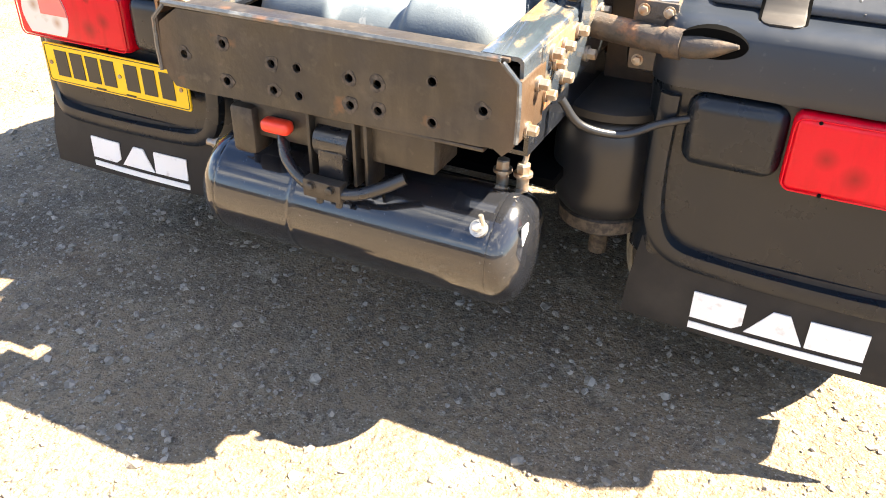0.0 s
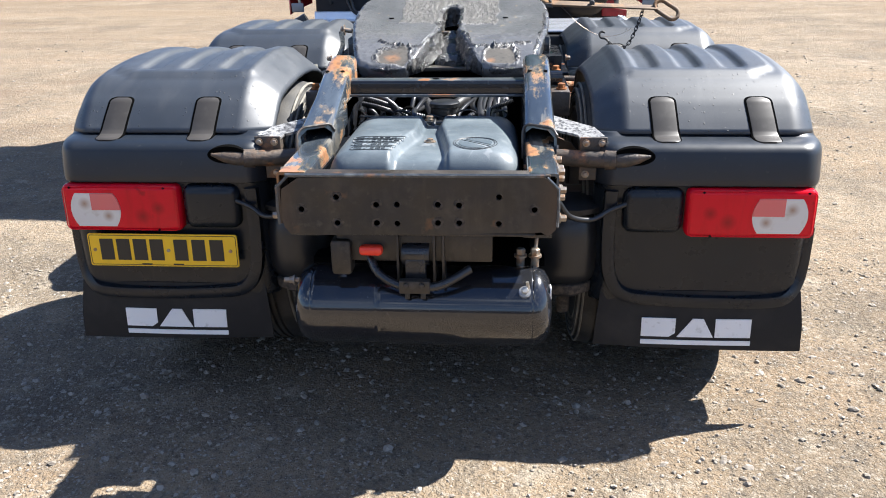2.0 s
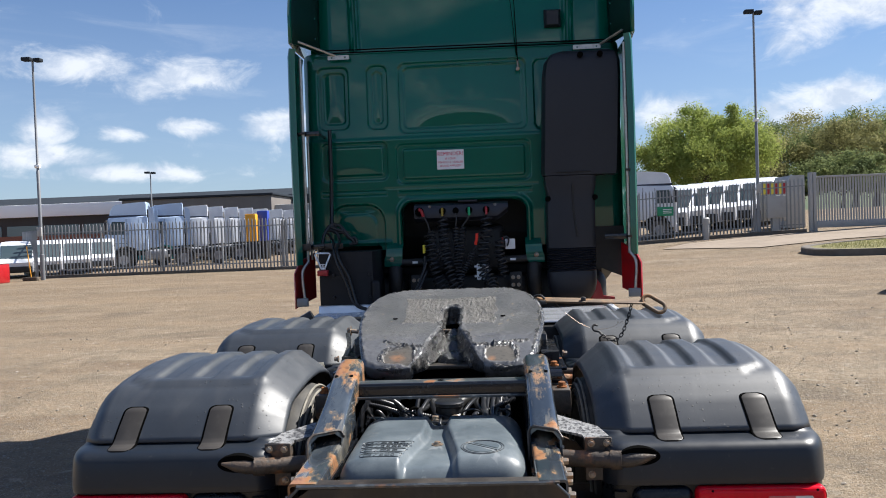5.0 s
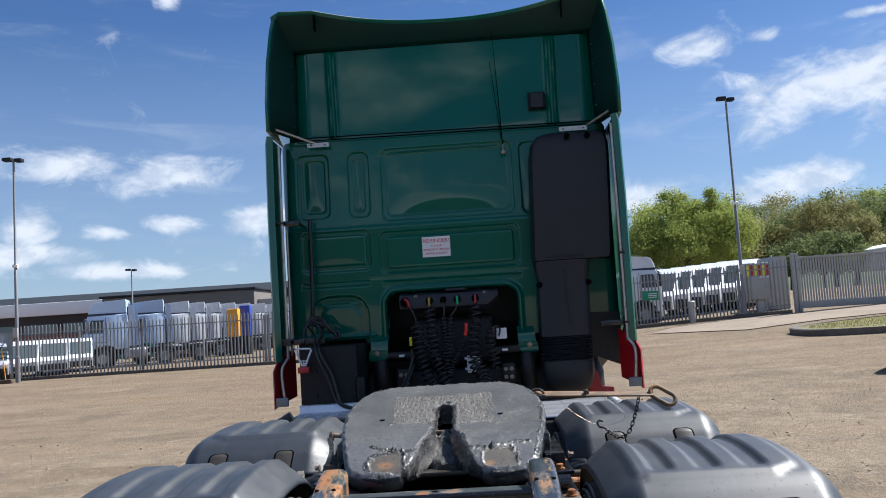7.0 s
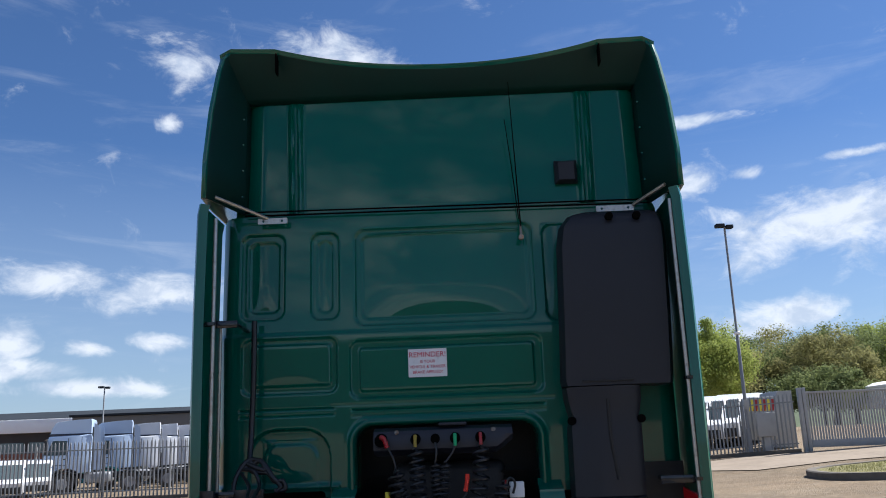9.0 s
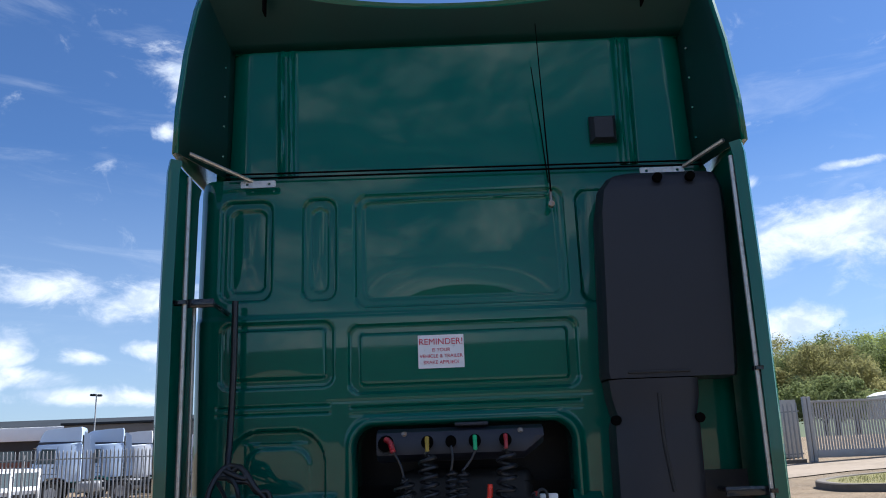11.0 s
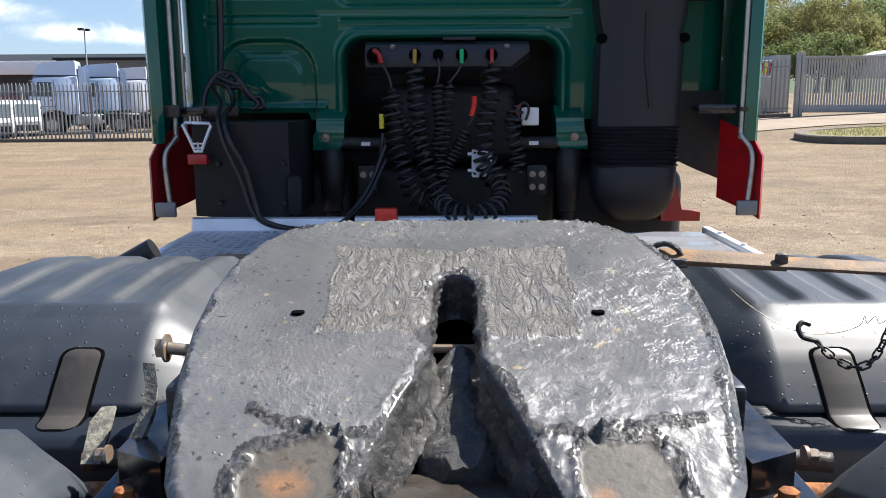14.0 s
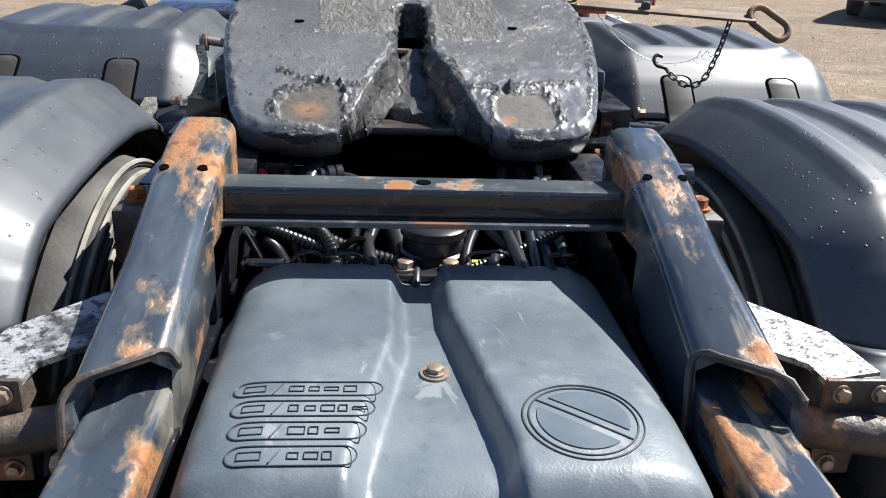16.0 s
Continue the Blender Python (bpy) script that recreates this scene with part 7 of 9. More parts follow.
    # sticker with its writing
    bm = B()
    plate(bm, rrect(-0.198, 0.002, 2.085, 2.229, 0.003), [], lambda u, v, w: (u, CABY - 0.004 + w, v), 0.003)
    st = part("sticker", bm, M["white"], c, "white reminder sticker with red writing")
    for body, z, size in (("REMINDER!", 2.187, 0.0385), ("IS YOUR", 2.157, 0.0215), ("VEHICLE & TRAILER", 2.130, 0.0215), ("BRAKE APPLIED?", 2.103, 0.0215)):
        cu = bpy.data.curves.new("writing", "FONT")
        cu.body, cu.size, cu.align_x, cu.extrude = body, size, "CENTER", 0.0004
        tmp = bpy.data.objects.new("writing", cu)
        me = bpy.data.meshes.new_from_object(tmp)
        bpy.data.objects.remove(tmp)
        me.transform(Matrix.Translation((-0.098, CABY - 0.0052, z)) @ Matrix.Rotation(radians(90), 4, "X"))
        me.materials.append(M["red_ink"])
        ob = new("writing", me)
        ob.parent = st
    # lower legs of the cab
    for sx in (-1, 1):
        bm = B()
        loft(bm, [[(sx * x0 - 0.02, y0, z), (sx * x1 - 0.02, y0, z), (sx * x1 - 0.02, y0 + 0.16, z), (sx * x0 - 0.02, y0 + 0.16, z)] for z, x0, x1, y0 in ((1.56, 0.455, 0.57, CABY + 0.025), (1.535, 0.453, 0.572, CABY - 0.004), (1.51, 0.453, 0.573, 3.79), (1.46, 0.455, 0.575, 3.78), (1.43, 0.455, 0.588, 3.78), (1.40, 0.458, 0.59, 3.781), (1.375, 0.48, 0.59, 3.79))])
        part("cab_leg", bm, M["green"], c, "green cab support leg")
        bm = B()
        loft(bm, [[(sx * 0.515 - 0.02 + r * math.cos(a), 3.82 + r * math.sin(a), z) for a in (2 * math.pi * k / 20 for k in range(20))] for z, r in ((1.02, 0.03), (1.10, 0.03), (1.11, 0.045), (1.16, 0.04), (1.18, 0.052), (1.36, 0.055), (1.38, 0.04))])
        part("cab_damper", bm, M["dark"], truck, "black cab damper")
        bm = B()
        cyl(bm, (sx * 0.25 - 0.02, 3.80, 1.402), (sx * 0.46 - 0.02, 3.80, 1.405), 0.028, seg=16)
        part("link_bar", bm, M["dark"], truck)
        bm = B()
        box(bm, *((-0.40, -0.362) if sx < 0 else (0.318, 0.358)), 3.765, 3.780, 1.395, 1.411)
        part("label", bm, M["white"], truck, "small white label")
        bm = B()
        hexbolt(bm, (sx * 0.53 - 0.02, 3.76, 1.43), (0, -1, 0), 0.013, 0.012)
        part("leg_bolt", bm, M["bolt"], c)


cab()


def intake():
    bm = B()
    rows = [(2.885, 0.72, 1.10, 3.72), (2.865, 0.655, 1.13, 3.69), (2.80, 0.605, 1.145, 3.67), (2.70, 0.587, 1.145, 3.66), (2.3, 0.572, 1.13, 3.655), (2.02, 0.56, 1.115, 3.655), (1.995, 0.565, 1.11, 3.655)]
    loft(bm, [[(x0 + 0.02, 3.88, z), (x0, y0 + 0.05, z), (x0 + 0.025, y0, z), (x1 - 0.025, y0, z), (x1, y0 + 0.04, z), (x1, 3.95, z)] for z, x0, x1, y0 in rows])
    it = part("air_intake", bm, M["intake"], truck, "tall matt black air intake duct")
    bm = B()
    rows = [(1.99, 0.575, 0.955), (1.92, 0.582, 0.952), (1.84, 0.60, 0.935), (1.80, 0.588, 0.945), (1.5, 0.585, 0.94), (1.475, 0.585, 0.94)]
    rings = []
    for z, x0, x1 in rows:
        rings.append([(x, y, z) for x, y in ((x0 + 0.03, 3.88), (x0, 3.80), (x0 + 0.01, 3.68), (x0 + 0.05, 3.648), (x1 - 0.05, 3.648), (x1 - 0.01, 3.68), (x1, 3.80), (x1 - 0.03, 3.88))])
    loft(bm, rings)
    part("lower_duct", bm, M["intake"], it)
    bm = B()
    rings = []
    for k in range(21):
        z = 1.475 - 0.0085 * k
        o = 0.006 if k % 2 else -0.005
        x0, x1 = 0.588 - o, 0.938 + o
        rings.append([(x, y, z) for x, y in ((x0 + 0.03, 3.88), (x0, 3.80), (x0 + 0.01, 3.68 - o), (x0 + 0.05, 3.65 - o), (x1 - 0.05, 3.65 - o), (x1 - 0.01, 3.68 - o), (x1, 3.80), (x1 - 0.03, 3.88))])
    loft(bm, rings)
    part("bellows", bm, M["intake"], it, "ribbed bellows")
    bm = B()
    rings = []
    for z, w, dpt in ((1.312, 0.174, 0.12), (1.30, 0.178, 0.125), (1.22, 0.176, 0.122), (1.17, 0.166, 0.115), (1.125, 0.146, 0.10), (1.09, 0.112, 0.08), (1.07, 0.07, 0.05), (1.062, 0.02, 0.02)):
        rings.append([(0.762 + w * math.copysign(abs(math.cos(a)) ** 0.6, math.cos(a)), 3.77 + dpt * math.copysign(abs(math.sin(a)) ** 0.6, math.sin(a)), z) for a in (2 * math.pi * k / 32 for k in range(32))])
    loft(bm, rings)
    part("bowl", bm, M["intake"], it, "rounded lower bowl")
    bm = B()
    box(bm, 0.66, 0.91, 3.646, 3.656, 2.012, 2.02, 0.002)
    tube(bm, curve([(0.775, 3.648, 1.93), (0.777, 3.648, 1.75), (0.79, 3.648, 1.63), (0.80, 3.648, 1.55)], 5), 0.008, 8)
    part("rib", bm, M["dark"], it)
    for x, z in ((0.60, 1.83), (0.935, 1.83)):
        bm = B()
        cyl(bm, (x, 3.665, z), (x, 3.69, z), 0.02, seg=16)
        part("fixing", bm, M["gap"], it)
    for x in (0.86, 1.0):
        bm = B()
        cyl(bm, (x, 3.655, 2.845), (x, 3.68, 2.845), 0.02, seg=16)
        part("fixing", bm, M["gap"], it)


intake()


def under_cab():
    bm = B()
    box(bm, -1.05, 1.05, 4.35, 4.40, 0.6, 2.0)
    box(bm, -0.47, 0.46, 3.95, 4.36, 1.86, 1.88)
    part("bulkhead", bm, M["dark"], truck, "black engine bulkhead")
    bm = B()
    box(bm, -0.30, 0.285, 4.0, 4.34, 1.30, 1.66, 0.05, 3)
    box(bm, -0.45, 0.45, 3.92, 4.3, 1.0, 1.28, 0.03, 3)
    part("gear_housing", bm, M["dark"], truck)
    # connector panel
    bm = B()
    loft(bm, [[(x0, y, z) for y, z in ((3.86, low), (3.80, low + 0.005), (3.765, low + 0.03), (3.76, 1.785), (3.78, 1.815), (3.84, 1.832), (3.86, 1.832))] for x0, low in ((-0.375, 1.70), (-0.37, 1.695), (0.235, 1.695), (0.27, 1.72), (0.315, 1.755))])
    box(bm, -0.05, 0.09, 3.80, 3.86, 1.835, 1.85, 0.004)
    cp = part("connector_panel", bm, M["connector"], truck, "black connector panel")
    for x in (-0.26, 0.22):
        bm = B()
        hexbolt(bm, (x, 3.772, 1.808), (0, -1, 0.6), 0.009, 0.006)
        part("bolt", bm, M["bolt"], cp)
    # bright ring of the first socket
    bm = B()
    tube(bm, [(-0.335 + 0.032 * math.cos(a), 3.757, 1.765 + 0.032 * math.sin(a)) for a in (2 * math.pi * k / 24 for k in range(24))], 0.004, 8, closed=True)
    part("socket_ring", bm, M["hose"], cp)
    ends = [(-0.335, "red", 0.025), (-0.165, "ochre", 0.02), (-0.068, "dark", 0.018), (0.03, "green_plastic", 0.02), (0.155, "red", 0.02)]
    for x, mt, r in ends:
        bm = B()
        cyl(bm, (x, 3.765, 1.775), (x, 3.73, 1.77), r * 1.25, seg=18)
        part("socket", bm, M["gap"], cp)
    for x, mt, r in ends:
        if mt == "dark":
            continue
        bm = B()
        dx = 0.02 if mt == "red" and x < 0 else 0.0
        line = curve([(x, 3.73, 1.79), (x + dx, 3.715, 1.775), (x + dx * 1.6, 3.71, 1.735)], 8)
        tube(bm, line, [(0.0105 if x < -0.2 else 0.0078) * (1 + 0.22 * (i % 2)) for i in range(len(line))], 10)
        part("kink_guard", bm, M[mt], cp, "coloured kink guard spring")

    def coil(pts, turns, rc, rt, name="coil_hose"):
        turns, rt = int(turns * 1.05), rt * 0.82
        line = curve(pts, 14)
        P = resample(line, turns * 14)
        out, side = [], None
        for i, p in enumerate(P):
            t = (P[min(i + 1, len(P) - 1)] - P[max(i - 1, 0)]).normalized()
            if side is None:
                side = t.orthogonal().normalized()
            side = (side - t * side.dot(t)).normalized()
            up = t.cross(side)
            e = min(1, i / 10, (len(P) - 1 - i) / 10)
            a = 2 * math.pi * i / 14
            out.append(p + (side * math.cos(a) + up * math.sin(a)) * rc * e)
        bm = B()
        tube(bm, out, rt, 7)
        part(name, bm, M["hose"], truck, "black coiled air hose")

    coil([(-0.165, 3.715, 1.73), (-0.155, 3.70, 1.55), (-0.135, 3.69, 1.38), (-0.10, 3.66, 1.26), (-0.06, 3.64, 1.17)], 17, 0.034, 0.0095)
    coil([(0.155, 3.715, 1.74), (0.15, 3.70, 1.60), (0.125, 3.69, 1.47), (0.13, 3.69, 1.36), (0.17, 3.68, 1.28), (0.19, 3.58, 1.20), (0.15, 3.46, 1.155), (0.06, 3.40, 1.145), (-0.02, 3.46, 1.16), (-0.06, 3.58, 1.18)], 24, 0.036, 0.0095)
    coil([(-0.26, 3.71, 1.63), (-0.25, 3.70, 1.45), (-0.22, 3.68, 1.32), (-0.17, 3.66, 1.20), (-0.10, 3.64, 1.16)], 15, 0.040, 0.008)
    coil([(-0.262, 3.70, 1.64), (-0.225, 3.69, 1.52), (-0.15, 3.68, 1.40), (-0.10, 3.67, 1.34)], 16, 0.017, 0.006)
    coil([(-0.068, 3.72, 1.66), (-0.07, 3.71, 1.58), (-0.06, 3.70, 1.47), (-0.08, 3.68, 1.36)], 14, 0.022, 0.007)
    coil([(-0.02, 3.72, 1.66), (-0.03, 3.71, 1.56), (-0.04, 3.69, 1.45), (-0.06, 3.67, 1.33), (-0.05, 3.66, 1.2)], 18, 0.024, 0.0065)
    coil([(0.055, 3.70, 1.47), (0.02, 3.70, 1.40), (-0.03, 3.68, 1.32), (-0.05, 3.66, 1.25)], 13, 0.022, 0.007)
    coil([(0.26, 3.71, 1.56), (0.24, 3.70, 1.47), (0.26, 3.70, 1.38), (0.27, 3.69, 1.28)], 9, 0.032, 0.008)
    coil([(0.105, 3.69, 1.375), (0.12, 3.69, 1.31), (0.155, 3.67, 1.25), (0.20, 3.66, 1.22)], 6, 0.030, 0.0085)
    for x0, z0, x1, z1 in ((-0.300, 1.735, -0.262, 1.64), (-0.068, 1.755, -0.07, 1.66), (0.03, 1.735, -0.02, 1.66), (0.08, 1.53, 0.055, 1.48)):
        bm = B()
        tube(bm, curve([(x0, 3.715, z0), ((x0 + x1) / 2 + 0.006, 3.71, (z0 + z1) / 2), (x1, 3.71, z1)], 5), 0.005, 7)
        part("hose_tail", bm, M["hose"], truck)
    bm = B()
    line = curve([(0.083, 3.69, 1.60), (0.08, 3.685, 1.56), (0.07, 3.69, 1.52)], 10)
    tube(bm, line, [0.010 * (1 + 0.2 * (i % 2)) for i in range(len(line))], 10)
    part("red_kink_guard", bm, M["orange"], truck, "red kink guard spring")
    bm = B()
    tube(bm, [(-0.305, 3.70, 1.53), (-0.305, 3.70, 1.47)], 0.011, 10)
    part("yellow_sleeve", bm, M["yellow_plastic"], truck, "yellow sleeve")
    # valve block and hanging socket covers
    bm = B()
    plate(bm, rrect(0.072, 0.158, 1.262, 1.380, 0.008), [circle(0.085, 1.365, 0.006), circle(0.145, 1.365, 0.006), circle(0.085, 1.277, 0.006)], lambda u, v, w: (u, 3.72 + w, v), 0.02)
    for z in (1.36, 1.29):
        cyl(bm, (0.055, 3.73, z), (0.075, 3.73, z), 0.009, seg=10)
    part("valve_block", bm, M["alu"], truck, "pale cast valve block")
    bm = B()
    box(bm, 0.285, 0.358, 3.76, 3.80, 1.478, 1.553, 0.006, 3)
    part("white_canister", bm, M["white"], truck, "white plastic canister")
    bm = B()
    tube(bm, curve([(0.268, 3.735, 1.50), (0.272, 3.73, 1.56), (0.295, 3.73, 1.572), (0.312, 3.735, 1.545), (0.30, 3.74, 1.50)], 6), 0.006, 8)
    part("hose_tail", bm, M["hose"], truck)
    bm = B()
    tube(bm, [(0.266, 3.735, 1.525), (0.268, 3.732, 1.565)], 0.0085, 10)
    part("red_sleeve", bm, M["red"], truck, "red hose sleeve")
    for sx, n in ((-1, 3), (1, 4)):
        bm = B()
        box(bm, *sorted((sx * 0.32 - 0.01, sx * 0.41 - 0.01)), 3.78, 3.80, 1.18, 1.31, 0.01)
        br = part("mounting_ear", bm, M["dark"], truck)
        for k in range(n):
            bm = B()
            cyl(bm, (sx * (0.345 + 0.04 * (k % 2)) - 0.01, 3.78, 1.27 - 0.055 * (k // 2)), (sx * (0.345 + 0.04 * (k % 2)) - 0.01, 3.768, 1.27 - 0.055 * (k // 2)), 0.014, seg=14)
            part("bolt", bm, M["bolt"], br)
    # left housing, its cover and pull grip
    bm = B()
    loft(bm, [[(-1.03, 3.46, z), (-0.80, 3.43, z), (-0.70, 3.43, z), (-0.65, 3.45, z), (-0.63, 3.50, z), (-0.63, 3.9, z), (-1.05, 3.9, z)] for z in (1.135, 1.15, 1.47, 1.505)])
    bx = part("battery_housing", bm, M["housing"], truck, "matt black plastic housing")
    bm = B()
    box(bm, -0.66, -0.60, 3.42, 3.46, 1.14, 1.30, 0.02, 3)
    part("housing_corner", bm, M["housing"], bx)
    for x, z in ((-0.925, 1.345), (-0.67, 1.345), (-0.925, 1.19), (-0.67, 1.19)):
        bm = B()
        cyl(bm, (x, 3.44, z), (x, 3.425, z), 0.012, 0.009, seg=14)
        part("fixing", bm, M["dark"], bx)
    bm = B()
    tube(bm, [(-1.045, 3.40, 1.498), (-1.036, 3.40, 1.505), (-0.944, 3.40, 1.502), (-0.936, 3.40, 1.494), (-0.972, 3.40, 1.41), (-0.976, 3.40, 1.395), (-1.004, 3.40, 1.395), (-1.008, 3.40, 1.41)], 0.0065, 8, closed=True)
    for z, w in ((1.425, 0.022), (1.408, 0.018)):
        box(bm, -0.99 - w, -0.99 + w, 3.397, 3.403, z - 0.003, z + 0.003)
    box(bm, -0.993, -0.987, 3.397, 3.403, 1.395, 1.43)
    part("grip", bm, M["alu"], truck, "triangular metal pull grip")
    bm = B()
    box(bm, -1.03, -0.955, 3.385, 3.42, 1.345, 1.385, 0.005)
    part("grip_base", bm, M["red"], truck, "red grip base")
    bm = B()
    box(bm, -1.06, -0.885, 3.62, 3.632, 1.525, 1.568, 0.004)
    box(bm, -1.175, -1.105, 3.555, 3.567, 1.522, 1.572, 0.004)
    part("stay_bracket", bm, M["bar"], truck, "dark rust-edged stay bracket")
    # looped black cables on the left of the wall
    for pts, r in (([(-0.985, 3.80, 2.40), (-0.985, 3.80, 2.10), (-0.99, 3.79, 1.82), (-0.98, 3.74, 1.70), (-0.94, 3.72, 1.66)], 0.014),
                   ([(-1.04, 3.66, 1.48), (-1.04, 3.68, 1.60), (-1.01, 3.72, 1.68), (-0.97, 3.74, 1.705), (-0.91, 3.72, 1.685), (-0.86, 3.70, 1.62), (-0.82, 3.70, 1.575), (-0.84, 3.70, 1.55)], 0.012), ([(-1.00, 3.72, 1.67), (-0.95, 3.71, 1.645), (-0.89, 3.71, 1.64), (-0.85, 3.70, 1.60), (-0.81, 3.70, 1.60), (-0.80, 3.70, 1.56), (-0.85, 3.70, 1.555)], 0.011), ([(-1.0, 3.73, 1.69), (-0.94, 3.71, 1.665), (-0.90, 3.71, 1.655), (-0.93, 3.73, 1.70), (-0.99, 3.73, 1.66)], 0.012),
                   ([(-1.03, 3.72, 1.66), (-0.95, 3.69, 1.65), (-0.91, 3.64, 1.58), (-0.90, 3.46, 1.525), (-0.87, 3.395, 1.45), (-0.81, 3.39, 1.33), (-0.775, 3.385, 1.20), (-0.74, 3.37, 1.13), (-0.62, 3.35, 1.10), (-0.48, 3.40, 1.10), (-0.38, 3.55, 1.19), (-0.32, 3.68, 1.32), (-0.30, 3.70, 1.45)], 0.0095),
                   ([(-1.01, 3.70, 1.64), (-0.95, 3.60, 1.58), (-0.92, 3.44, 1.52), (-0.885, 3.395, 1.42), (-0.825, 3.39, 1.28), (-0.79, 3.385, 1.17), (-0.73, 3.37, 1.115), (-0.60, 3.34, 1.10), (-0.46, 3.38, 1.11), (-0.36, 3.55, 1.19), (-0.29, 3.68, 1.34)], 0.0085),
                   ([(-0.88, 3.6, 1.47), (-0.80, 3.56, 1.50), (-0.76, 3.56, 1.475), (-0.84, 3.55, 1.455)], 0.010),
                   ([(-0.44, 3.45, 1.10), (-0.36, 3.6, 1.22), (-0.29, 3.68, 1.40)], 0.009)):
        bm = B()
        tube(bm, curve(pts, 8), r, 10)
        part("cable", bm, M["hose"], truck, "looped black rubber cable")
    # red tail below the intake
    bm = B()
    loft(bm, [[(0.93, y, 1.26), (0.97, y, 1.20), (0.99, y, 1.11), (1.07, y, 1.10), (1.07, y, 1.06), (0.90, y, 1.06), (0.90, y, 1.12)] for y in (3.80, 3.86)])
    part("step_bracket", bm, M["red"], truck, "red painted bracket")
    # added panel that stands in for the dark arch beside the intake
    bm = B()
    loft(bm, [[(0.93, y, 1.62), (1.16, y, 1.62), (1.16, y, 1.24), (1.06, y, 1.28), (0.93, y, 1.34)] for y in (3.86, 3.88)])
    part("side_closing", bm, M["dark"], truck, "black panel added to close the gap beside the intake")
    # dark wheel arch bodies behind the cab corners
    for x0, x1 in ((-1.15, -0.45), (0.45, 1.04)):
        bm = B()
        box(bm, x0, x1, 3.92, 5.4, 0.45, 1.30, 0.1, 4)
        part("front_arch", bm, M["dark"], truck)


under_cab()


def step_plates():
    def perforated(name, x0, x1, y0, y1, z, pitch, hole, skew):
        xs, ys = [x0], [y0]
        n, m = int((x1 - x0 - 0.03) / pitch), int((y1 - y0 - 0.03) / pitch)
        ox, oy = (x1 - x0 - n * pitch) / 2, (y1 - y0 - m * pitch) / 2
        for k in range(n):
            xs += [x0 + ox + k * pitch + (pitch - hole) / 2, x0 + ox + k * pitch + (pitch + hole) / 2]
        for k in range(m):
            ys += [y0 + oy + k * pitch + (pitch - hole) / 2, y0 + oy + k * pitch + (pitch + hole) / 2]
        xs.append(x1)
        ys.append(y1)
        at = lambda x, y: (x + skew * (y - y0), y, z)
        verts = [at(x, y) for x in xs for y in ys]
        w = len(ys)
        faces = [(i * w + j, (i + 1) * w + j, (i + 1) * w + j + 1, i * w + j + 1) for i in range(len(xs) - 1) for j in range(w - 1) if not (i % 2 == 1 and j % 2 == 1 and (i // 2 + j // 2) % 7 != 6)]
        p = part(name, (verts, [], faces), M["alu"], truck, "perforated aluminium step plate")
        thicken(p, 0.004)
        bm = B()
        e = skew * (y1 - y0)
        loft(bm, [[(x + e, y1, z - 0.004), (x + e, y1 + 0.012, z + 0.045), (x + e, y1 + 0.03, z + 0.05), (x + e, y1 + 0.03, z + 0.046), (x + e, y1 + 0.016, z + 0.041), (x + e, y1 + 0.004, z - 0.004)] for x in (x0, x1)])
        part("front_lip", bm, M["alu"], p)
        # added black sheet that stands for the shade below the perforation
        bm = B()
        box(bm, x0 + 0.02, x1 - 0.02, y0 + 0.02, y1 - 0.02, z - 0.10, z - 0.09)
        part("tray", bm, M["gap"], p)
        return p

    perforated("step_plate", -1.01, -0.405, 2.66, 3.40, 1.085, 0.036, 0.0245, -0.03)
    perforated("step_plate", -0.395, 0.325, 2.66, 3.42, 1.085, 0.036, 0.0205, 0.0)
    # smooth lid on the right with edge rail
    us, vs = np.arange(0.40, 0.99, 0.015), np.arange(2.55, 3.36, 0.015)

    def shape(u, v, d):
        z = 1.09 + 0 * u
        for c in (2.75, 2.95, 3.15):
            z = z + 0.010 * np.clip(1 - np.abs(v - c) / 0.05, 0, 1) * np.clip((np.minimum(u - 0.46, 0.92 - u)) / 0.04, 0, 1)
        e = np.clip((0.02 + d) / 0.02, 0, 1)
        return np.stack([u, v, z - 0.015 * e * e], 1)

    pts, faces, _ = clipped_grid(us, vs, lambda u, v: sd_rrect(u, v, 0.41, 0.95, 2.56, 3.34, 0.05), shape)
    lid = part("tank_lid", (pts, [], faces), M["lid"], truck, "bright aluminium lid", deg=60)
    thicken(lid, 0.01)
    bm = B()
    box(bm, 0.955, 0.985, 2.5, 3.38, 1.05, 1.10, 0.004)
    for y in (2.7, 2.95, 3.2):
        hexbolt(bm, (0.97, y, 1.10), (0, 0, 1), 0.009, 0.008)
    part("edge_rail", bm, M["alu"], lid, "aluminium edge rail")
    bm = B()
    box(bm, 0.42, 0.97, 2.52, 3.36, 0.75, 1.06, 0.02)
    part("tank_body", bm, M["dark"], lid)
    bm = B()
    box(bm, -0.31, -0.225, 3.375, 3.425, 1.108, 1.172, 0.006)
    for x in (-0.275, -0.255):
        for z in (1.125, 1.145):
            cyl(bm, (x + 0.015, 3.376, z), (x + 0.015, 3.372, z), 0.005, seg=8)
    part("connector_block", bm, M["orange"], truck, "red two-pole connector block")
    # rubber buffers at the rear of the left plate
    bm = B()
    cyl(bm, (-0.99, 2.62, 1.10), (-0.90, 2.63, 1.15), 0.035, seg=20)
    part("buffer", bm, M["hose"], truck, "round black rubber buffer")
    bm = B()
    box(bm, -0.72, -0.45, 2.57, 2.64, 1.09, 1.135, 0.015, 3)
    part("buffer", bm, M["hose"], truck, "black rubber buffer")


step_plates()


# ---- yard surroundings ----
def gz(x, y):
    return ground_z(x, y)


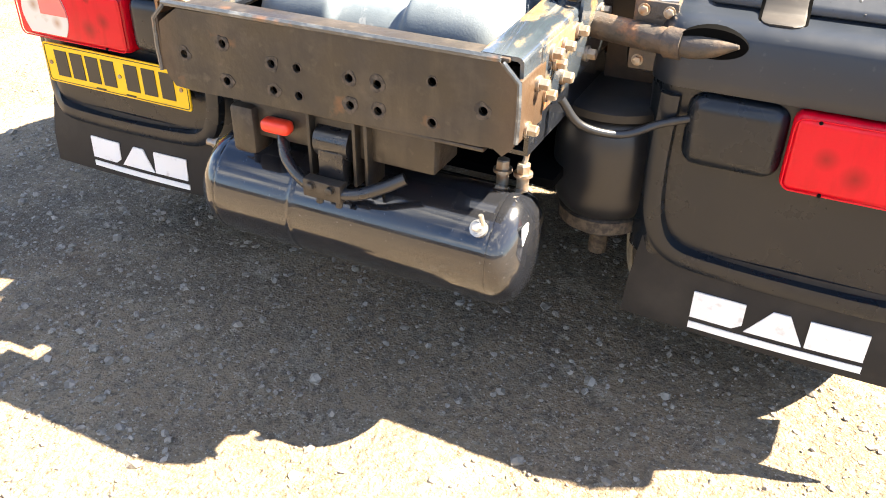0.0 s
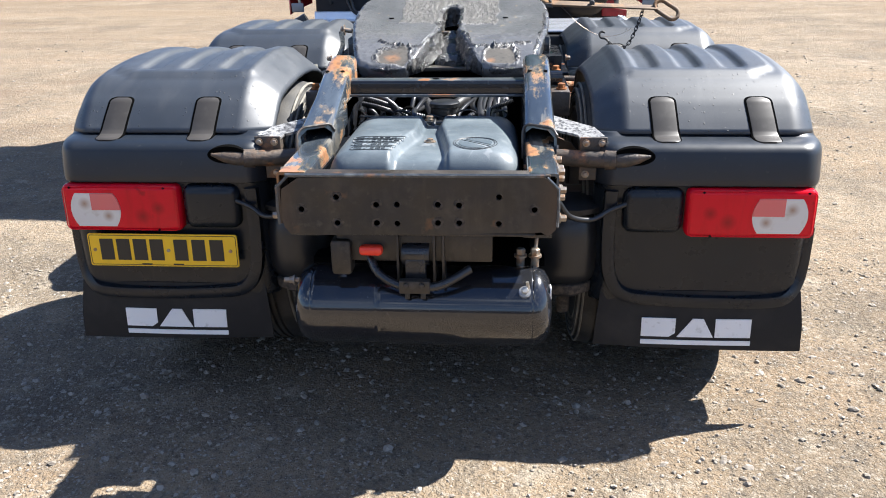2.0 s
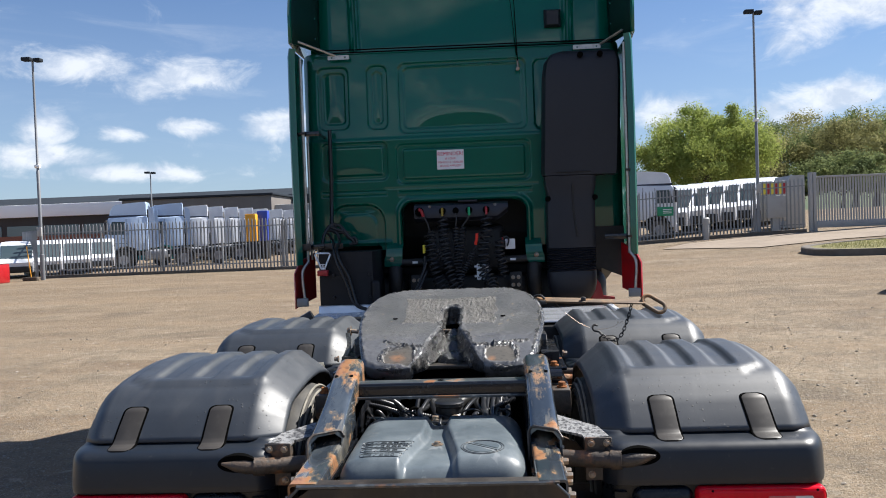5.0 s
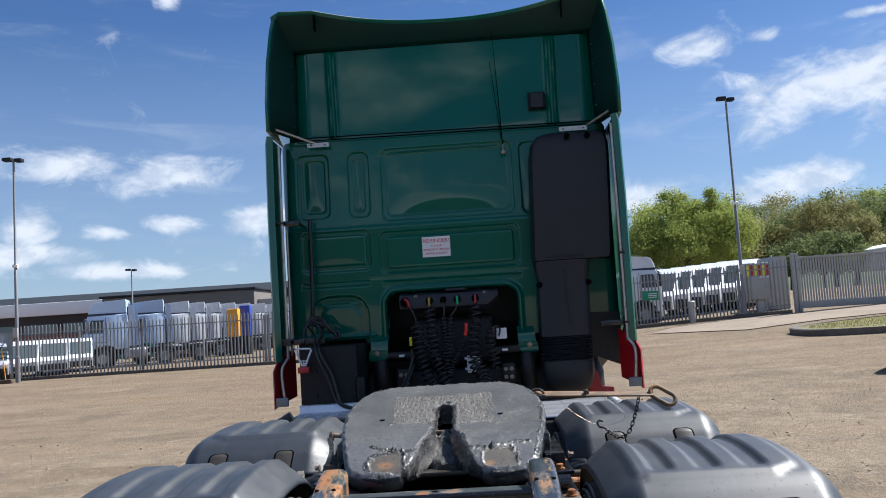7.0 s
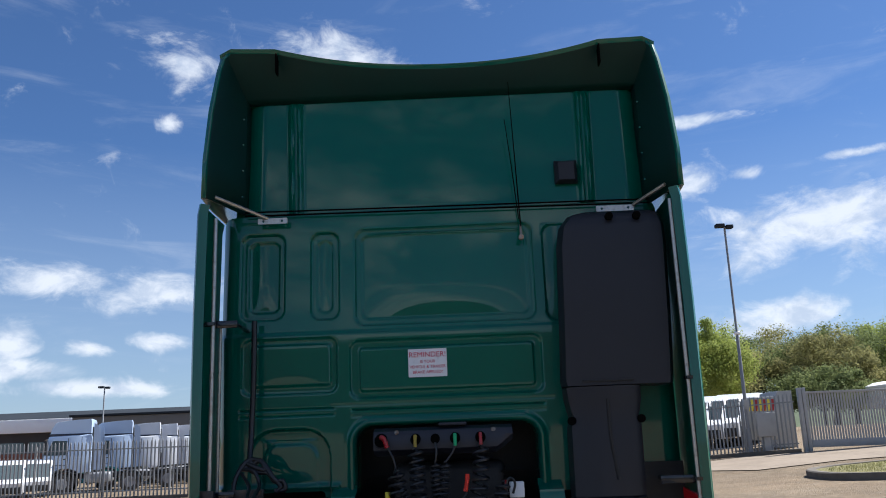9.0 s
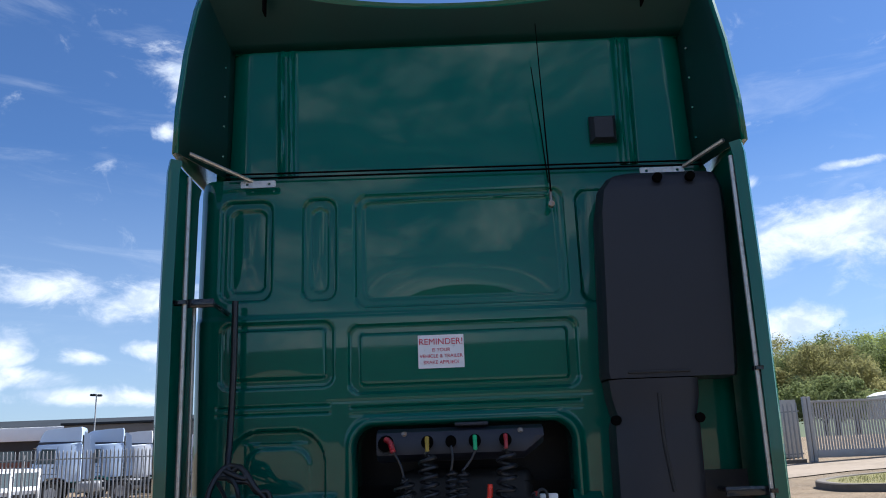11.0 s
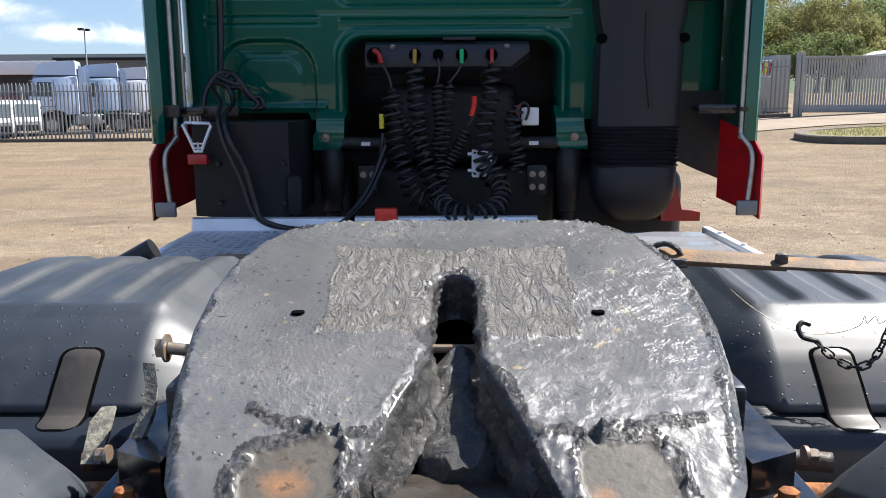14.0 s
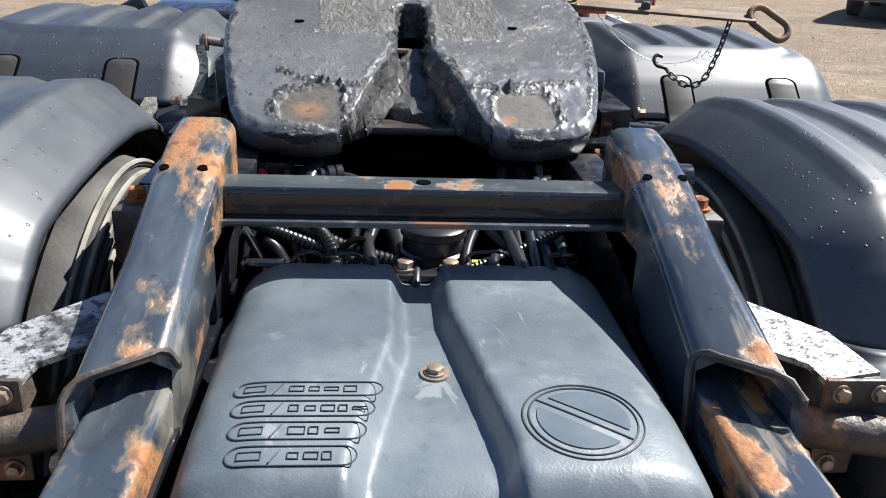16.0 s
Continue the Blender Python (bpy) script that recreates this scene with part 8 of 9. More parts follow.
def palisade(name, pts, height, label, spacing=0.155):
    fence = thing(name, (pts[0][0], pts[0][1], gz(*pts[0])), label, "fence")
    pale = B()
    w, h = 0.034, height
    ring = lambda z, k: [(-w * k, 0.010, z), (-w * 0.5 * k, -0.006, z), (0, -0.012, z), (w * 0.5 * k, -0.006, z), (w * k, 0.010, z), (0, -0.004, z)]
    loft(pale, [ring(0.05, 1), ring(h - 0.12, 1), ring(h - 0.03, 0.45), ring(h, 0.1)])
    first = None
    for (xa, ya), (xb, yb) in zip(pts, pts[1:]):
        L = math.hypot(xb - xa, yb - ya)
        ang = math.atan2(yb - ya, xb - xa)
        n = max(1, int(L / spacing))
        for k in range(n):
            s = (k + 0.5) / n
            x, y = xa + (xb - xa) * s, ya + (yb - ya) * s
            if first is None:
                first = part("pale", pale, M["galv"], fence)
                ob = first
            else:
                ob = new("pale", first.data)
                ob.parent = fence
                ob.matrix_parent_inverse = fence.matrix_basis.inverted()
            ob.matrix_basis = Matrix.Translation((x, y, gz(x, y))) @ Matrix.Rotation(ang, 4, "Z")
        for z in (0.35, height - 0.35):
            bm = B()
            m = 6
            nx, ny = -math.sin(ang) * 0.03, math.cos(ang) * 0.03
            loft(bm, [[(xa + (xb - xa) * i / m + nx * a, ya + (yb - ya) * i / m + ny * a, gz(xa + (xb - xa) * i / m, ya + (yb - ya) * i / m) + z + b) for a, b in ((0.6, -0.025), (2, -0.025), (2, 0.025), (0.6, 0.025))] for i in range(m + 1)])
            part("rail", bm, M["galv"], fence)
        for k in range(int(L / 2.75) + 1):
            s = min(1, k * 2.75 / L)
            x, y = xa + (xb - xa) * s - math.sin(ang) * 0.1, ya + (yb - ya) * s + math.cos(ang) * 0.1
            bm = B()
            box(bm, x - 0.035, x + 0.035, y - 0.03, y + 0.03, gz(x, y) - 0.1, gz(x, y) + height - 0.15)
            part("post", bm, M["galv"], fence)
    return fence


LEFT_LINE = [(-20.6, 34.3), (-9.5, 35.4), (-1.0, 36.2)]
RIGHT_LINE = [(3.5, 36.6), (6.8, 36.5), (11.9, 36.1), (13.85, 35.2)]
palisade("palisade_fence", LEFT_LINE, 2.4, "galvanised steel palisade fence along the yard")
palisade("palisade_fence", RIGHT_LINE, 2.4, "galvanised steel palisade fence beside the gate")
palisade("palisade_fence", [(-23.6, 38.0), (-20.9, 34.6)], 2.2, "galvanised palisade fence panel set at an angle")


def kerb_line(name, pts, h, w, label):
    bm = B()
    loft(bm, [[(x, y - w / 2, gz(x, y) - 0.1), (x, y - w / 2, gz(x, y) + h - 0.02), (x, y - w / 2 + 0.02, gz(x, y) + h), (x, y + w / 2, gz(x, y) + h), (x, y + w / 2, gz(x, y) - 0.1)] for x, y in pts])
    k = link(name, bm, M["kerb"])
    tagged(k, label, "kerb", kind="structure")


kerb_line("kerb_left", [(x, 34.0 + 0.1 * (x + 20.6)) for x in (-20.4, -17, -13, -9, -4)], 0.14, 0.2, "worn concrete kerb under the fence")
kerb_line("kerb_right", [(3.6, 36.2), (6.8, 36.1), (9.0, 35.9), (11.6, 35.6), (13.8, 35.0)], 0.16, 0.2, "concrete kerb under the fence")


def lamp_post(x, y, h, label):
    z = gz(x, y)
    p = thing("street_lamp", (x, y, z), label, "lamp post", "yard lamp posts")
    bm = B()
    tube(bm, [(x, y, z), (x, y, z + 1.1), (x, y, z + 1.12), (x, y, z + h * 0.5), (x, y, z + h * 0.5 + 0.02), (x, y, z + h)], [0.10, 0.10, 0.075, 0.07, 0.055, 0.045], 14)
    part("column", bm, M["galv"], p)
    bm = B()
    box(bm, x - 0.42, x - 0.02, y - 0.22, y + 0.12, z + h - 0.02, z + h + 0.14, 0.04)
    box(bm, x + 0.06, x + 0.38, y - 0.12, y + 0.2, z + h - 0.06, z + h + 0.10, 0.04)
    part("floodlight", bm, M["roof"], p, "dark floodlight heads")
    bm = B()
    cyl(bm, (x - 0.11, y, z + h * 0.52), (x + 0.11, y, z + h * 0.52), 0.08, seg=14)
    part("camera_housing", bm, M["cladwhite"], p)
    bm = B()
    box(bm, x - 0.1, x + 0.1, y - 0.16, y - 0.06, z + 1.9, z + 2.3, 0.01)
    part("junction_box", bm, M["gate"], p)


lamp_post(-19.5, 32.5, 9.5, "tall galvanised lamp column with floodlights by the fence")
lamp_post(12.0, 35.7, 9.9, "tall galvanised lamp column with floodlights and camera")
lamp_post(-27.0, 62.0, 6.8, "distant slim lamp column among parked vehicles")


def sliding_gate():
    x0, x1, y = 14.22, 25.0, 34.8
    z = gz(16, y)
    g = thing("sliding_gate", (x0, y, z), "grey steel sliding gate with upright bars", "gate")
    for x in (13.95, 14.12):
        bm = B()
        box(bm, x - 0.07, x + 0.07, y - 0.1, y + 0.1, z - 0.2, z + 2.5, 0.01)
        part("post", bm, M["gate"], g)
    bm = B()
    for zz, tall in ((0.08, 0.30), (2.25, 0.09)):
        box(bm, x0, x1, y - 0.04, y + 0.04, z + zz, z + zz + tall, 0.01)
    part("gate_frame", bm, M["gate"], g)
    base = None
    k = 0
    while x0 + 0.115 * k < x1:
        if base is None:
            bm = B()
            box(bm, -0.036, 0.036, -0.012, 0.012, 0.15, 2.3)
            base = part("bar", bm, M["gate"], g)
            ob = base
        else:
            ob = new("bar", base.data)
            ob.parent = g
            ob.matrix_parent_inverse = g.matrix_basis.inverted()
        ob.matrix_basis = Matrix.Translation((x0 + 0.07 + 0.115 * k, y + 0.03, z))
        k += 1
    bm = B()
    box(bm, 12.35, 13.2, y + 0.75, y + 1.05, gz(13.4, y) + 0.7, gz(13.4, y) + 1.7, 0.03)
    box(bm, 12.6, 12.95, y + 0.85, y + 1.0, gz(13.4, y) - 0.1, gz(13.4, y) + 0.72)
    part("control_cabinet", bm, M["gate"], g, "grey control cabinet")


sliding_gate()


def island():
    c = (16.75, 23.9)
    outline = [(c[0] + 7.0 * math.copysign(abs(math.cos(a)) ** 0.75, math.cos(a)), c[1] + 2.5 * math.copysign(abs(math.sin(a)) ** 0.75, math.sin(a))) for a in (2 * math.pi * k / 56 for k in range(56))]
    bm = B()
    rings = []
    for grow, h in ((1.0, -0.1), (1.0, 0.17), (0.995, 0.20), (0.965, 0.20), (0.96, 0.15)):
        rings.append([(c[0] + (x - c[0]) * grow, c[1] + (y - c[1]) * (grow if grow > 0.98 else grow - 0.04), gz(x, y) + h) for x, y in outline])
    loft(bm, rings, True, False)
    isl = link("kerb_island", bm, M["kerb"])
    tagged(isl, "raised round-ended kerb island", "kerb", kind="structure")
    bm = B()
    ring = [(c[0] + (x - c[0]) * 0.965, c[1] + (y - c[1]) * 0.93, gz(x, y) + 0.17) for x, y in outline]
    vs = [bm.verts.new(p) for p in ring]
    top = bm.verts.new((c[0], c[1], gz(*c) + 0.27))
    for i in range(len(vs)):
        bm.faces.new((vs[i], vs[(i + 1) % len(vs)], top))
    t = link("island_turf", bm, M["turf"])
    tagged(t, "dry patchy grass on the island", "grass", kind="stuff")
    rnd = random.Random(3)
    verts, faces = [], []
    for k in range(9000):
        a, r = rnd.uniform(0, 6.3), math.sqrt(rnd.random()) * 0.93
        x, y = c[0] + 7.0 * r * math.cos(a), c[1] + 2.4 * r * math.sin(a)
        z = gz(x, y) + 0.17 + 0.08 * (1 - r)
        h, b, o = rnd.uniform(0.03, 0.10), rnd.uniform(0, 6.3), len(verts)
        dx, dy = math.cos(b) * 0.008, math.sin(b) * 0.008
        verts += [(x - dx, y - dy, z), (x + dx, y + dy, z), (x + dy * 3, y - dx * 3, z + h)]
        faces.append((o, o + 1, o + 2))
    g = link("island_grass", (verts, [], faces), M["leaf_olive"])
    tagged(g, "short dry grass blades on the island", "grass", kind="stuff")
    # concrete apron towards the gate
    bm = B()
    pts = [(6.8, 31.0), (9.6, 28.0), (13.0, 29.4), (24.0, 29.4), (24.0, 34.6), (14.0, 34.6), (11.0, 34.6), (8.2, 33.4)]
    vs = [bm.verts.new((x, y, gz(x, y) + 0.03)) for x, y in pts]
    bm.faces.new(vs)
    bmesh.ops.triangulate(bm, faces=bm.faces)
    bmesh.ops.subdivide_edges(bm, edges=bm.edges, cuts=4, use_grid_fill=True)
    for v in bm.verts:
        v.co.z = gz(v.co.x, v.co.y) + 0.03
    ap = link("concrete_apron", bm, M["concrete"])
    tagged(ap, "pale concrete apron before the gate", "pavement", kind="structure")


island()


# ---- parked vehicles ----
def wheel_at(bm, x, y, z, r, w):
    prof = [(0, r * 0.55), (0, r * 0.9), (w * 0.15, r), (w * 0.85, r), (w, r * 0.9), (w, r * 0.55), (w * 0.8, r * 0.5), (w * 0.8, 0.01)]
    loft(bm, [[(x + q * math.cos(a), y + u, z + r + q * math.sin(a)) for a in (2 * math.pi * k / 20 for k in range(20))] for u, q in prof], True, False)


def parked_tractor(paint="cabwhite", label="white tractor unit parked behind the fence"):
    """Faces -x; its left-hand side is towards -y. Base at the origin."""
    t = thing("parked_truck", (0, 0, 0), label, "truck", "parked trucks")

    def slab(pts, y0, y1, edge=0.05):
        """The side outline (x, z) drawn across the truck, with eased edges."""
        cx, cz = sum(p[0] for p in pts) / len(pts), sum(p[1] for p in pts) / len(pts)
        ring = lambda y, k: [(cx + (x - cx) * k, y, cz + (z - cz) * k) for x, z in pts]
        bm = B()
        loft(bm, [ring(y0, 0.965), ring(y0 + edge * 0.4, 0.988), ring(y0 + edge, 1.0), ring(y1 - edge, 1.0), ring(y1 - edge * 0.4, 0.988), ring(y1, 0.965)])
        return bm

    body = part("cab_body", slab([(-1.12, 0.62), (-1.22, 1.15), (-1.20, 1.95), (-1.06, 2.70), (-0.98, 2.86), (0.98, 2.92), (1.02, 2.8), (1.02, 1.05), (0.45, 1.02), (0.32, 1.16), (-0.06, 1.27), (-0.50, 1.22), (-0.75, 1.02), (-0.83, 0.62)], -1.24, 1.24), M[paint], t)
    part("roof_deflector", slab([(-0.98, 2.95), (-0.90, 3.25), (-0.76, 3.50), (-0.60, 3.58), (0.2, 3.66), (0.96, 3.70), (1.0, 3.58), (1.0, 2.97)], -1.15, 1.15, 0.12), M[paint], body)
    bm = B()
    box(bm, -1.0, 0.98, -1.17, 1.17, 2.88, 2.985, 0.02)
    part("roof_joint", bm, M["deep_glass"], body, "dark joint under the roof deflector")
    bm = B()
    box(bm, 1.0, 1.06, -1.0, 1.0, 1.0, 3.3, 0.02)
    box(bm, 1.05, 1.20, -0.45, 0.35, 1.0, 1.9, 0.04)
    part("rear_wall", bm, M["dark"], body, "dark rear wall with hoses")
    bm = B()
    loft(bm, [[(-1.225, y, 1.98), (-1.085, y, 2.66), (-1.05, y, 2.66), (-1.18, y, 1.98)] for y in (-1.08, 1.08)])
    part("windscreen", bm, M["window"], body)
    bm = B()
    loft(bm, [[(-1.24, y, 2.70), (-1.10, y, 2.80), (-1.02, y, 2.84), (-1.02, y, 2.76)] for y in (-1.0, 1.0)])
    part("sun_visor", bm, M["deep_glass"], body)
    for k in (-1, 1):
        bm = B()
        plate(bm, [(-1.0, 1.92), (-0.18, 1.92), (-0.14, 2.62), (-0.80, 2.64), (-0.93, 2.35)][::k], [], lambda u, v, w: (u, k * 1.252 - k * w, v), 0.03)
        part("side_window", bm, M["window"], body)
        bm = B()
        for x, z0, z1 in ((-0.08, 1.30, 2.75), (0.55, 1.10, 2.8)):
            box(bm, x - 0.012, x + 0.012, *sorted((k * 1.236, k * 1.246)), z0, z1)
        box(bm, -1.12, -0.08, *sorted((k * 1.236, k * 1.246)), 1.42, 1.445)
        box(bm, -0.30, -0.14, *sorted((k * 1.24, k * 1.262)), 1.70, 1.745)
        part("door_seam", bm, M["dark"], body)
        bm = B()
        plate(bm, [(1.10, 1.15), (1.50, 1.15), (1.42, 2.2), (1.36, 3.30), (1.10, 3.48)][::k], [], lambda u, v, w: (u, k * 1.225 - k * w, v), 0.04)
        part("side_fairing", bm, M[paint], t, "side fairing behind the cab")
        bm = B()
        box(bm, -1.22, -1.02, *sorted((k * 1.28, k * 1.46)), 1.95, 2.62, 0.05)
        tube(bm, [(-1.05, k * 1.2, 2.66), (-1.12, k * 1.36, 2.64)], 0.025, 6)
        part("mirror", bm, M["dark"], t)
        for z in (0.42, 0.72):
            bm = B()
            box(bm, -1.12, -0.80, *sorted((k * 1.0, k * 1.235)), z, z + 0.06, 0.01)
            part("step", bm, M["alu_dull"], t)
        bm = B()
        box(bm, 0.78, 1.98, *sorted((k * 0.55, k * 1.16)), 0.48, 1.02, 0.12, 3)
        part("fuel_tank", bm, M["alu_dull"], t, "grey fuel tank")
        bm = B()
        plate(bm, [(-0.28 + 0.66 * math.cos(a), 0.52 + 0.66 * math.sin(a)) for a in (math.pi * q / 16 for q in range(17))] + [(-0.28 + 0.58 * math.cos(a), 0.52 + 0.58 * math.sin(a)) for a in (math.pi * q / 16 for q in range(16, -1, -1))], [], lambda u, v, w: (u, k * 1.25 - k * w, v), 0.35)
        part("wheel_arch", bm, M["dark"], t)
        bm = B()
        loft(bm, [[(2.9 + r * math.cos(a), k * 1.2 - k * w, 0.52 + r * math.sin(a)) for a in (math.pi * q / 14 for q in range(15))] for r, w in ((0.60, 0.0), (0.60, 0.62), (0.58, 0.62), (0.58, 0.0))], False, False)
        part("rear_mudguard", bm, M["dark"], t)
    bm = B()
    box(bm, -0.9, 4.0, -0.42, 0.42, 0.72, 0.98, 0.02)
    box(bm, 3.95, 4.02, -0.9, 0.9, 0.55, 0.75, 0.02)
    part("chassis", bm, M["dark"], t)
    bm = B()
    loft(bm, [[(x, y, 1.12 + 0.05 * (x - 2.9) + h) for x, y in ((2.35, -0.42), (3.1, -0.45), (3.4, -0.3), (3.4, 0.3), (3.1, 0.45), (2.35, 0.42))] for h in (0, 0.08)])
    part("coupling_plate", bm, M["dark"], t)
    for x, w in ((-0.28, 0.30), (2.9, 0.55)):
        for y in (-1.22, 1.22 - w):
            bm = B()
            wheel_at(bm, x, y, 0, 0.51, w)
            wh = part("wheel", bm, M["tyre"], t)
            bm = B()
            ye = y - 0.004 if y < 0 else y + w + 0.004
            cyl(bm, (x, ye, 0.51), (x, ye + (0.06 if y < 0 else -0.06), 0.51), 0.27, 0.25, seg=18)
            cyl(bm, (x, ye - (0.05 if y < 0 else -0.05), 0.51), (x, ye, 0.51), 0.10, seg=12)
            part("rim", bm, M["alu_dull"], wh, "dull steel rim")
    bm = B()
    box(bm, -1.26, -1.05, -1.18, 1.18, 0.34, 0.82, 0.06)
    part("bumper", bm, M[paint], t)
    bm = B()
    box(bm, -1.27, -1.20, -0.85, 0.85, 0.95, 1.80, 0.02)
    part("grille", bm, M["deep_glass"], t)
    return t


def put_row():
    base = parked_tractor("cabblue", "pale blue tractor unit parked behind the fence")
    white = parked_tractor()
    spots = [(-24.3, 50, 0, base), (-22.1, 52.5, 3, base), (-20.5, 57, 4, white), (-19.5, 60, 6, white), (-18.5, 62.5, 6, white), (-17.5, 65, 6, white), (-16.5, 68, 6, white), (-15.5, 70.5, 6, white), (-14.5, 73, 6, white), (-13.4, 75.5, 6, white)]
    used = set()
    for az, d, turn, src in spots:
        x, y = 0.22 + d * math.sin(radians(az)), -2.3 + d * math.cos(radians(az))
        m = Matrix.Translation((x, y, gz(x, y) - 0.02)) @ Matrix.Rotation(radians(18 + turn), 4, "Z")
        if src in used:
            copy_thing(src, m)
        else:
            src.matrix_basis = m
            used.add(src)
    # one more cab stands nose to the right beyond the truck
    cab2 = parked_tractor("cabwhite", "white lorry cab facing along the fence")
    x, y = 0.22 + 43.5 * math.sin(radians(10.6)), -2.3 + 43.5 * math.cos(radians(10.6))
    cab2.matrix_basis = Matrix.Translation((x, y, gz(x, y) - 0.02)) @ Matrix.Rotation(radians(172), 4, "Z") @ Matrix.Scale(0.92, 4)
    for az, d, w, h, key, lab in ((-16.65, 56, 0.72, 3.0, "amber", "tall amber side panel of a parked truck"), (-15.85, 56.5, 0.7, 3.2, "blue", "tall blue side panel of a parked truck")):
        x, y = 0.22 + d * math.sin(radians(az)), -2.3 + d * math.cos(radians(az))
        p = thing("truck_panel", (x, y, gz(x, y)), lab, "panel")
        bm = B()
        box(bm, x - w / 2, x + w / 2, y - 0.3, y + 0.3, gz(x, y) + 1.2, gz(x, y) + h, 0.06)
        part("panel", bm, M[key], p)
        bm = B()
        box(bm, x - w * 0.4, x + w * 0.4, y - 0.2, y + 0.4, gz(x, y) - 0.03, gz(x, y) + 1.2, 0.04)
        part("base", bm, M["dark"], p)


put_row()


def van(paint, label):
    """A panel van facing -y, base at the origin."""
    v = thing("parked_van", (0, 0, 0), label, "van", "parked vans")
    bm = B()
    ring = lambda x: [(x, -2.5, 0.35), (x, -2.55, 0.95), (x, -1.75, 1.2), (x, -1.1, 2.0), (x, -0.6, 2.25), (x, 2.5, 2.3), (x, 2.55, 0.35)]
    sh = lambda pts, k: [(x * k, y * 0.99, z if z < 1.5 else z - 0.06) for x, y, z in pts]
    loft(bm, [sh(ring(-0.98), 1.0), ring(-0.92), ring(0.92), sh(ring(0.98), 1.0)])
    part("body", bm, M[paint], v)
    bm = B()
    loft(bm, [[(x, -1.79, 1.20), (x, -1.12, 2.03), (x, -1.08, 2.0), (x, -1.70, 1.16)] for x in (-0.88, 0.88)])
    part("windscreen", bm, M["window"], v)
    bm = B()
    box(bm, -0.92, 0.92, -2.58, -2.5, 0.36, 0.74, 0.03)
    part("grille", bm, M["dark"], v)
    for sx in (-1, 1):
        bm = B()
        box(bm, sx * 0.80 - 0.13, sx * 0.80 + 0.13, -2.56, -2.45, 0.72, 0.98, 0.03)
        part("headlamp", bm, M["clear_lens"], v)
        bm = B()
        box(bm, sx * 0.975 - 0.01, sx * 0.975 + 0.01, -1.3, -0.4, 1.25, 1.85, 0.008)
        part("side_window", bm, M["window"], v)
        for y in (-1.6, 1.6):
            bm = B()
            loft(bm, [[(sx * 0.99 - sx * u, y + q * math.cos(a), 0.33 + q * math.sin(a)) for a in (2 * math.pi * k / 20 for k in range(20))] for u, q in ((0, 0.18), (0, 0.30), (0.03, 0.33), (0.2, 0.33))], True, True)
            part("wheel", bm, M["tyre"], v)
    return v


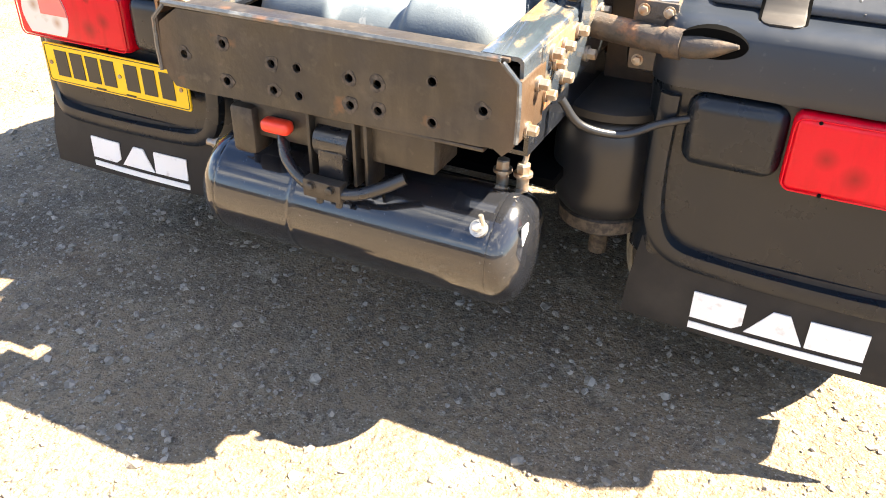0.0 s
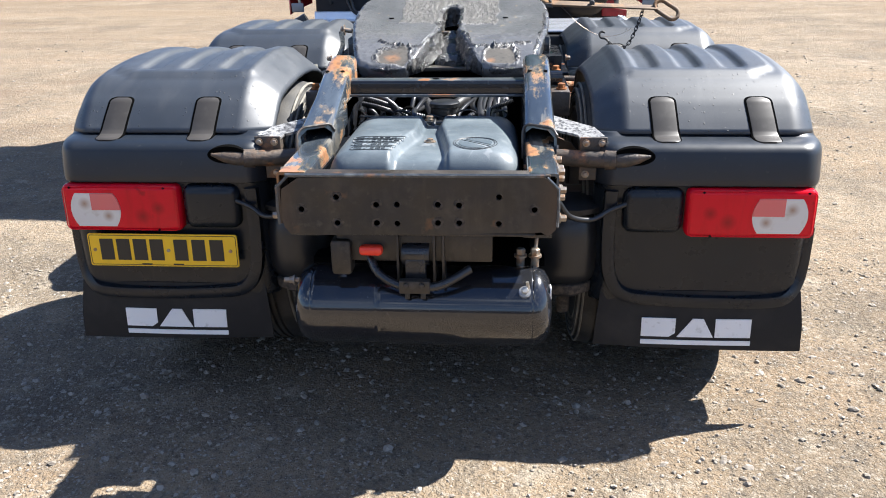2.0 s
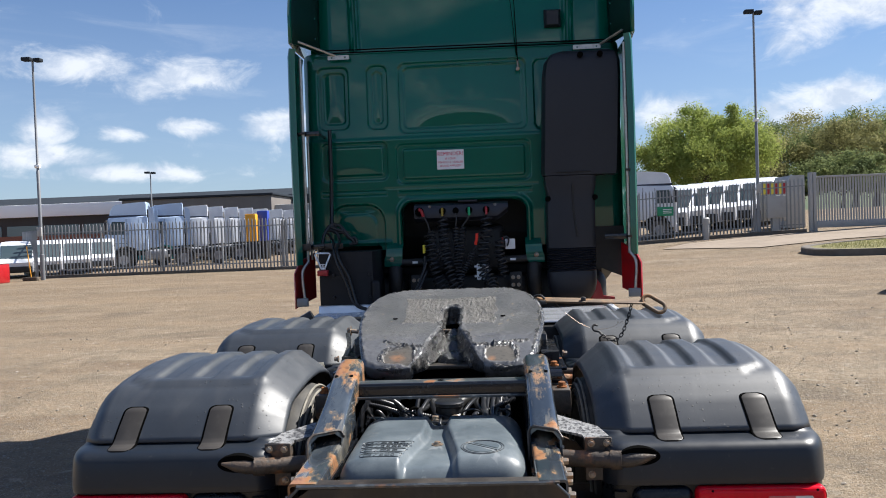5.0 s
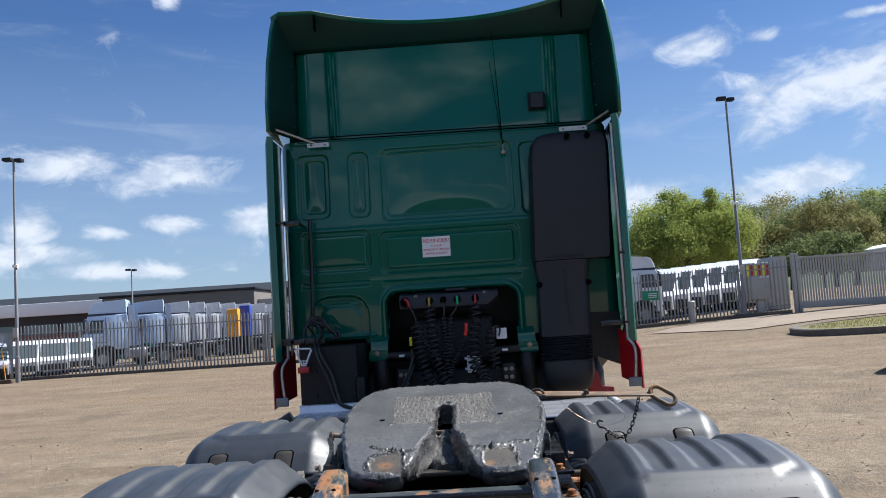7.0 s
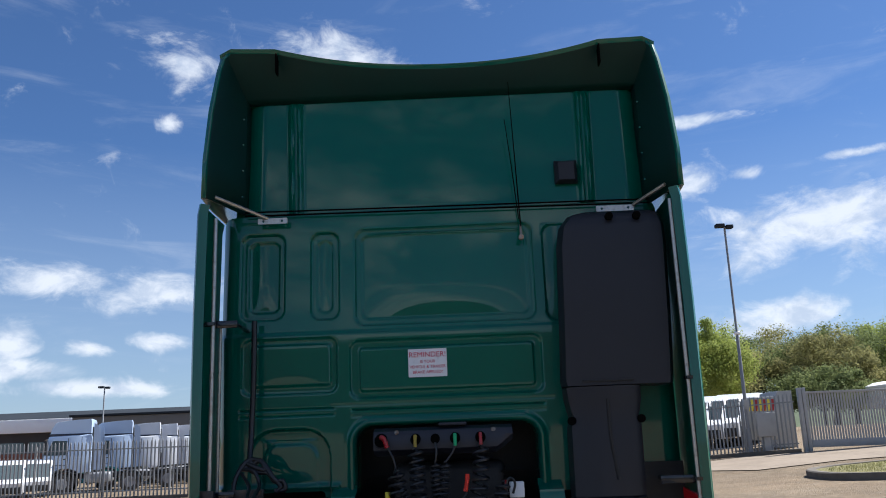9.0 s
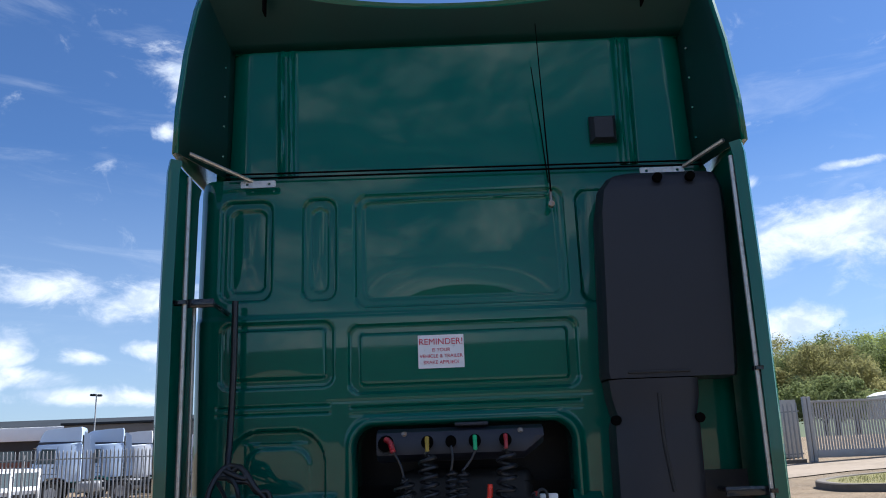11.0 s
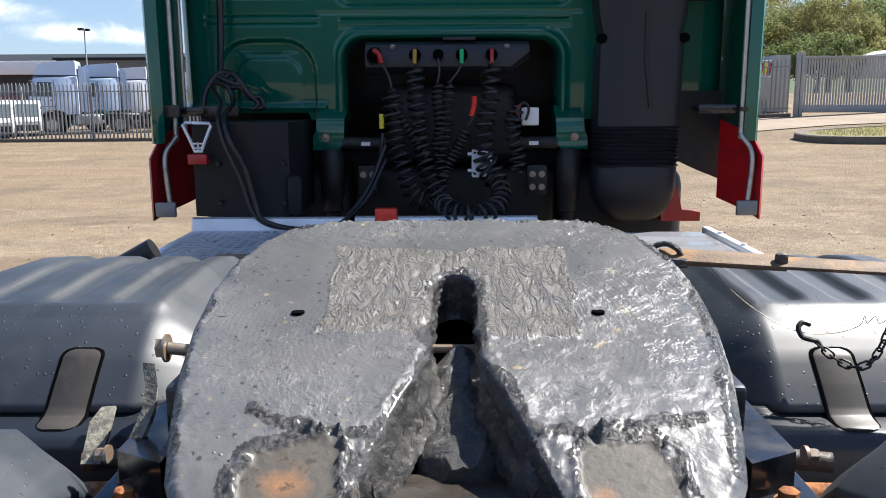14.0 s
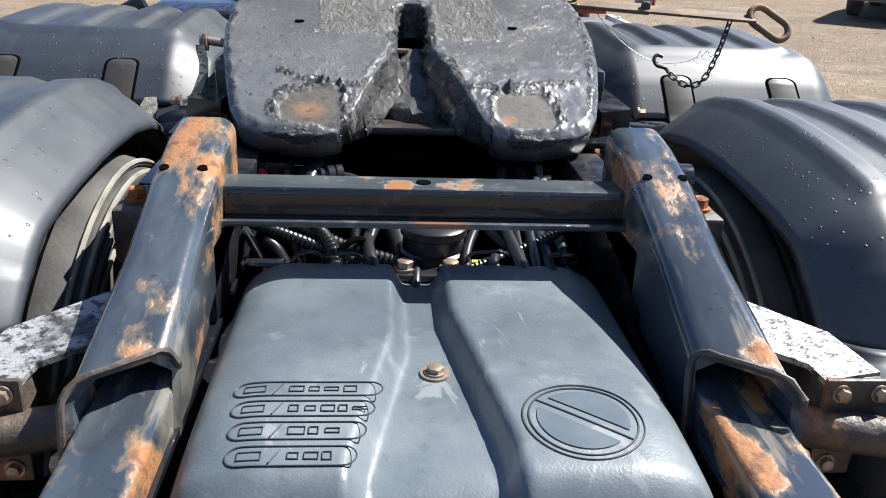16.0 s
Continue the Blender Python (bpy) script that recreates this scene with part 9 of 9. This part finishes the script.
def put_vans():
    v = van("cabwhite", "white panel van parked behind the fence")
    small = van("cabwhite", "small white van parked behind the fence")
    used = set()
    for src, grow, spots in ((small, 0.76, [(-30.8, 45, 25), (-29.2, 46, 25), (-27.6, 47, 25), (-26.2, 49, 25), (-30.0, 60, 20), (-27.6, 62, 20)]), (v, 1.12, [(12.4 + 0.95 * k, 47 + 0.5 * k, -28) for k in range(6)])):
        for az, d, turn in spots:
            x, y = 0.22 + d * math.sin(radians(az)), -2.3 + d * math.cos(radians(az))
            m = Matrix.Translation((x, y, gz(x, y))) @ Matrix.Rotation(radians(turn), 4, "Z") @ Matrix.Scale(grow, 4)
            if src in used:
                copy_thing(src, Matrix.Translation((x, y, gz(x, y))) @ Matrix.Rotation(radians(turn), 4, "Z"))
            else:
                src.matrix_basis = m
                used.add(src)
    # box-bodied vehicles further right
    for az, d, w, h, key, lab in ((18.95, 44, 0.9, 2.5, "gate", "grey steel container behind the fence"), ):
        x, y = 0.22 + d * math.sin(radians(az)), -2.3 + d * math.cos(radians(az))
        z = gz(x, y)
        t = thing("yard_unit", (x, y, z), lab, "container")
        bm = B()
        loft(bm, [[(x - w / 2, y + yy, z), (x - w / 2, y + yy, z + h * 0.75), (x - w / 2 + 0.3 * min(w, 3), y + yy, z + h), (x + w / 2, y + yy, z + h), (x + w / 2, y + yy, z)] for yy in (-1.1, 1.1)])
        part("body", bm, M[key], t)
    # box trailers with rounded roofs beyond the gate
    for az, d, w, h in ((28.4, 66, 2.6, 3.1), (30.9, 64, 2.6, 3.2), (33.6, 62, 2.6, 3.1)):
        x, y = 0.22 + d * math.sin(radians(az)), -2.3 + d * math.cos(radians(az))
        z = gz(x, y)
        t = thing("box_trailer", (x, y, z), "white box trailer with rounded roof behind the gate", "trailer")
        bm = B()
        loft(bm, [[(x - w / 2, yy, z + 1.1), (x - w / 2, yy, z + h - 0.35), (x - w / 4, yy, z + h - 0.08), (x, yy, z + h), (x + w / 4, yy, z + h - 0.08), (x + w / 2, yy, z + h - 0.35), (x + w / 2, yy, z + 1.1)] for yy in (y, y + 8)])
        part("body", bm, M["cladwhite"], t)
        for k in (-1, 1):
            bm = B()
            box(bm, *sorted((x + k * 0.03, x + k * (w / 2 - 0.08))), y - 0.04, y + 0.01, z + 1.2, z + h - 0.5, 0.01)
            part("door", bm, M["cladwhite"], t)
            bm = B()
            wheel_at(bm, x + k * 0.85, y + 1.6, z, 0.5, 0.3)
            part("wheel", bm, M["tyre"], t)
        bm = B()
        box(bm, x - w / 2, x + w / 2, y - 0.02, y + 0.12, z + 0.55, z + 0.7, 0.02)
        part("bumper", bm, M["gate"], t)
        for k in (-0.6, 0.6):
            bm = B()
            box(bm, x + k - 0.05, x + k + 0.05, y + 0.02, y + 0.1, z + 0.6, z + 1.15)
            part("bumper_bracket", bm, M["gate"], t)
    x, y = 0.22 + 41.4 * math.sin(radians(18.15)), -2.3 + 41.4 * math.cos(radians(18.15))
    t = thing("chevron_board", (x, y, gz(x, y)), "red and yellow chevron board on a parked lorry", "sign")
    bm = B()
    box(bm, x - 0.6, x + 0.6, y, y + 0.6, gz(x, y) + 0.5, gz(x, y) + 2.35, 0.03)
    part("body", bm, M["gate"], t)
    for k in range(6):
        bm = B()
        plate(bm, [(x - 0.55 + 0.18 * k, gz(x, y) + 1.75), (x - 0.37 + 0.18 * k, gz(x, y) + 1.75), (x - 0.27 + 0.18 * k, gz(x, y) + 2.25), (x - 0.45 + 0.18 * k, gz(x, y) + 2.25)], [], lambda u, v2, q: (u, y - 0.01 + q, v2), 0.008)
        part("stripe", bm, M["red"] if k % 2 else M["yellow_plastic"], t)
    x, y = 8.0, 36.3
    s = thing("fence_sign", (x, y, gz(x, y)), "green sign fixed on the fence", "sign")
    bm = B()
    box(bm, x - 0.36, x + 0.36, y - 0.03, y, gz(x, y) + 1.2, gz(x, y) + 1.62, 0.008)
    part("board", bm, M["sign_green"], s)
    for k in range(3):
        bm = B()
        box(bm, x - 0.1, x + 0.28, y - 0.036, y - 0.029, gz(x, y) + 1.32 + 0.08 * k, gz(x, y) + 1.35 + 0.08 * k)
        part("text_bar", bm, M["white"], s)
    x, y = 9.6, 35.4
    bm = B()
    loft(bm, [[(x + r * math.cos(a), y + r * math.sin(a), gz(x, y) + h) for a in (2 * math.pi * k / 14 for k in range(14))] for h, r in ((-0.1, 0.13), (0.7, 0.13), (0.72, 0.16), (0.95, 0.16), (1.0, 0.1))])
    b = link("bollard", bm, M["gate"])
    tagged(b, "short grey post by the fence", "bollard")
    # grit bin and broom by the left post
    x, y = -20.75, 30.9
    gb = thing("grit_bin", (x, y, gz(x, y)), "red bin with white lid by the fence", "bin")
    bm = B()
    box(bm, x - 0.5, x + 0.5, y - 0.4, y + 0.4, gz(x, y), gz(x, y) + 0.8, 0.04)
    part("body", bm, M["red"], gb)
    bm = B()
    box(bm, x - 0.53, x + 0.53, y - 0.43, y + 0.43, gz(x, y) + 0.8, gz(x, y) + 1.0, 0.05)
    part("lid", bm, M["cladwhite"], gb)
    x, y = -19.9, 32.1
    br = thing("broom", (x, y, gz(x, y)), "wooden broom leaning on the lamp column", "broom")
    bm = B()
    tube(bm, [(x + 0.1, y, gz(x, y) + 0.15), (x - 0.1, y + 0.1, gz(x, y) + 1.5)], 0.02, 8)
    part("handle", bm, M["amber"], br)
    bm = B()
    box(bm, x - 0.25, x + 0.4, y - 0.1, y + 0.1, gz(x, y), gz(x, y) + 0.17, 0.03)
    part("head", bm, M["bark"], br)


put_vans()


def parked_car():
    x, y, z = 0.0, 0.0, 0.0
    c = thing("parked_car", (0, 0, 0), "dark grey car parked at the yard's edge", "car")
    bm = B()
    ring = lambda w, k: [(w, y - 2.1, z + 0.3), (w, y - 2.15, z + 0.75), (w * k, y - 1.9, z + 1.0), (w * k, y - 1.3, z + 1.42), (w * k, y + 0.6, z + 1.45), (w * k, y + 1.3, z + 1.0), (w, y + 2.1, z + 0.85), (w, y + 2.15, z + 0.3)]
    loft(bm, [[(x + a, b, d) for a, b, d in ring(w, k)] for w, k in ((-0.88, 0.8), (-0.8, 0.9), (0.8, 0.9), (0.88, 0.8))])
    part("body", bm, M["car_paint"], c)
    for sx in (-1, 1):
        for yy in (-1.3, 1.35):
            bm = B()
            loft(bm, [[(x + sx * (0.9 - u), y + yy + q * math.cos(a), z + 0.31 + q * math.sin(a)) for a in (2 * math.pi * k / 24 for k in range(24))] for u, q in ((0.03, 0.02), (0.03, 0.18), (0.0, 0.2), (0, 0.29), (0.03, 0.31), (0.2, 0.31))], True, True)
            part("wheel", bm, M["tyre"], c)
    bm = B()
    box(bm, x - 0.26, x + 0.26, y - 2.18, y - 2.14, z + 0.42, z + 0.53)
    part("number_plate", bm, M["white"], c)
    bm = B()
    box(bm, -0.75, 0.75, -1.62, -1.55, 1.05, 1.33, 0.03)
    part("rear_window", bm, M["window"], c)
    c.matrix_basis = Matrix.Translation((9.75, 14.7, gz(9.75, 14.7))) @ Matrix.Rotation(radians(-38), 4, "Z")


parked_car()


# ---- buildings ----
def shed():
    x0, x1, y0, z0 = -70.0, 12.0, 82.0, 0.4
    b = thing("warehouse", (x0, y0, z0), "long low warehouse with dark roof and pale band", "warehouse")
    bm = B()
    box(bm, x0, x1, y0, y0 + 30, z0 - 1, z0 + 4.5)
    part("wall", bm, M["clad"], b)
    bm = B()
    box(bm, x0 - 0.3, -33, y0 - 0.4, y0 + 0.5, z0 + 3.9, z0 + 5.2, 0.05)
    part("fascia", bm, M["cladwhite"], b, "white fascia band")
    bm = B()
    loft(bm, [[(x, y0 - 0.3, z0 + 5.22), (x, y0 + 14, z0 + 6.65), (x, y0 + 30, z0 + 5.2), (x, y0 + 30, z0 + 4.5), (x, y0 - 0.2, z0 + 4.5)] for x in (x0, x1)])
    part("roof", bm, M["roof"], b)
    for k in range(9):
        bm = B()
        x = -68 + 4.2 * k
        box(bm, x, x + 3.6, y0 - 0.06, y0 + 0.1, z0 + 0.8, z0 + 3.0)
        w = part("window", bm, M["window"], b)
    bm = B()
    box(bm, x0, -34, y0 - 6, y0 - 5.6, z0 - 1, z0 + 1.9)
    part("low_wall", bm, M["brick"], b, "low red brick wall")
    c = thing("clad_hall", (-32, 74, 0.5), "dark grey clad hall with flat roof", "warehouse")
    bm = B()
    box(bm, -35.0, -20.6, 74, 90, -0.5, 5.3, 0.1)
    part("wall", bm, M["hall"], c)
    bm = B()
    box(bm, -35.2, -20.4, 73.8, 90.2, 5.3, 5.5, 0.05)
    part("roof_edge", bm, M["roof"], c)
    bm = B()
    box(bm, -20.6, 4.0, 75, 88, -0.5, 4.4, 0.1)
    part("side_wall", bm, M["gate"], c)
    x, y = -26.0, 60
    t = thing("teal_container", (x, y, gz(x, y)), "teal green container among the vans", "container")
    bm = B()
    box(bm, x - 1.6, x + 1.6, y, y + 2, gz(x, y), gz(x, y) + 2.2, 0.05)
    part("body", bm, M["teal"], t)


shed()


def unseen_wall():
    # added out of view, so the green paint reflects a dark band
    bm = B()
    box(bm, -75, 75, -52, -51, -0.5, 6.5)
    w = link("wall_south", bm, M["clad"])
    tagged(w, "long plain dark wall, unseen, added for its reflection in the cab paint", "wall", kind="structure")


unseen_wall()


# ---- trees ----
def tree(x, y, h, spread, leaf, seed, label, clumps=70, per=70, size=0.22):
    rnd = random.Random(seed)
    z = gz(x, y) - 0.3
    t = thing("tree", (x, y, z), label, "tree", "trees beyond the fence")
    bm = B()
    trunk_h = h * 0.32
    tube(bm, [(x, y, z), (x + 0.05, y, z + trunk_h * 0.5), (x + 0.1, y, z + trunk_h), (x + 0.2, y, z + h * 0.75)], [h * 0.035, h * 0.027, h * 0.022, h * 0.006], 10)
    tips = []
    for k in range(11):
        a = k * 2.4 + rnd.uniform(-0.3, 0.3)
        z0 = z + h * rnd.uniform(0.22, 0.5)
        r = spread * rnd.uniform(0.5, 0.85)
        tip = Vector((x + r * math.cos(a), y + r * math.sin(a), z0 + h * rnd.uniform(0.12, 0.4)))
        mid = Vector((x, y, z0)).lerp(tip, 0.5) + Vector((0, 0, h * 0.05))
        tube(bm, curve([(x, y, z0), mid, tip], 4), [h * 0.011 * (1 - i / 9.5) + 0.01 for i in range(9)], 6)
        tips.append(tip)
    part("trunk", bm, M["bark"], t)
    # leaves sit on the outside of uneven clumps that gather round the limbs' ends
    verts, faces = [], []
    for k in range(clumps):
        if k % 3 == 0:
            c = tips[k // 3 % len(tips)] + Vector((rnd.gauss(0, 1), rnd.gauss(0, 1), rnd.gauss(0, 0.6))) * spread * 0.16
        else:
            u = rnd.random() ** 0.38
            a, e = rnd.uniform(0, 6.283), math.asin(rnd.uniform(-0.72, 1))
            wob = 1 + 0.22 * noise.noise((3 * math.cos(a), 3 * math.sin(a), 2 * e + seed))
            c = Vector((x + spread * wob * u * math.cos(a) * math.cos(e), y + spread * wob * u * math.sin(a) * math.cos(e), z + h * 0.58 + h * 0.40 * wob * u * math.sin(e)))
        cr = spread * rnd.uniform(0.09, 0.24)
        for _ in range(per):
            d = Vector((rnd.gauss(0, 1), rnd.gauss(0, 1), rnd.gauss(0, 0.75)))
            d = d.normalized() * min(d.length, 1.9) * cr * 0.6
            p = c + d
            s = size * rnd.uniform(0.6, 1.35)
            n = (d.normalized() + Vector((rnd.gauss(0, 0.45), rnd.gauss(0, 0.45), rnd.gauss(0, 0.45) + 0.4))).normalized()
            q = n.orthogonal().normalized()
            q = (Matrix.Rotation(rnd.uniform(0, 6.28), 3, n) @ q) * s
            w = n.cross(q) * 0.6
            o = len(verts)
            verts += [tuple(p - q), tuple(p + w), tuple(p + q * 1.1), tuple(p - w)]
            faces.append((o, o + 1, o + 2, o + 3))
    crown = part("crown", (verts, [], faces), M[leaf], t)
    return t


tree(16.3, 62.0, 9.0, 4.7, "leaf_lime", 1, "broad oak in bright spring leaf", 230, 420, 0.075)
SPOTS = [(22, 74, 9.5, 4.5, "leaf_olive"), (27, 78, 11, 5, "leaf_green"), (31.5, 72, 10, 4.5, "leaf_olive"), (36, 78, 12, 5.2, "leaf_green"), (41, 72, 10.5, 5, "leaf_lime"), (46, 76, 12, 5.5, "leaf_green"), (52, 74, 11, 5, "leaf_olive"), (10.5, 80, 8, 4.5, "leaf_green"), (58, 72, 11, 5, "leaf_green"), (24, 84, 12, 5, "leaf_green"), (33, 86, 13, 5.5, "leaf_olive"), (43, 84, 13.5, 5.5, "leaf_lime"), (51, 84, 13, 5.5, "leaf_green"), (28, 66, 6, 3.6, "leaf_green"), (38.5, 66, 7, 3.8, "leaf_olive"), (4, 84, 8, 4.5, "leaf_olive")]
for n, (x, y, h, s, leaf) in enumerate(SPOTS):
    tree(x, y, h * 0.84, s, leaf, 10 + n, "mixed woodland tree in early leaf", 105, 260, 0.095)


def far_hill():
    bm = B()
    rings = []
    for k in range(41):
        x = -420 + 21 * k
        hgt = 9 + 2 * noise.noise((k * 0.3, 1, 2)) + 10 * math.exp(-(((x + 255) / 65) ** 2))
        if x > 0:
            hgt += 8
        rings.append([(x, 300, -3), (x, 340, hgt * 0.55), (x, 400, hgt), (x, 480, hgt * 0.6), (x, 500, -3)])
    loft(bm, rings, False, False)
    hl = link("far_hill", bm, M["hill"])
    tagged(hl, "low wooded hill on the horizon", "hill", kind="structure")


far_hill()
